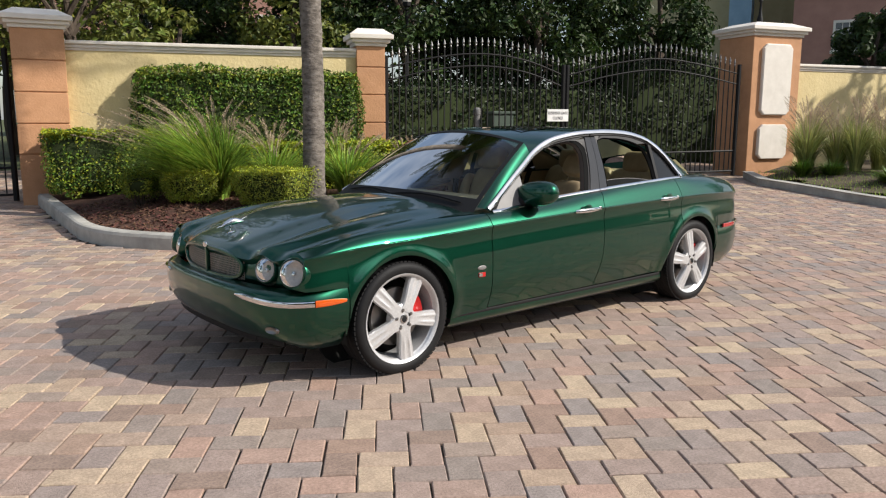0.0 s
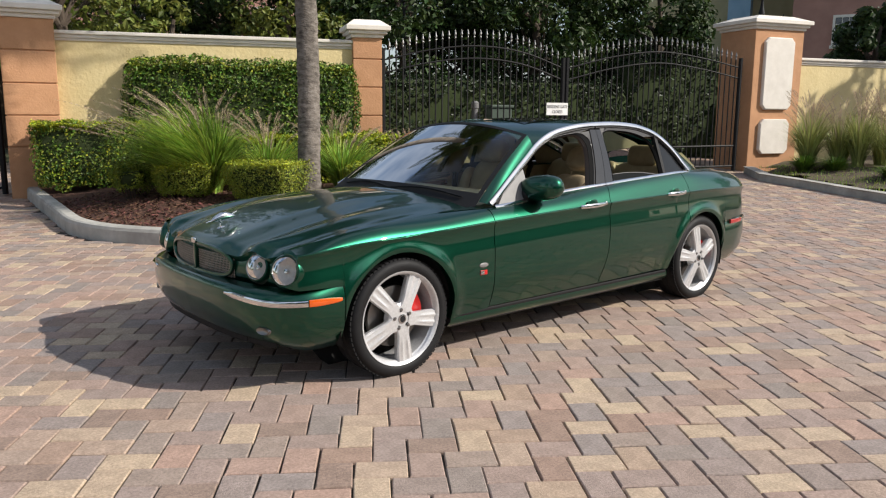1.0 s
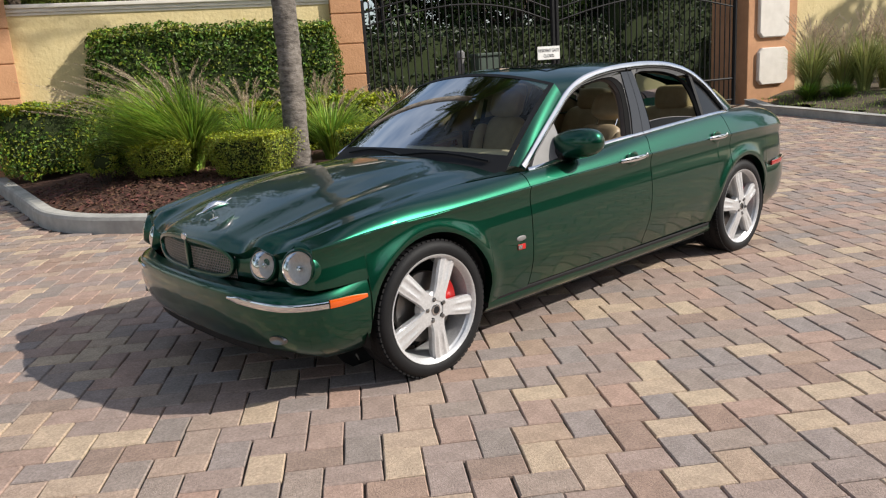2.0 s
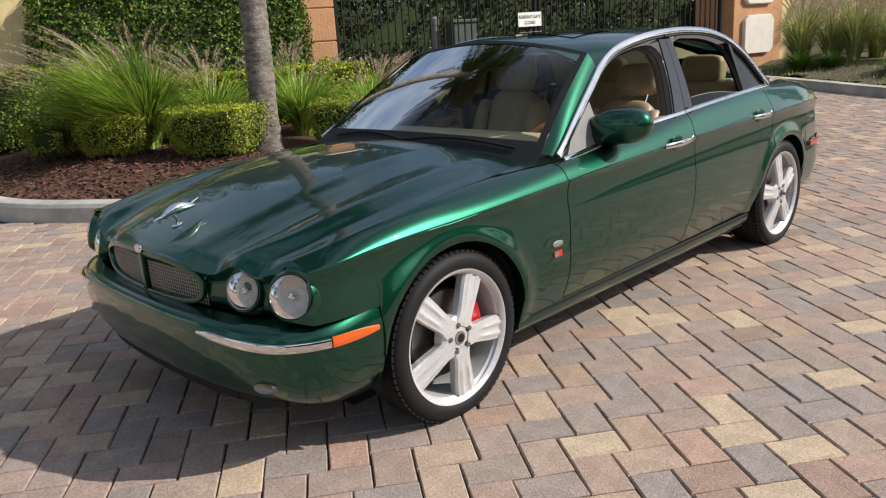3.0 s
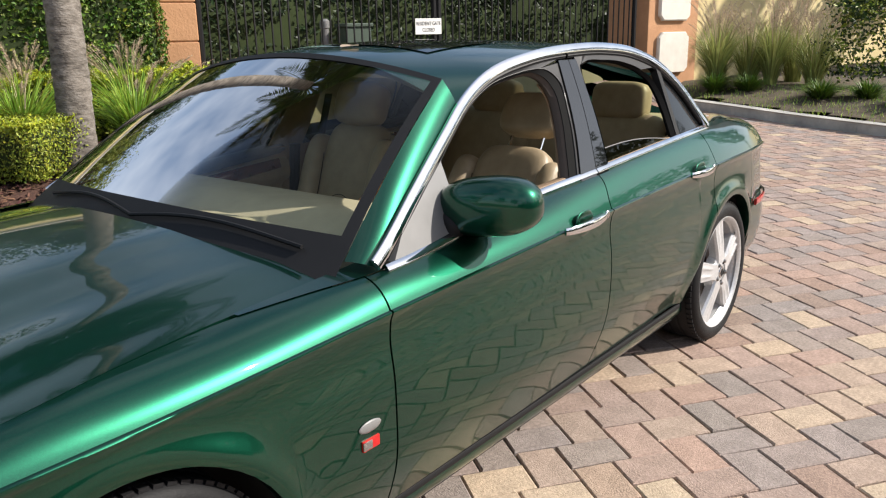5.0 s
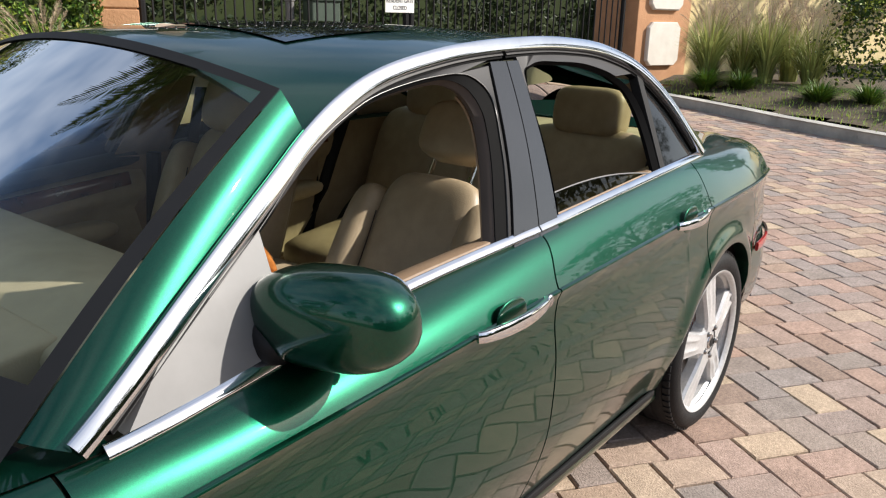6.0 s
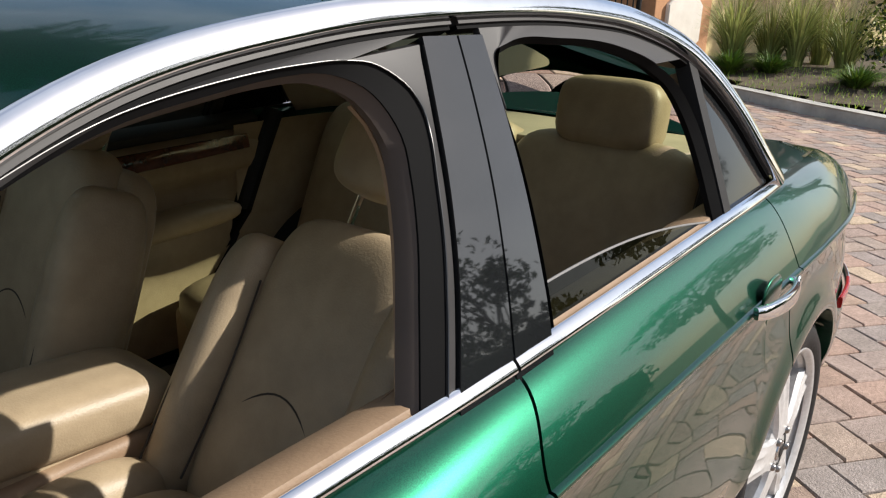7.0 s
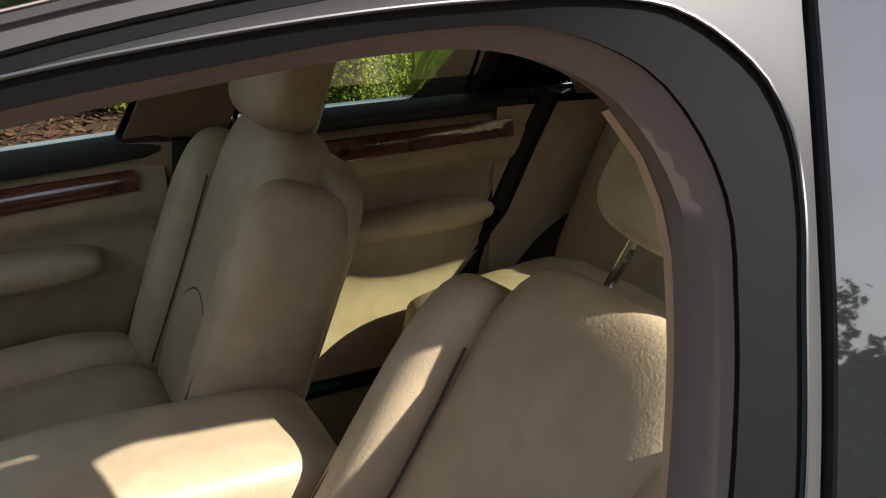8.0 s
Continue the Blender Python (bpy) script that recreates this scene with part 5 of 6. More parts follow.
part("armrest_box", gbox(1.44, 1.84, -0.105, 0.105, 0.50, 0.69, bevel=0.03, seg=3), LEATHER, cons)
part("gear_lever", moved(pillow(0.05, 0.05, 0.09, 0.8), pose(1.29, 0.0, 0.68)), BURL, cons, "walnut gear knob")
# steering wheel
wheel_m = pose(1.275, -0.37, 0.805) @ Matrix.Rotation(radians(-62), 4, "Y")
ring = [wheel_m @ Vector((0.187 * math.cos(2 * math.pi * k / 48), 0.187 * math.sin(2 * math.pi * k / 48), 0)) for k in range(49)]
steer = part("steering_wheel", join(tube(ring[:13], 0.0155, 10), tube(ring[36:], 0.0155, 10)), WHEELWOOD, car, "wood and leather steering wheel")
part("leather_rim", join(tube(ring[12:37], 0.016, 10)), LEATHER, steer, "tan leather rim")
part("airbag_hub", moved(pillow(0.16, 0.20, 0.06, 0.7), wheel_m), LEATHER_D, steer)
part("steering_spoke", join(*[tube([wheel_m @ Vector((0.05 * math.cos(a), 0.05 * math.sin(a), 0)), wheel_m @ Vector((0.18 * math.cos(a), 0.18 * math.sin(a), 0))], 0.014, 8) for a in (1.57, -1.57, 3.14)]), LEATHER_D, steer)
part("steering_column", tube([wheel_m @ Vector((0, 0, -0.02)), (1.0, -0.37, 0.68)], 0.045, 12), DARK_TRIM, steer)


def seat(name, y, x, tilt, tall, head, label, fore=0.010):
    """A front seat: cushion, side rolls, back, headrest on two posts."""
    base = part(name, moved(pillow(0.52, 0.36, 0.17, 0.45, 32, 16, 0.7), pose(x - 0.28, y, 0.525, 0, -5, 0)), LEATHER, car, label)
    for s in (-1, 1):
        part("seat_roll", moved(pillow(0.50, 0.12, 0.19, 0.55, 24, 14, 0.8), pose(x - 0.28, y + s * 0.205, 0.54, 0, -5, 0)), LEATHER, base)
    part("seat_base", gbox(x - 0.52, x - 0.02, y - 0.23, y + 0.23, 0.29, 0.50, bevel=0.03), LEATHER_D, base)
    bm = pose(x, y, 0.50) @ Matrix.Rotation(radians(tilt), 4, "Y") @ Matrix.Diagonal((1, 1, tall, 1))
    part("backrest", moved(pillow(0.13, 0.36, 0.64, 0.5, 28, 22, 0.42), bm @ Matrix.Translation((0, 0, 0.30))), LEATHER, base)
    part("back_shell", moved(pillow(0.09, 0.47, 0.60, 0.4, 28, 18, 0.35), bm @ Matrix.Translation((0.055, 0, 0.29))), LEATHER, base)
    for s in (-1, 1):
        part("back_roll", moved(pillow(0.19, 0.105, 0.56, 0.7, 24, 18, 0.5), bm @ Matrix.Translation((-0.015, s * 0.205, 0.27))), LEATHER, base)
        part("headrest_post", tube([bm @ Vector((0.02, s * 0.075, 0.58)), bm @ Vector((0.02, s * 0.075, head - 0.03))], 0.007, 8), CHROME, base, "chrome headrest post")
    part("headrest", moved(pillow(0.105, 0.28, 0.20, 0.45, 28, 16, 0.55), bm @ Matrix.Translation((fore, 0, head))), LEATHER, base, "tan padded headrest")
    for s in (-1, 1):
        pts = [bm @ Vector((-0.062, s * (0.155 - 0.01 * math.sin(k / 14 * 3.1)), 0.06 + 0.40 * k / 14)) for k in range(15)]
        part("seam", tube(pts, 0.0022, 5), CARPET, base)
        pts = [bm @ Vector((-0.108 + 0.03 * (k / 14) ** 3, s * 0.222, 0.02 + 0.46 * k / 14)) for k in range(15)]
        part("piping", tube(pts, 0.0026, 5), CARPET, base, "dark piping")
    arc = [bm @ Vector((-0.064 + 0.012 * (abs(k - 10) / 10) ** 3, -0.15 + 0.03 * k / 2, 0.16 + 0.12 * math.sin(math.pi * k / 20))) for k in range(21)]
    part("seam", tube(arc, 0.0022, 5), CARPET, base)
    return base


seat("driver_seat", -0.37, 1.80, 31, 0.94, 0.782, "tan leather driver's seat with headrest")
seat("passenger_seat", 0.37, 1.735, 20, 0.99, 0.700, "tan leather front passenger seat with headrest", -0.040)
bench = part("rear_bench", moved(pillow(0.56, 1.30, 0.20, 0.3, 40, 14, 0.6), pose(2.54, 0, 0.535, 0, -6, 0)), LEATHER, car, "tan leather rear bench")
part("bench_base", gbox(2.31, 2.90, -0.66, 0.66, 0.27, 0.50, bevel=0.03), LEATHER_D, bench)
for y, w in ((-0.37, 0.56), (0.37, 0.56), (0.0, 0.22)):
    part("bench_back", moved(pillow(0.17, w, 0.62, 0.35, 28, 18, 0.4), pose(2.90, y, 0.77) @ Matrix.Rotation(radians(22), 4, "Y")), LEATHER, bench)
for y in (-0.37, 0.37):
    part("rear_headrest", moved(pillow(0.12, 0.29, 0.185, 0.4, 28, 16, 0.5), pose(2.99, y, 1.125) @ Matrix.Rotation(radians(10), 4, "Y")), LEATHER, bench, "tan padded headrest")
part("parcel_shelf", gbox(2.97, 3.33, -0.62, 0.62, 1.018, 1.038, bevel=0.005), DASHTOP, car, "pale beige parcel shelf")
part("shelf_bulkhead", gbox(3.06, 3.09, -0.68, 0.68, 0.28, 1.0), CARPET, car)
for side, flip in SIDES:
    for door, x0, x1 in ((panels[side, "front_door"], 0.96, 1.79), (panels[side, "rear_door"], 1.95, 2.72)):
        def card(u, v):
            x = x0 + (x1 - x0) * u
            z = 0.30 + (TOP_Z(x) - 0.012 - 0.30) * v
            y = 0.765 - 0.02 * math.sin(math.pi * v) - 0.035 * sstep(0.75, 0.82, v) + 0.06 * sstep(0.9, 1.0, v)
            return (x, y, z)
        cd = part("door_card", flip(grid(card, 16, 30)), LEATHER, door, "tan leather door lining")
        # door tops: tan on the left side, near black on the right
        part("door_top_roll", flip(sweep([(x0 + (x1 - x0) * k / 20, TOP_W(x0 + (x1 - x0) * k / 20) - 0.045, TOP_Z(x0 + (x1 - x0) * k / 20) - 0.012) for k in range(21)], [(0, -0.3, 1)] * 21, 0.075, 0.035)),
             LEATHER_D if side == "left" else DARK_TRIM, cd, "padded door top")
        part("wood_trim", flip(sweep([(x0 + 0.04 + (x1 - x0 - 0.1) * k / 20, 0.722, TOP_Z(x0 + (x1 - x0) * k / 20) - 0.075) for k in range(21)], [(0, -1, 0.2)] * 21, lambda t: 0.062 * (1 - 0.25 * t), 0.016)), BURL, cd, "dark burl walnut trim")
        part("door_armrest", flip(moved(pillow((x1 - x0) * 0.62, 0.11, 0.075, 0.4, 24, 12, 0.7), pose(x0 + (x1 - x0) * 0.52, 0.70, 0.735, 0, -3, 0))), LEATHER, cd, "padded armrest")
        part("pull_handle", flip(moved(pillow(0.11, 0.02, 0.025, 0.6), pose(x0 + 0.16, 0.712, TOP_Z(x0) - 0.085))), CHROME, cd)
    part("door_seal", flip(tube([(2.78, 0.735, 1.03), (2.71, 0.74, 0.88), (2.64, 0.745, 0.72), (2.55, 0.745, 0.51), (2.52, 0.745, 0.32)], 0.034, 8)), BLACK, car, "black door seal")
    part("door_seal", flip(tube([(1.835, 0.728, 0.975), (1.815, 0.742, 0.70), (1.76, 0.745, 0.48), (1.70, 0.745, 0.30)], 0.026, 8)), BLACK, car, "black door seal")
    part("lower_pillar_trim", flip(grid(lambda u, v: (1.68 + 0.36 * u, 0.768 - 0.03 * math.sin(math.pi * u), 0.28 + 0.69 * v), 8, 4)), LEATHER_D, car, "tan lower pillar trim")
    part("seat_belt", flip(sweep([(1.98, 0.63, 1.20), (1.96, 0.69, 0.97), (1.93, 0.715, 0.7), (1.88, 0.72, 0.35)], [(0, -1, 0.1)] * 4, 0.045, 0.004)), BLACK, car, "black seat belt")
    part("sun_visor", flip(moved(pillow(0.15, 0.34, 0.02, 0.4), pose(1.44, 0.29, 1.335, 0, -6, 0))), HEADLINER, car, "beige sun visor")
part("rear_mirror", moved(pillow(0.03, 0.24, 0.065, 0.5), pose(1.26, 0, 1.30)), BLACK, car, "black rear-view mirror")

# ---- planting ----
def leaf_mat(name, lo, hi, rough=0.5, trans=0.25, rand=0.45):
    return material(name, [(0.3, lo), (0.7, hi)], scale=2.5, rough=rough, rand=rand, island=True, trans=trans, spec=0.35)


LEAF_HEDGE = leaf_mat("hedge_leaf", (0.060, 0.115, 0.014), (0.125, 0.205, 0.028), trans=0.15, rand=0.55)
LEAF_LIME = leaf_mat("yellow_green_leaf", (0.26, 0.33, 0.018), (0.44, 0.46, 0.03))
LEAF_BOX = leaf_mat("boxwood_leaf", (0.165, 0.215, 0.022), (0.28, 0.315, 0.035), trans=0.12, rand=0.45)
LEAF_TREE = leaf_mat("oak_leaf", (0.020, 0.042, 0.009), (0.042, 0.072, 0.014), trans=0.2)
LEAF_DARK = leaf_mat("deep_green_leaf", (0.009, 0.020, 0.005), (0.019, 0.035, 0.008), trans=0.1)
LEAF_PINE = leaf_mat("light_tree_leaf", (0.10, 0.135, 0.022), (0.19, 0.205, 0.04), trans=0.25)
BLADE = leaf_mat("grass_blade", (0.20, 0.33, 0.04), (0.40, 0.52, 0.10), trans=0.28, rand=0.6)
BLADE_PALE = leaf_mat("pale_grass_blade", (0.26, 0.31, 0.08), (0.42, 0.43, 0.16), trans=0.35, rand=0.35)
STRAW = leaf_mat("dry_plume", (0.40, 0.31, 0.22), (0.56, 0.45, 0.33), rough=0.8, trans=0.3, rand=0.3)
TWIG = plain("dark_twigs", (0.045, 0.032, 0.022), rough=0.9)
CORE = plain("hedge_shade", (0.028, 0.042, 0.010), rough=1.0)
BARK = material("palm_bark", [(0.3, (0.060, 0.050, 0.042)), (0.52, (0.19, 0.165, 0.14)), (0.75, (0.27, 0.245, 0.22))], scale=11, rough=0.95, bump=1.0, bump_scale=30, stain=0.35, stain_scale=4.0, stretch=(1, 1, 2.2), detail=9)
TRUNK = material("tree_bark", [(0.3, (0.045, 0.032, 0.022)), (0.7, (0.10, 0.075, 0.055))], scale=10, rough=0.95, bump=0.7, bump_scale=30, stretch=(1, 1, 0.3))


def leaves(points, normals, size, rng, mat, name="leaves", aspect=0.55, spread=0.9):
    """One mesh of many small pointed leaves, each folded along its rib."""
    n = len(points)
    d = normals + rng.normal(0, spread, (n, 3))
    d /= np.linalg.norm(d, axis=1)[:, None] + 1e-9
    r = rng.normal(0, 1, (n, 3))
    t = np.cross(d, r)
    t /= np.linalg.norm(t, axis=1)[:, None] + 1e-9
    w = np.cross(d, t)
    s = size * rng.uniform(0.6, 1.35, (n, 1))
    fold = d * s * 0.14
    v = np.empty((n, 4, 3))
    v[:, 0] = points - t * s * 0.5
    v[:, 1] = points + w * s * aspect * 0.5 + fold
    v[:, 2] = points + t * s * 0.5
    v[:, 3] = points - w * s * aspect * 0.5 + fold
    k = np.arange(n)[:, None] * 4
    f = np.concatenate([k + np.array([[0, 1, 2]]), k + np.array([[0, 2, 3]])])
    me = bpy.data.meshes.new(name)
    me.from_pydata(v.reshape(-1, 3).tolist(), [], f.tolist())
    me.materials.append(mat)
    me.update()
    return me


def narrowed(geo, foot, h):
    """A clipped body drawn in towards its foot."""
    out = []
    for x, y, z in geo[0]:
        k = foot + (1 - foot) * min(max((z / h + 0.5) / 0.75, 0), 1) ** 0.8
        out.append((x * k, y * k, z))
    return out, geo[1]


def hedge(x0, y0, x1, y1, deep, z0, z1, size, count, mats, label, seed, category="hedge", rough=0.05, boxy=0.32, core=True, shell=0.10, foot=1.0, stems=0, e=9.0):
    """A clipped hedge whose front top edge runs from (x0, y0) to (x1, y1); deep is its depth away from the viewer."""
    rng = np.random.default_rng(seed)
    L = math.hypot(x1 - x0, y1 - y0)
    ang = math.degrees(math.atan2(y1 - y0, x1 - x0))
    th = thing("hedge", label, category, m=pose(x0, y0, 0, 0, 0, ang) @ Matrix.Translation((L / 2, deep / 2, (z0 + z1) / 2)))
    h = z1 - z0
    # near-black inner body: the shade deep between the leaves, put in as colour
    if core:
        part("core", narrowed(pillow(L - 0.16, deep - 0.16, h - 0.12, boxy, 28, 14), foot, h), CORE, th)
    for i in range(stems):
        sx, sy = rng.uniform(-0.22, 0.22) * L, rng.uniform(-0.22, 0.22) * deep
        part("stem", tube([(sx * 0.5, sy * 0.5, -h / 2 - 0.30), (sx * 0.7, sy * 0.7, -h / 2 - 0.1), (sx * 1.5, sy * 1.5, -h / 2 + 0.15)], 0.009, 6), TWIG, th)
    for mi, (mat, share, top_only) in enumerate(mats):
        n = int(count * share)
        d = np.stack([rng.uniform(-1, 1, n * 3), rng.uniform(-1, 1, n * 3), rng.uniform(-1, 1, n * 3)], 1)
        area = np.array([deep * h, L * h, L * deep])
        ax = rng.choice(3, n * 3, p=area / area.sum())
        sg = rng.choice([-1.0, 1.0], n * 3)
        d[np.arange(n * 3), ax] = sg
        if top_only:
            d[:, 2] = np.where(rng.uniform(0, 1, n * 3) < 0.85, 1.0, d[:, 2])
        keep = ~((ax == 2) & (d[:, 2] < -0.99))
        d = d[keep][:n]
        k = (np.abs(d) ** e).sum(1) ** (1 / e)
        u = d / k[:, None]
        nr = np.sign(u) * np.abs(u) ** (e - 1)
        nr /= np.linalg.norm(nr, axis=1)[:, None]
        p = u * np.array([L / 2, deep / 2, h / 2])
        wob = np.array([noise.noise((q[0] * 2.2 + seed, q[1] * 2.2, q[2] * 2.2)) for q in p.tolist()])
        p = p + nr * (wob * rough * 2 + rng.normal(0, 1, len(p)) * 0.02 - rng.uniform(0, 1, len(p)) ** 2 * shell)[:, None]
        k = (foot + (1 - foot) * np.clip((p[:, 2] / h + 0.5) / 0.75, 0, 1) ** 0.8)[:, None]
        p[:, :2] *= k
        part("leaves", leaves(p, nr, size, rng, mat, spread=0.6), mat, th, kind_of(mat))
    return th


def kind_of(mat):
    return "yellow-green leaves, young growth and sunlit tops" if mat == LEAF_LIME else "small green leaves"


def grass_clump(x, y, z, count, tall, wide, plumes, label, seed, lean_to=(0, 0), mat=None, category="ornamental grass", blade_w=0.0115, plume_mat=None):
    rng = np.random.default_rng(seed)
    th = thing("grass_clump", label, category, m=pose(x, y, z))
    v, f = [], []
    for i in range(count):
        a = rng.uniform(0, 2 * math.pi)
        ln = tall * rng.uniform(0.55, 1.05)
        out = wide * rng.uniform(0.15, 1.0) ** 0.8
        r0 = 0.16 * math.sqrt(rng.uniform(0, 1)) * wide
        dx, dy = math.cos(a), math.sin(a)
        lx, ly = lean_to
        k = len(v)
        w = blade_w * rng.uniform(0.6, 1.2)
        for j in range(7):
            t = j / 6
            ox = dx * (r0 + out * t ** 1.7) + lx * t * t
            oy = dy * (r0 + out * t ** 1.7) + ly * t * t
            oz = ln * (t - 0.42 * t ** 2.6 * (out / wide))
            ww = w * (1 - t) ** 0.7 + 0.0008
            v += [(ox - dy * ww, oy + dx * ww, oz), (ox + dy * ww, oy - dx * ww, oz)]
        for j in range(6):
            f.append((k + 2 * j, k + 2 * j + 1, k + 2 * j + 3, k + 2 * j + 2))
    m = mat or BLADE
    part("foliage", (v, f), m, th, "thin arching blades", smooth=False)
    if plumes:
        pm = plume_mat or STRAW
        v, f = [], []
        for i in range(plumes):
            a = rng.uniform(0, 2 * math.pi)
            ln = tall * rng.uniform(0.95, 1.35)
            out = wide * rng.uniform(0.3, 0.9)
            dx, dy = math.cos(a), math.sin(a)
            lx, ly = lean_to
            P = []
            for j in range(11):
                t = j / 10
                P.append(np.array([dx * out * t ** 1.9 + lx * t * t * 1.3, dy * out * t ** 1.9 + ly * t * t * 1.3, ln * (t - 0.20 * t ** 3)]))
            k = len(v)
            for j in range(11):
                ww = 0.0022
                v += [(P[j][0] - dy * ww, P[j][1] + dx * ww, P[j][2]), (P[j][0] + dy * ww, P[j][1] - dx * ww, P[j][2])]
            for j in range(10):
                f.append((k + 2 * j, k + 2 * j + 1, k + 2 * j + 3, k + 2 * j + 2))
            for j in range(70):
                t = 0.76 + 0.24 * rng.uniform(0, 1)
                i0 = min(9, int(t * 10))
                q = P[i0] + (P[i0 + 1] - P[i0]) * (t * 10 - i0)
                tan = P[i0 + 1] - P[i0]
                tan /= np.linalg.norm(tan)
                side = rng.normal(0, 1, 3)
                side -= tan * side.dot(tan)
                side /= np.linalg.norm(side)
                hl = 0.045 * (1 - abs(t - 0.86) / 0.16) + 0.008
                e = q + side * hl * 0.8 + tan * hl
                w2 = np.cross(tan, side) * 0.0030
                k = len(v)
                v += [tuple(q - w2), tuple(q + w2), tuple(e)]
                f.append((k, k + 1, k + 2))
        part("plumage", (v, f), pm, th, "tan feathery seed plumes", smooth=False)
    return th


def tree(x, y, tall, crown, mat, label, seed, count=4200, size=0.15, trunk_r=0.16, low=0.35, z=None, squash=0.8):
    """Trunk, limbs and a crown of leaf clumps with gaps."""
    rng = np.random.default_rng(seed)
    z0 = rise(x, y) if z is None else z
    th = thing("tree", label, "tree", m=pose(x, y, z0))
    base = tall * low
    geos = [tube([(0.06 * math.sin(k * 1.7 + seed), 0.06 * math.cos(k * 1.3 + seed), (tall * 0.85) * k / 8) for k in range(9)], lambda t: trunk_r * (1 - 0.8 * t) + 0.01, 8)]
    tips = []
    for i in range(11):
        a = rng.uniform(0, 2 * math.pi)
        h = base + (tall * 0.55) * rng.uniform(0, 1)
        r = crown * rng.uniform(0.45, 0.95)
        e = np.array([math.cos(a) * r, math.sin(a) * r, h + rng.uniform(0.1, 0.35) * tall * 0.5])
        s = np.array([0, 0, h * 0.85])
        mid = (s + e) / 2 + np.array([0, 0, 0.12 * tall * rng.uniform(-0.3, 1)])
        geos.append(tube([tuple(s), tuple(mid), tuple(e)], lambda t: trunk_r * 0.38 * (1 - 0.85 * t) + 0.006, 6))
        tips.append(e)
    part("trunk", join(*geos), TRUNK, th, "dark trunk and limbs")
    cl = []
    for i in range(46):
        u = rng.normal(0, 1, 3)
        u /= np.linalg.norm(u)
        rr = rng.uniform(0.35, 1.0) ** 0.5
        c = np.array([u[0] * crown * rr, u[1] * crown * rr, base + (tall - base) * (0.5 + 0.5 * u[2] * rr)])
        cl.append((c, crown * rng.uniform(0.16, 0.36)))
    for e in tips:
        cl.append((e, crown * rng.uniform(0.18, 0.32)))
    pts, nrm = [], []
    per = count // len(cl)
    for c, r in cl:
        u = rng.normal(0, 1, (per, 3))
        u /= np.linalg.norm(u, axis=1)[:, None]
        p = c + u * (r * rng.uniform(0.3, 1.0, (per, 1)) ** 0.5) * np.array([1, 1, squash])
        pts.append(p)
        nrm.append(u + np.array([0, 0, 0.5]))
    part("crown", leaves(np.concatenate(pts), np.concatenate(nrm), size, rng, mat, "crown", 0.6, 0.5), mat, th, "uneven leafy crown")
    return th


def palm(x, y, z, tall, r, label, seed, fronds=26, frond_len=2.1, rising=(0.25, 1.3)):
    rng = np.random.default_rng(seed)
    th = thing("palm_tree", label, "palm tree", m=pose(x, y, z))
    # ringed trunk with a swollen foot
    prof = []
    n = int(tall / 0.035)
    for k in range(n + 1):
        h = tall * k / n
        rr = r * (1 + 0.42 * math.exp(-h / 0.22)) * (1 - 0.10 * h / tall)
        prof.append((rr * (1 + (0.030 if k % 3 == 0 else 0.0) + 0.018 * math.sin(k * 2.4)), h - 0.15 if k == 0 else h))
    v, f = lathe(prof, 40, "z")
    v = [(a + 0.035 * math.sin(c * 1.1) + 0.012 * noise.noise((a * 9, b * 9, c * 5)), b + 0.03 * math.sin(c * 0.7 + 1) + 0.012 * noise.noise((a * 9, b * 9, c * 5 + 7)), c) for a, b, c in v]
    part("trunk", (v, f), BARK, th, "grey ringed palm trunk")
    for i in range(fronds):
        a = 2 * math.pi * (i * 0.382 + rng.uniform(-0.02, 0.02))
        up = rng.uniform(*rising)
        ln = frond_len * rng.uniform(0.8, 1.1)
        dx, dy = math.cos(a), math.sin(a)
        vv, ff = [], []
        spine = []
        for j in range(15):
            t = j / 14
            rad = ln * (t * math.cos(up * 0.9) * 0.95)
            hz = ln * (t * math.sin(up) * 0.9 - 0.55 * t ** 2.2)
            spine.append(np.array([dx * rad, dy * rad, tall + hz]))
        g = tube([tuple(q) for q in spine], lambda t: 0.016 * (1 - 0.85 * t) + 0.002, 5)
        vv, ff = list(g[0]), list(g[1])
        for j in range(46):
            t = 0.14 + 0.86 * j / 45
            i0 = min(13, int(t * 14))
            q = spine[i0] + (spine[i0 + 1] - spine[i0]) * (t * 14 - i0)
            tan = spine[i0 + 1] - spine[i0]
            tan = tan / np.linalg.norm(tan)
            for s in (-1, 1):
                side = np.cross(tan, np.array([0, 0, 1.0])) * s
                l2 = 0.50 * math.sin(math.pi * min(1, 0.12 + t * 0.86)) * rng.uniform(0.8, 1.1) + 0.06
                e = q + side * l2 * 0.75 + tan * l2 * 0.55 + np.array([0, 0, -0.28 * l2 * rng.uniform(0.4, 1.3)])
                w = tan * 0.020
                mid = q * 0.5 + e * 0.5 + np.array([0, 0, 0.05 * l2])
                k = len(vv)
                vv += [tuple(q), tuple(mid - w), tuple(e), tuple(mid + w)]
                ff.append((k, k + 1, k + 2, k + 3))
        part("frond", (vv, ff), LEAF_TREE, th, "feathery palm frond", smooth=False)
    return th


bz = lambda x, y: bed_z(x, y, inside_y)
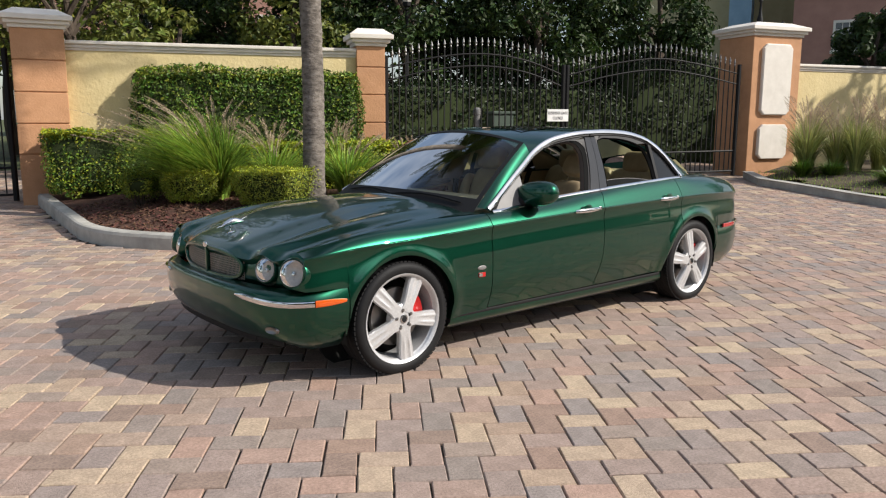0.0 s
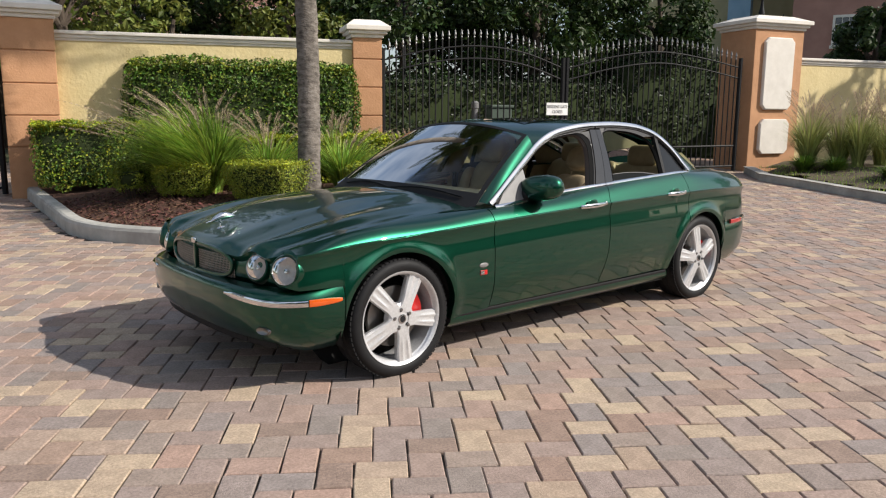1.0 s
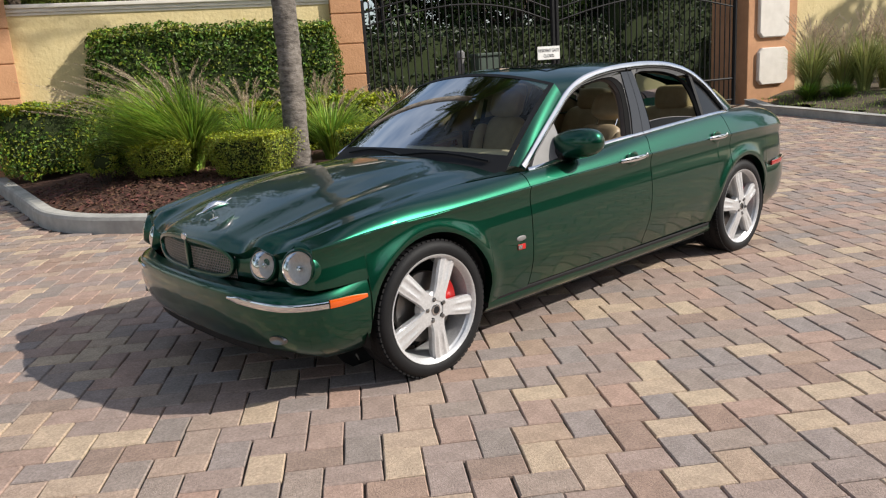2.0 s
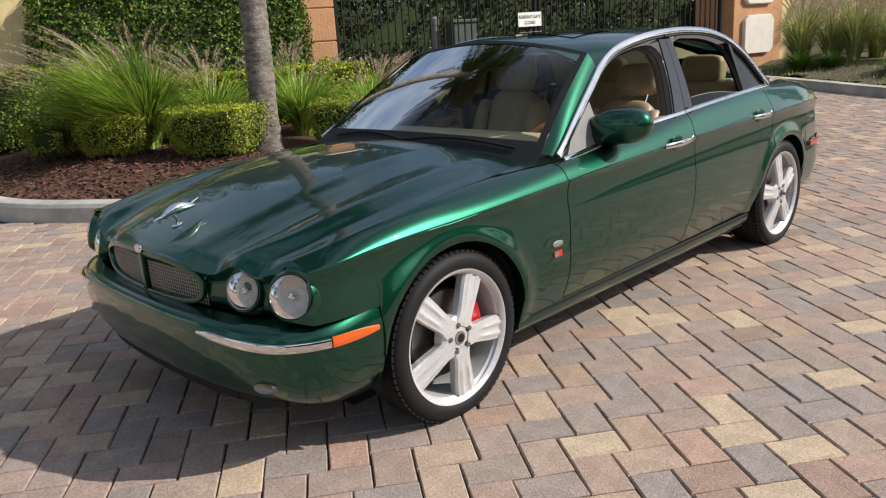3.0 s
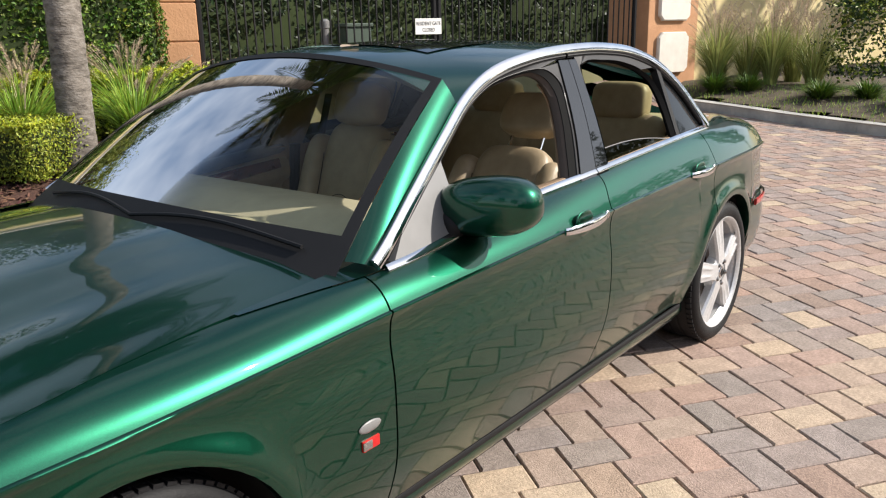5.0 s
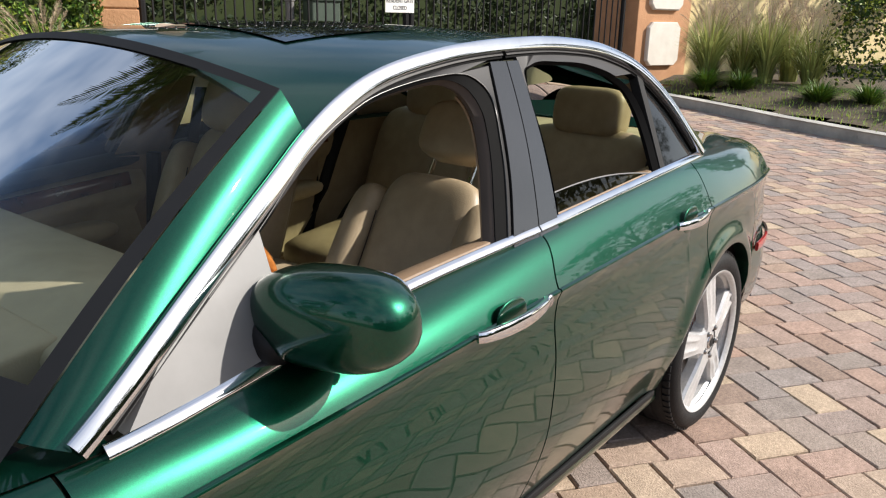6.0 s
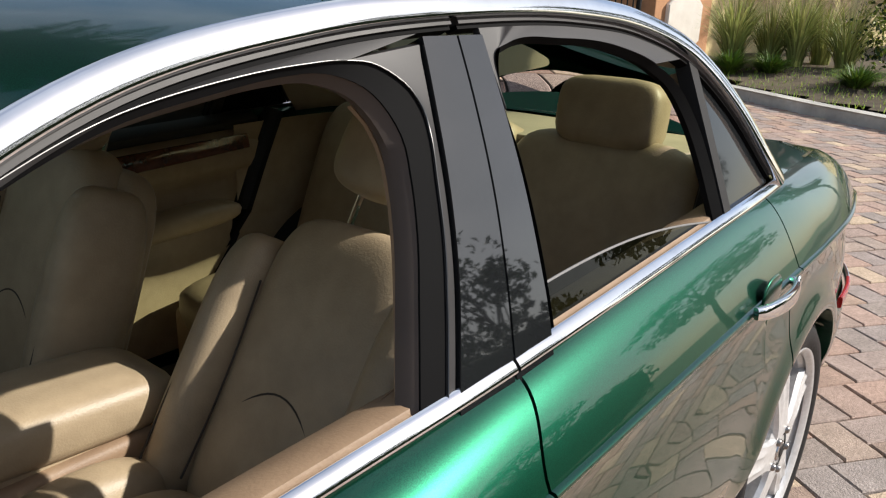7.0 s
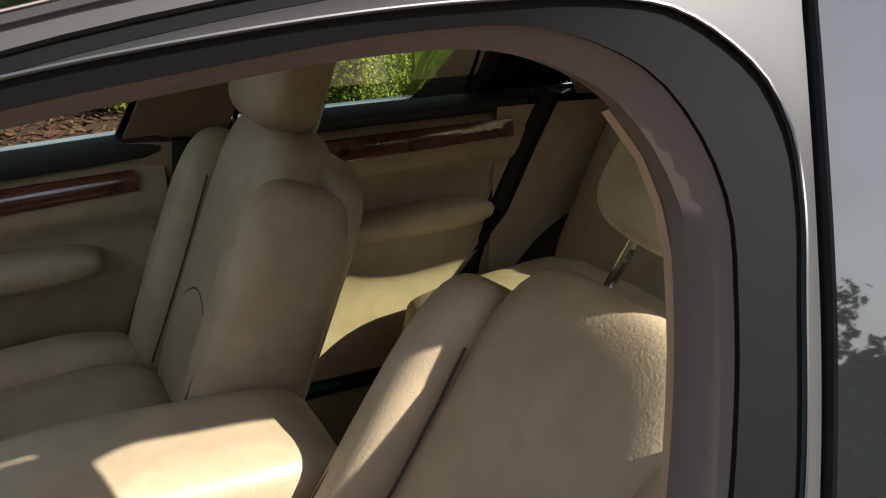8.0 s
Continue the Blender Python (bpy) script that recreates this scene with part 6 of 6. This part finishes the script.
# island planting
hedge(1.56, 8.22, 4.92, 6.62, 0.62, 0.30, 2.30, 0.058, 27000, [(LEAF_HEDGE, 0.80, False), (LEAF_BOX, 0.08, False), (LEAF_BOX, 0.12, True)], "tall dark green clipped hedge along the garden wall", 1, rough=0.06)
hedge(0.12, 8.02, 1.95, 6.98, 0.85, 0.35, 1.32, 0.048, 19000, [(LEAF_HEDGE, 0.40, False), (LEAF_BOX, 0.20, False), (LEAF_LIME, 0.40, True)], "waist-high green hedge with yellow-green top growth", 2, rough=0.08, foot=0.9)
hedge(2.00, 6.75, 5.05, 5.45, 0.80, 0.35, 1.12, 0.050, 18000, [(LEAF_BOX, 0.25, False), (LEAF_LIME, 0.40, False), (LEAF_LIME, 0.35, True)], "low yellow-green hedge behind the ornamental grasses", 3, rough=0.07)
# box shrubs: lime leaves on top colour in the sunlight that falls there
hedge(1.60, 4.92, 2.07, 4.06, 0.85, 0.36, 0.87, 0.026, 17000, [(LEAF_BOX, 0.70, False), (LEAF_LIME, 0.30, True)], "clipped box-shaped green shrub beside the palm", 4, "shrub", rough=0.04, shell=0.08, foot=0.74, stems=7, e=6.0)
hedge(0.98, 5.62, 1.68, 5.20, 0.75, 0.38, 0.81, 0.026, 15000, [(LEAF_BOX, 0.70, False), (LEAF_LIME, 0.30, True)], "clipped rounded green shrub on the mulch", 5, "shrub", rough=0.06, boxy=0.55, shell=0.08, foot=0.62, stems=8, e=4.5)
hedge(0.62, 6.12, 1.05, 5.85, 0.60, 0.42, 0.76, 0.034, 3600, [(LEAF_BOX, 0.8, False), (LEAF_HEDGE, 0.2, False)], "loose thin green shrub with bare lower stems", 6, "shrub", rough=0.09, boxy=0.7, shell=0.2, foot=0.6, stems=9, e=3.5)
hedge(2.85, 4.10, 3.45, 3.35, 0.70, 0.34, 0.84, 0.026, 12000, [(LEAF_HEDGE, 0.3, False), (LEAF_BOX, 0.5, False), (LEAF_LIME, 0.2, True)], "clipped box-shaped green shrub behind the palm", 7, "shrub", rough=0.04, shell=0.08, foot=0.78, stems=5, e=6.0)
for x, y, tall, wide, n, pl, lt, sd in ((1.92, 5.95, 1.40, 1.12, 1900, 34, (-0.42, -0.10), 21), (1.70, 6.15, 1.20, 1.0, 260, 34, (-0.62, -0.18), 29), (2.75, 5.75, 0.95, 0.75, 650, 12, (0.05, -0.1), 22), (3.55, 5.05, 1.0, 0.75, 700, 10, (0.1, -0.1), 23),
                                        (4.55, 4.95, 0.95, 0.7, 550, 22, (0.1, -0.05), 24), (5.35, 5.75, 0.9, 0.6, 400, 26, (0.15, 0), 26), (2.5, 6.85, 1.15, 0.75, 380, 26, (-0.15, 0), 27), (4.0, 6.0, 1.1, 0.7, 360, 34, (-0.2, 0), 28), (3.2, 6.7, 1.05, 0.7, 260, 40, (-0.3, 0), 30)):
    grass_clump(x, y, bz(x, y) - 0.03, n, tall, wide, pl, "tall arching fountain grass with tan plumes", sd, lt)
palm(2.62, 4.45, bz(2.62, 4.45) - 0.08, 6.2, 0.140, "palm tree with a grey ringed trunk rising from the bed", 31, 44, 2.5, (0.25, 1.25))

# planting before the far wall
for x, y, tall, wide, n, pl, sd in ((13.15, 2.85, 1.45, 0.75, 700, 40, 41), (13.6, 2.45, 1.3, 0.8, 500, 34, 44), (13.55, 2.05, 1.5, 0.6, 700, 26, 42), (13.9, 1.45, 1.3, 0.75, 500, 40, 43), (14.3, 1.9, 1.5, 0.8, 400, 40, 45)):
    grass_clump(x, y, rise(x, y) + 0.2, int(n * 0.55), tall, wide, int(pl * 1.3), "tall upright grass with pale plumes before the wall", sd, mat=BLADE_PALE)
for x, y, sd in ((12.55, 2.65, 51), (12.75, 2.15, 52), (12.2, 0.9, 53), (12.35, 0.3, 54), (11.8, -0.35, 55), (12.6, -0.7, 56)):
    grass_clump(x, y, rise(x, y) + 0.15, 420, 0.46, 0.45, 0, "low clump of dark green strap leaves", sd, mat=LEAF_HEDGE, category="ground cover", blade_w=0.014)
hedge(13.4, 1.1, 14.0, -0.2, 0.6, 0.55, 1.9, 0.07, 2600, [(LEAF_TREE, 0.6, False), (LEAF_BOX, 0.4, False)], "thin grey-green shrub against the wall", 57, "shrub", rough=0.2, core=False, shell=0.5)
# a drift of grass and mulch on the strip
def turf():
    rng = np.random.default_rng(77)
    v, f = [], []
    while len(f) < 2500:
        x, y = rng.uniform(10.4, 13.5), rng.uniform(-2.5, 3.8)
        if not in_loop(x, y, right_y):
            continue
        z = bed_z(x, y, right_y)
        a = rng.uniform(0, 6.28)
        h = rng.uniform(0.03, 0.08)
        k = len(v)
        v += [(x - 0.006 * math.cos(a), y - 0.006 * math.sin(a), z - 0.01), (x + 0.006 * math.cos(a), y + 0.006 * math.sin(a), z - 0.01), (x + rng.normal(0, 0.02), y + rng.normal(0, 0.02), z + h)]
        f.append((k, k + 1, k + 2))
    return v, f


tagged(part("turf", turf(), BLADE, None, smooth=False), "short rough grass on the strip beside the drive", "grass", kind="stuff")

# trees behind the walls and the gate, and across the drive behind the viewer
for i, (x, y, tall, crown, mt) in enumerate((
        (-6.5, 16.5, 8.0, 3.2, LEAF_TREE), (-3.0, 18.5, 7.5, 3.0, LEAF_PINE), (0.2, 17.0, 7.5, 2.2, LEAF_PINE), (2.2, 19.5, 8.0, 3.0, LEAF_PINE), (4.4, 16.5, 6.0, 1.9, LEAF_PINE), (-1.6, 14.2, 6.2, 1.9, LEAF_PINE), (2.4, 14.2, 5.4, 1.7, LEAF_PINE), (3.6, 11.2, 3.5, 1.1, LEAF_PINE), (6.9, 12.4, 5.0, 1.5, LEAF_PINE), (5.8, 19.5, 8.5, 3.2, LEAF_TREE),
        (6.6, 14.6, 6.6, 1.9, LEAF_TREE), (8.8, 16.0, 7.8, 3.0, LEAF_TREE), (9.4, 11.2, 6.8, 2.2, LEAF_TREE), (11.3, 12.6, 7.2, 2.6, LEAF_TREE), (12.4, 9.6, 6.5, 2.0, LEAF_TREE), (14.2, 11.4, 7.0, 2.5, LEAF_TREE), (15.6, 8.2, 5.8, 1.8, LEAF_TREE),
        (17.4, 12.2, 8.0, 2.2, LEAF_TREE), (18.8, 3.9, 3.9, 1.2, LEAF_TREE), (20.5, 2.2, 4.2, 1.3, LEAF_TREE), (-10.5, 14.0, 8.0, 2.6, LEAF_TREE), (-14.0, 9.0, 8.0, 2.8, LEAF_TREE))):
    tree(x, y, tall, crown, mt, "dense dark broad-leaved tree beyond the garden wall" if mt == LEAF_TREE else "lighter yellow-green tree beyond the garden wall", 100 + i, low=0.12 if 8 < y < 14 else 0.25, count=5200 if mt == LEAF_PINE else 10500)
# the last tree is unseen, added to throw shade on the right-hand wall
for i, (x, y, tall, crown) in enumerate(((-16, -20, 8, 3.0), (-9, -24, 9, 3.2), (-2, -23, 7, 2.8), (5, -25, 9, 3.2), (13, -24, 8, 3.0), (20, -20, 8, 3.0), (24, -12, 8, 3.0), (-19, -8, 8, 3.0), (-20, 1, 8, 3.0), (21.5, -3.0, 8.5, 2.0))):
    tree(x, y, tall, crown, LEAF_TREE, "broad-leaved tree across the drive", 140 + i, count=2600, size=0.30)
palm(-8.5, 3.5, rise(-8.5, 3.5), 6.5, 0.15, "tall palm beside the drive", 34, 24, 2.3)
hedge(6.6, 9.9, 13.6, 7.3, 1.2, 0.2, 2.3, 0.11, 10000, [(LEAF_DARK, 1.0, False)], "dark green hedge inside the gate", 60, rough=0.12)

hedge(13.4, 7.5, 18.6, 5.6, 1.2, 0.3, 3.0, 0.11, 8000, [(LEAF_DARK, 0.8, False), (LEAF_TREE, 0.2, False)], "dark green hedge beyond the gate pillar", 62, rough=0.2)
hedge(-24, -15.5, 24, -17.5, 2.2, 0.0, 3.4, 0.30, 9000, [(LEAF_TREE, 1.0, False)], "long dark hedge across the drive", 61, rough=0.45)

# a fallen leaf on the roof
fallen = part("fallen_leaf", grid(lambda u, w: (1.335 + 0.075 * u, -0.145 + 0.034 * (2 * w - 1) * math.sin(math.pi * min(0.97, u + 0.04)) ** 0.8, roof((1.335 + 0.075 * u - 1.225) / 1.615, 0.5)[2] + 0.003 + 0.006 * abs(2 * w - 1) * math.sin(math.pi * u)), 8, 4), STRAW, None)
tagged(fallen, "dry yellow leaf lying on the car roof", "leaf")

# ---- buildings and street furniture beyond the gate ----
YELLOW = material("yellow_render", [(0.3, (0.42, 0.36, 0.20)), (0.7, (0.48, 0.42, 0.25))], scale=2, rough=0.9, bump=0.2, bump_scale=20, stain=0.1)
ROSE = material("rose_render", [(0.3, (0.36, 0.19, 0.15)), (0.7, (0.42, 0.23, 0.18))], scale=2, rough=0.9, bump=0.2, bump_scale=20, stain=0.1)
BLUE = material("pale_blue_render", [(0.3, (0.20, 0.33, 0.44)), (0.7, (0.25, 0.38, 0.50))], scale=2, rough=0.85, stain=0.1)
ROOF = material("grey_roof_tiles", [(0.3, (0.10, 0.09, 0.085)), (0.7, (0.16, 0.15, 0.14))], scale=10, rough=0.9)
DARKPANE = plain("dark_window_pane", (0.03, 0.04, 0.05), rough=0.08, coat=0.5)
GREENBOX = plain("dark_green_cabinet", (0.05, 0.075, 0.055), rough=0.6)
SIGNWHITE = plain("white_sign", (0.75, 0.75, 0.73), rough=0.5)
INK = plain("dark_lettering", (0.03, 0.03, 0.035), rough=0.6)


def sash(parent, y, z, w, h, x=0.0):
    """A white sash window with glazing bars, set into a wall that faces -x."""
    fr = part("window", join(gbox(x - 0.06, x + 0.06, y - w / 2 - 0.09, y - w / 2, z, z + h), gbox(x - 0.06, x + 0.06, y + w / 2, y + w / 2 + 0.09, z, z + h),
                             gbox(x - 0.06, x + 0.06, y - w / 2 - 0.09, y + w / 2 + 0.09, z + h, z + h + 0.1), gbox(x - 0.10, x + 0.06, y - w / 2 - 0.14, y + w / 2 + 0.14, z - 0.12, z)), WHITE, parent, "white sash window", smooth=False)
    part("pane", gbox(x - 0.012, x + 0.0, y - w / 2, y + w / 2, z, z + h), DARKPANE, fr, smooth=False)
    bars_ = [gbox(x - 0.035, x - 0.015, y - w / 2, y + w / 2, z + h / 2 - 0.03, z + h / 2 + 0.03)]
    for k in (1, 2, 3):
        bars_.append(gbox(x - 0.03, x - 0.015, y - w / 2 + w * k / 4 - 0.012, y - w / 2 + w * k / 4 + 0.012, z, z + h))
    for k in (1, 3):
        bars_.append(gbox(x - 0.03, x - 0.015, y - w / 2, y + w / 2, z + h * k / 4 - 0.012, z + h * k / 4 + 0.012))
    part("glazing_bars", join(*bars_), WHITE, fr, smooth=False)


def building(name, label, x, y, ang, width, deep, high, mat, wins, bands=()):
    th = thing(name, label, "building", m=pose(x, y, 0.3, 0, 0, ang))
    part("wall", gbox(0.02, deep, -width / 2, width / 2, -0.5, high), mat, th, smooth=False)
    part("roof", geo_of(_roof(deep, width, high)), ROOF, th, smooth=False)
    for z in bands:
        part("cornice", gbox(-0.10, 0.02, -width / 2 - 0.05, width / 2 + 0.05, z, z + 0.16, bevel=0.02), WHITE, th, "white moulded cornice", smooth=False)
    for wy, wz, ww, wh in wins:
        sash(th, wy, wz, ww, wh)
    return th


def _roof(deep, width, high):
    bm = bmesh.new()
    o = 0.5
    a = [bm.verts.new(p) for p in ((-o, -width / 2 - o, high), (deep + o, -width / 2 - o, high), (deep + o, width / 2 + o, high), (-o, width / 2 + o, high), (deep / 2, -width / 2 + 2, high + 2.2), (deep / 2, width / 2 - 2, high + 2.2))]
    for q in ((0, 1, 4), (1, 2, 5, 4), (2, 3, 5), (3, 0, 4, 5), (3, 2, 1, 0)):
        bm.faces.new([a[k] for k in q])
    return bm


ROSE_WINS = [(y, z, 0.95, 1.05) for z in (1.4, 3.95, 6.9) for y in (-1.6, 2.85)]
building("apartment_building", "rose-coloured apartment building with white sash windows", 30.4, 6.4, 18, 9.8, 8.0, 10.0, ROSE, ROSE_WINS, (6.15, 9.8))
building("apartment_building", "pale blue bay of the apartment building", 29.3, 13.6, 26, 0.9, 3.0, 10.0, BLUE, [])
building("apartment_building", "pale yellow apartment building beyond the gate", 30.8, 15.3, 30, 7.0, 8.0, 10.5, YELLOW, [(2.4, 7.4, 1.0, 1.2)], (9.9,))
building("apartment_building", "rose and yellow apartment building seen through the trees", 12.5, 30.0, 60, 16, 8.0, 9.0, ROSE, [(y, z, 1.2, 1.4) for z in (1.6, 4.4, 7.0) for y in (-6, -3, 0, 3, 6)], (8.6,))


def lantern(x, y, z0, z1, label, pole=0.045):
    th = thing("street_lamp", label, "lamp", m=pose(x, y, z0))
    h = z1 - z0
    part("pole", join(lathe([(pole * 2.2, 0), (pole * 2.2, 0.12), (pole * 1.4, 0.2), (pole, 0.3), (pole * 0.8, h - 0.45), (pole * 1.5, h - 0.42), (pole, h - 0.38)], 14, "z")), IRON, th)
    lan = part("lantern", lathe([(0.04, h - 0.38), (0.09, h - 0.34), (0.135, h - 0.06), (0.15, h - 0.05), (0.06, h + 0.06), (0.02, h + 0.08), (0.0005, h + 0.14)], 6, "z"), IRON, th, "black lantern head", smooth=False)
    part("lantern_glass", lathe([(0.092, h - 0.32), (0.137, h - 0.07)], 6, "z"), LAMP, lan, smooth=False)
    return th


lantern(8.35, 9.85, rise(8.35, 9.85), 4.35, "tall black lamp post with a lantern inside the gate")
lantern(20.2, 7.1, 0.3, 4.3, "black lamp post with a lantern beyond the wall")
lantern(14.0, 4.5, 3.58, 4.5, "black lantern on top of the large gate pillar", 0.03)
cab = thing("utility_cabinet", "dark green utility cabinet inside the gate", "cabinet", m=pose(9.35, 7.85, rise(9.35, 7.85), 0, 0, -20))
part("cabinet_body", gbox(-0.24, 0.24, -0.2, 0.2, -0.05, 1.30, bevel=0.02), GREENBOX, cab, smooth=False)
part("cabinet_lid", gbox(-0.27, 0.27, -0.23, 0.23, 1.30, 1.36, bevel=0.015), GREENBOX, cab, smooth=False)
bol = thing("bollard", "grey service post inside the gate", "post", m=pose(8.95, 8.15, rise(8.95, 8.15)))
part("post_body", lathe([(0.07, -0.05), (0.07, 1.28), (0.085, 1.29), (0.085, 1.40), (0.05, 1.44), (0.0005, 1.445)], 16, "z"), SAIL, bol)

# sign on the gate
sign = thing("gate_sign", "small white sign with dark capitals wired to the gate", "sign", m=pose(8.98, 5.86, 0, 0, 0, -18.6))
part("sign_board", gbox(-0.235, 0.235, -0.012, 0.0, 1.47, 1.705, bevel=0.004), SIGNWHITE, sign, smooth=False)
for txt, z in (("RESIDENT GATE", 1.605), ("CLOSED", 1.51)):
    cu = bpy.data.curves.new("lettering", "FONT")
    cu.body = txt
    cu.size = 0.078
    cu.align_x = "CENTER"
    cu.extrude = 0.001
    tmp = new("lettering", cu)
    me_t = bpy.data.meshes.new_from_object(tmp)
    bpy.data.objects.remove(tmp)
    me_t.materials.append(INK)
    part("lettering", me_t, INK, sign, "dark capital letters", m=pose(0, -0.0145, z, 90, 0, 0) @ Matrix.Diagonal((0.78, 1, 1, 1)))
plate = part("post_plate", gbox(-0.045, 0.045, -0.39, -0.372, 0.55, 0.75, bevel=0.004), IRON, big, smooth=False)


# ---- herringbone paving, 229 x 153 mm stones, laid askew to the car ----
PU = Vector((math.cos(radians(-35.7)), math.sin(radians(-35.7))))
PV = Vector((math.cos(radians(-125.7)), math.sin(radians(-125.7))))
PL, PW = 0.2286, 0.1524
P0 = Vector((-0.612, -1.735)) - PV * PW
bed_edges = (inside_y, right_y)


def stone(hl, hw, rnd, seam=0.0034):
    """Top and sides of one tumbled stone round its middle: 8 + 8 corners, slightly uneven."""
    a, b = hl - seam, hw - seam
    c = 0.0048
    j = lambda s: rnd.uniform(-s, s)
    low, mid, top = [], [], []
    for sx, sy in ((-1, -1), (1, -1), (1, 1), (-1, 1)):
        x, y = sx * a + j(0.0028), sy * b + j(0.0028)
        low.append((x, y, -0.022))
        mid.append((x, y, -0.0050 + j(0.0010)))
        top.append((x - sx * (c + j(0.0012)), y - sy * (c + j(0.0012)), j(0.0012)))
    f = [(8, 9, 10, 11)]
    for k in range(4):
        n = (k + 1) % 4
        f += [(k, n, 4 + n, 4 + k), (4 + k, 4 + n, 8 + n, 8 + k)]
    return low + mid + top, f


def all_stones():
    for i in range(-170, 171):
        for j in range(-60, 61):
            o = Vector((PW * i - PL * j, PW * i + PL * j))
            for flat in (True, False):
                c = o + (Vector((PL / 2, PW / 2)) if flat else Vector((PW / 2, PW + PL / 2)))
                p = P0 + PU * c.x + PV * c.y
                if -13 < p.x < 15.5 and -12 < p.y < 15.0:
                    yield p, flat


paving = thing("paving", "herringbone paving of tumbled tan, rose and grey concrete stones", "paving", kind="structure")
rnd = random.Random(11)
SHAPES = [mesh_of("paver", *stone(PL / 2, PW / 2, rnd), PAVER_ONE, False) for _ in range(24)]
near, far = [], []
for p, flat in all_stones():
    if in_loop(p.x, p.y, inside_y) or (p.x > 9.9 and in_loop(p.x, p.y, right_y)):
        continue
    if -0.95 < p.x < 2.75 and -3.05 < p.y < -0.80 and p.y < -0.62 - 0.10 * p.x:
        near.append((p, flat))
    else:
        far.append((p, flat))
near.sort(key=lambda q: (q[0].x - 0.7) ** 2 + (q[0].y + 1.7) ** 2)
far += near[300:]
ANG = math.radians(-35.7)
for p, flat in near[:300]:
    m = pose(p.x, p.y, rise(p.x, p.y) + rnd.uniform(-0.0015, 0.0015), rnd.uniform(-0.5, 0.5), rnd.uniform(-0.5, 0.5), -35.7 + (0 if flat else 90) + rnd.choice((0, 180)))
    part("paver", rnd.choice(SHAPES), PAVER_ONE, paving, m=m)
variants = [np.array(stone(PL / 2, PW / 2, rnd)[0]) for _ in range(40)]
faces0 = np.array([q for q in stone(PL / 2, PW / 2, rnd)[1]])
V = np.empty((len(far), 12, 3))
for k, (p, flat) in enumerate(far):
    s = variants[rnd.randrange(40)]
    a = ANG + (0 if flat else math.pi / 2)
    ca, sa = math.cos(a), math.sin(a)
    V[k, :, 0] = p.x + s[:, 0] * ca - s[:, 1] * sa
    V[k, :, 1] = p.y + s[:, 0] * sa + s[:, 1] * ca
    V[k, :, 2] = s[:, 2] + rise(p.x, p.y) + rnd.uniform(-0.0015, 0.0015)
F = (faces0[None, :, :] + 12 * np.arange(len(far))[:, None, None]).reshape(-1, 4)
me = bpy.data.meshes.new("pavers")
me.from_pydata(V.reshape(-1, 3).tolist(), [], F.tolist())
me.materials.append(PAVER_MANY)
me.update()
tagged(part("pavers", me, PAVER_MANY, paving), "herringbone paving stones", kind="stuff")
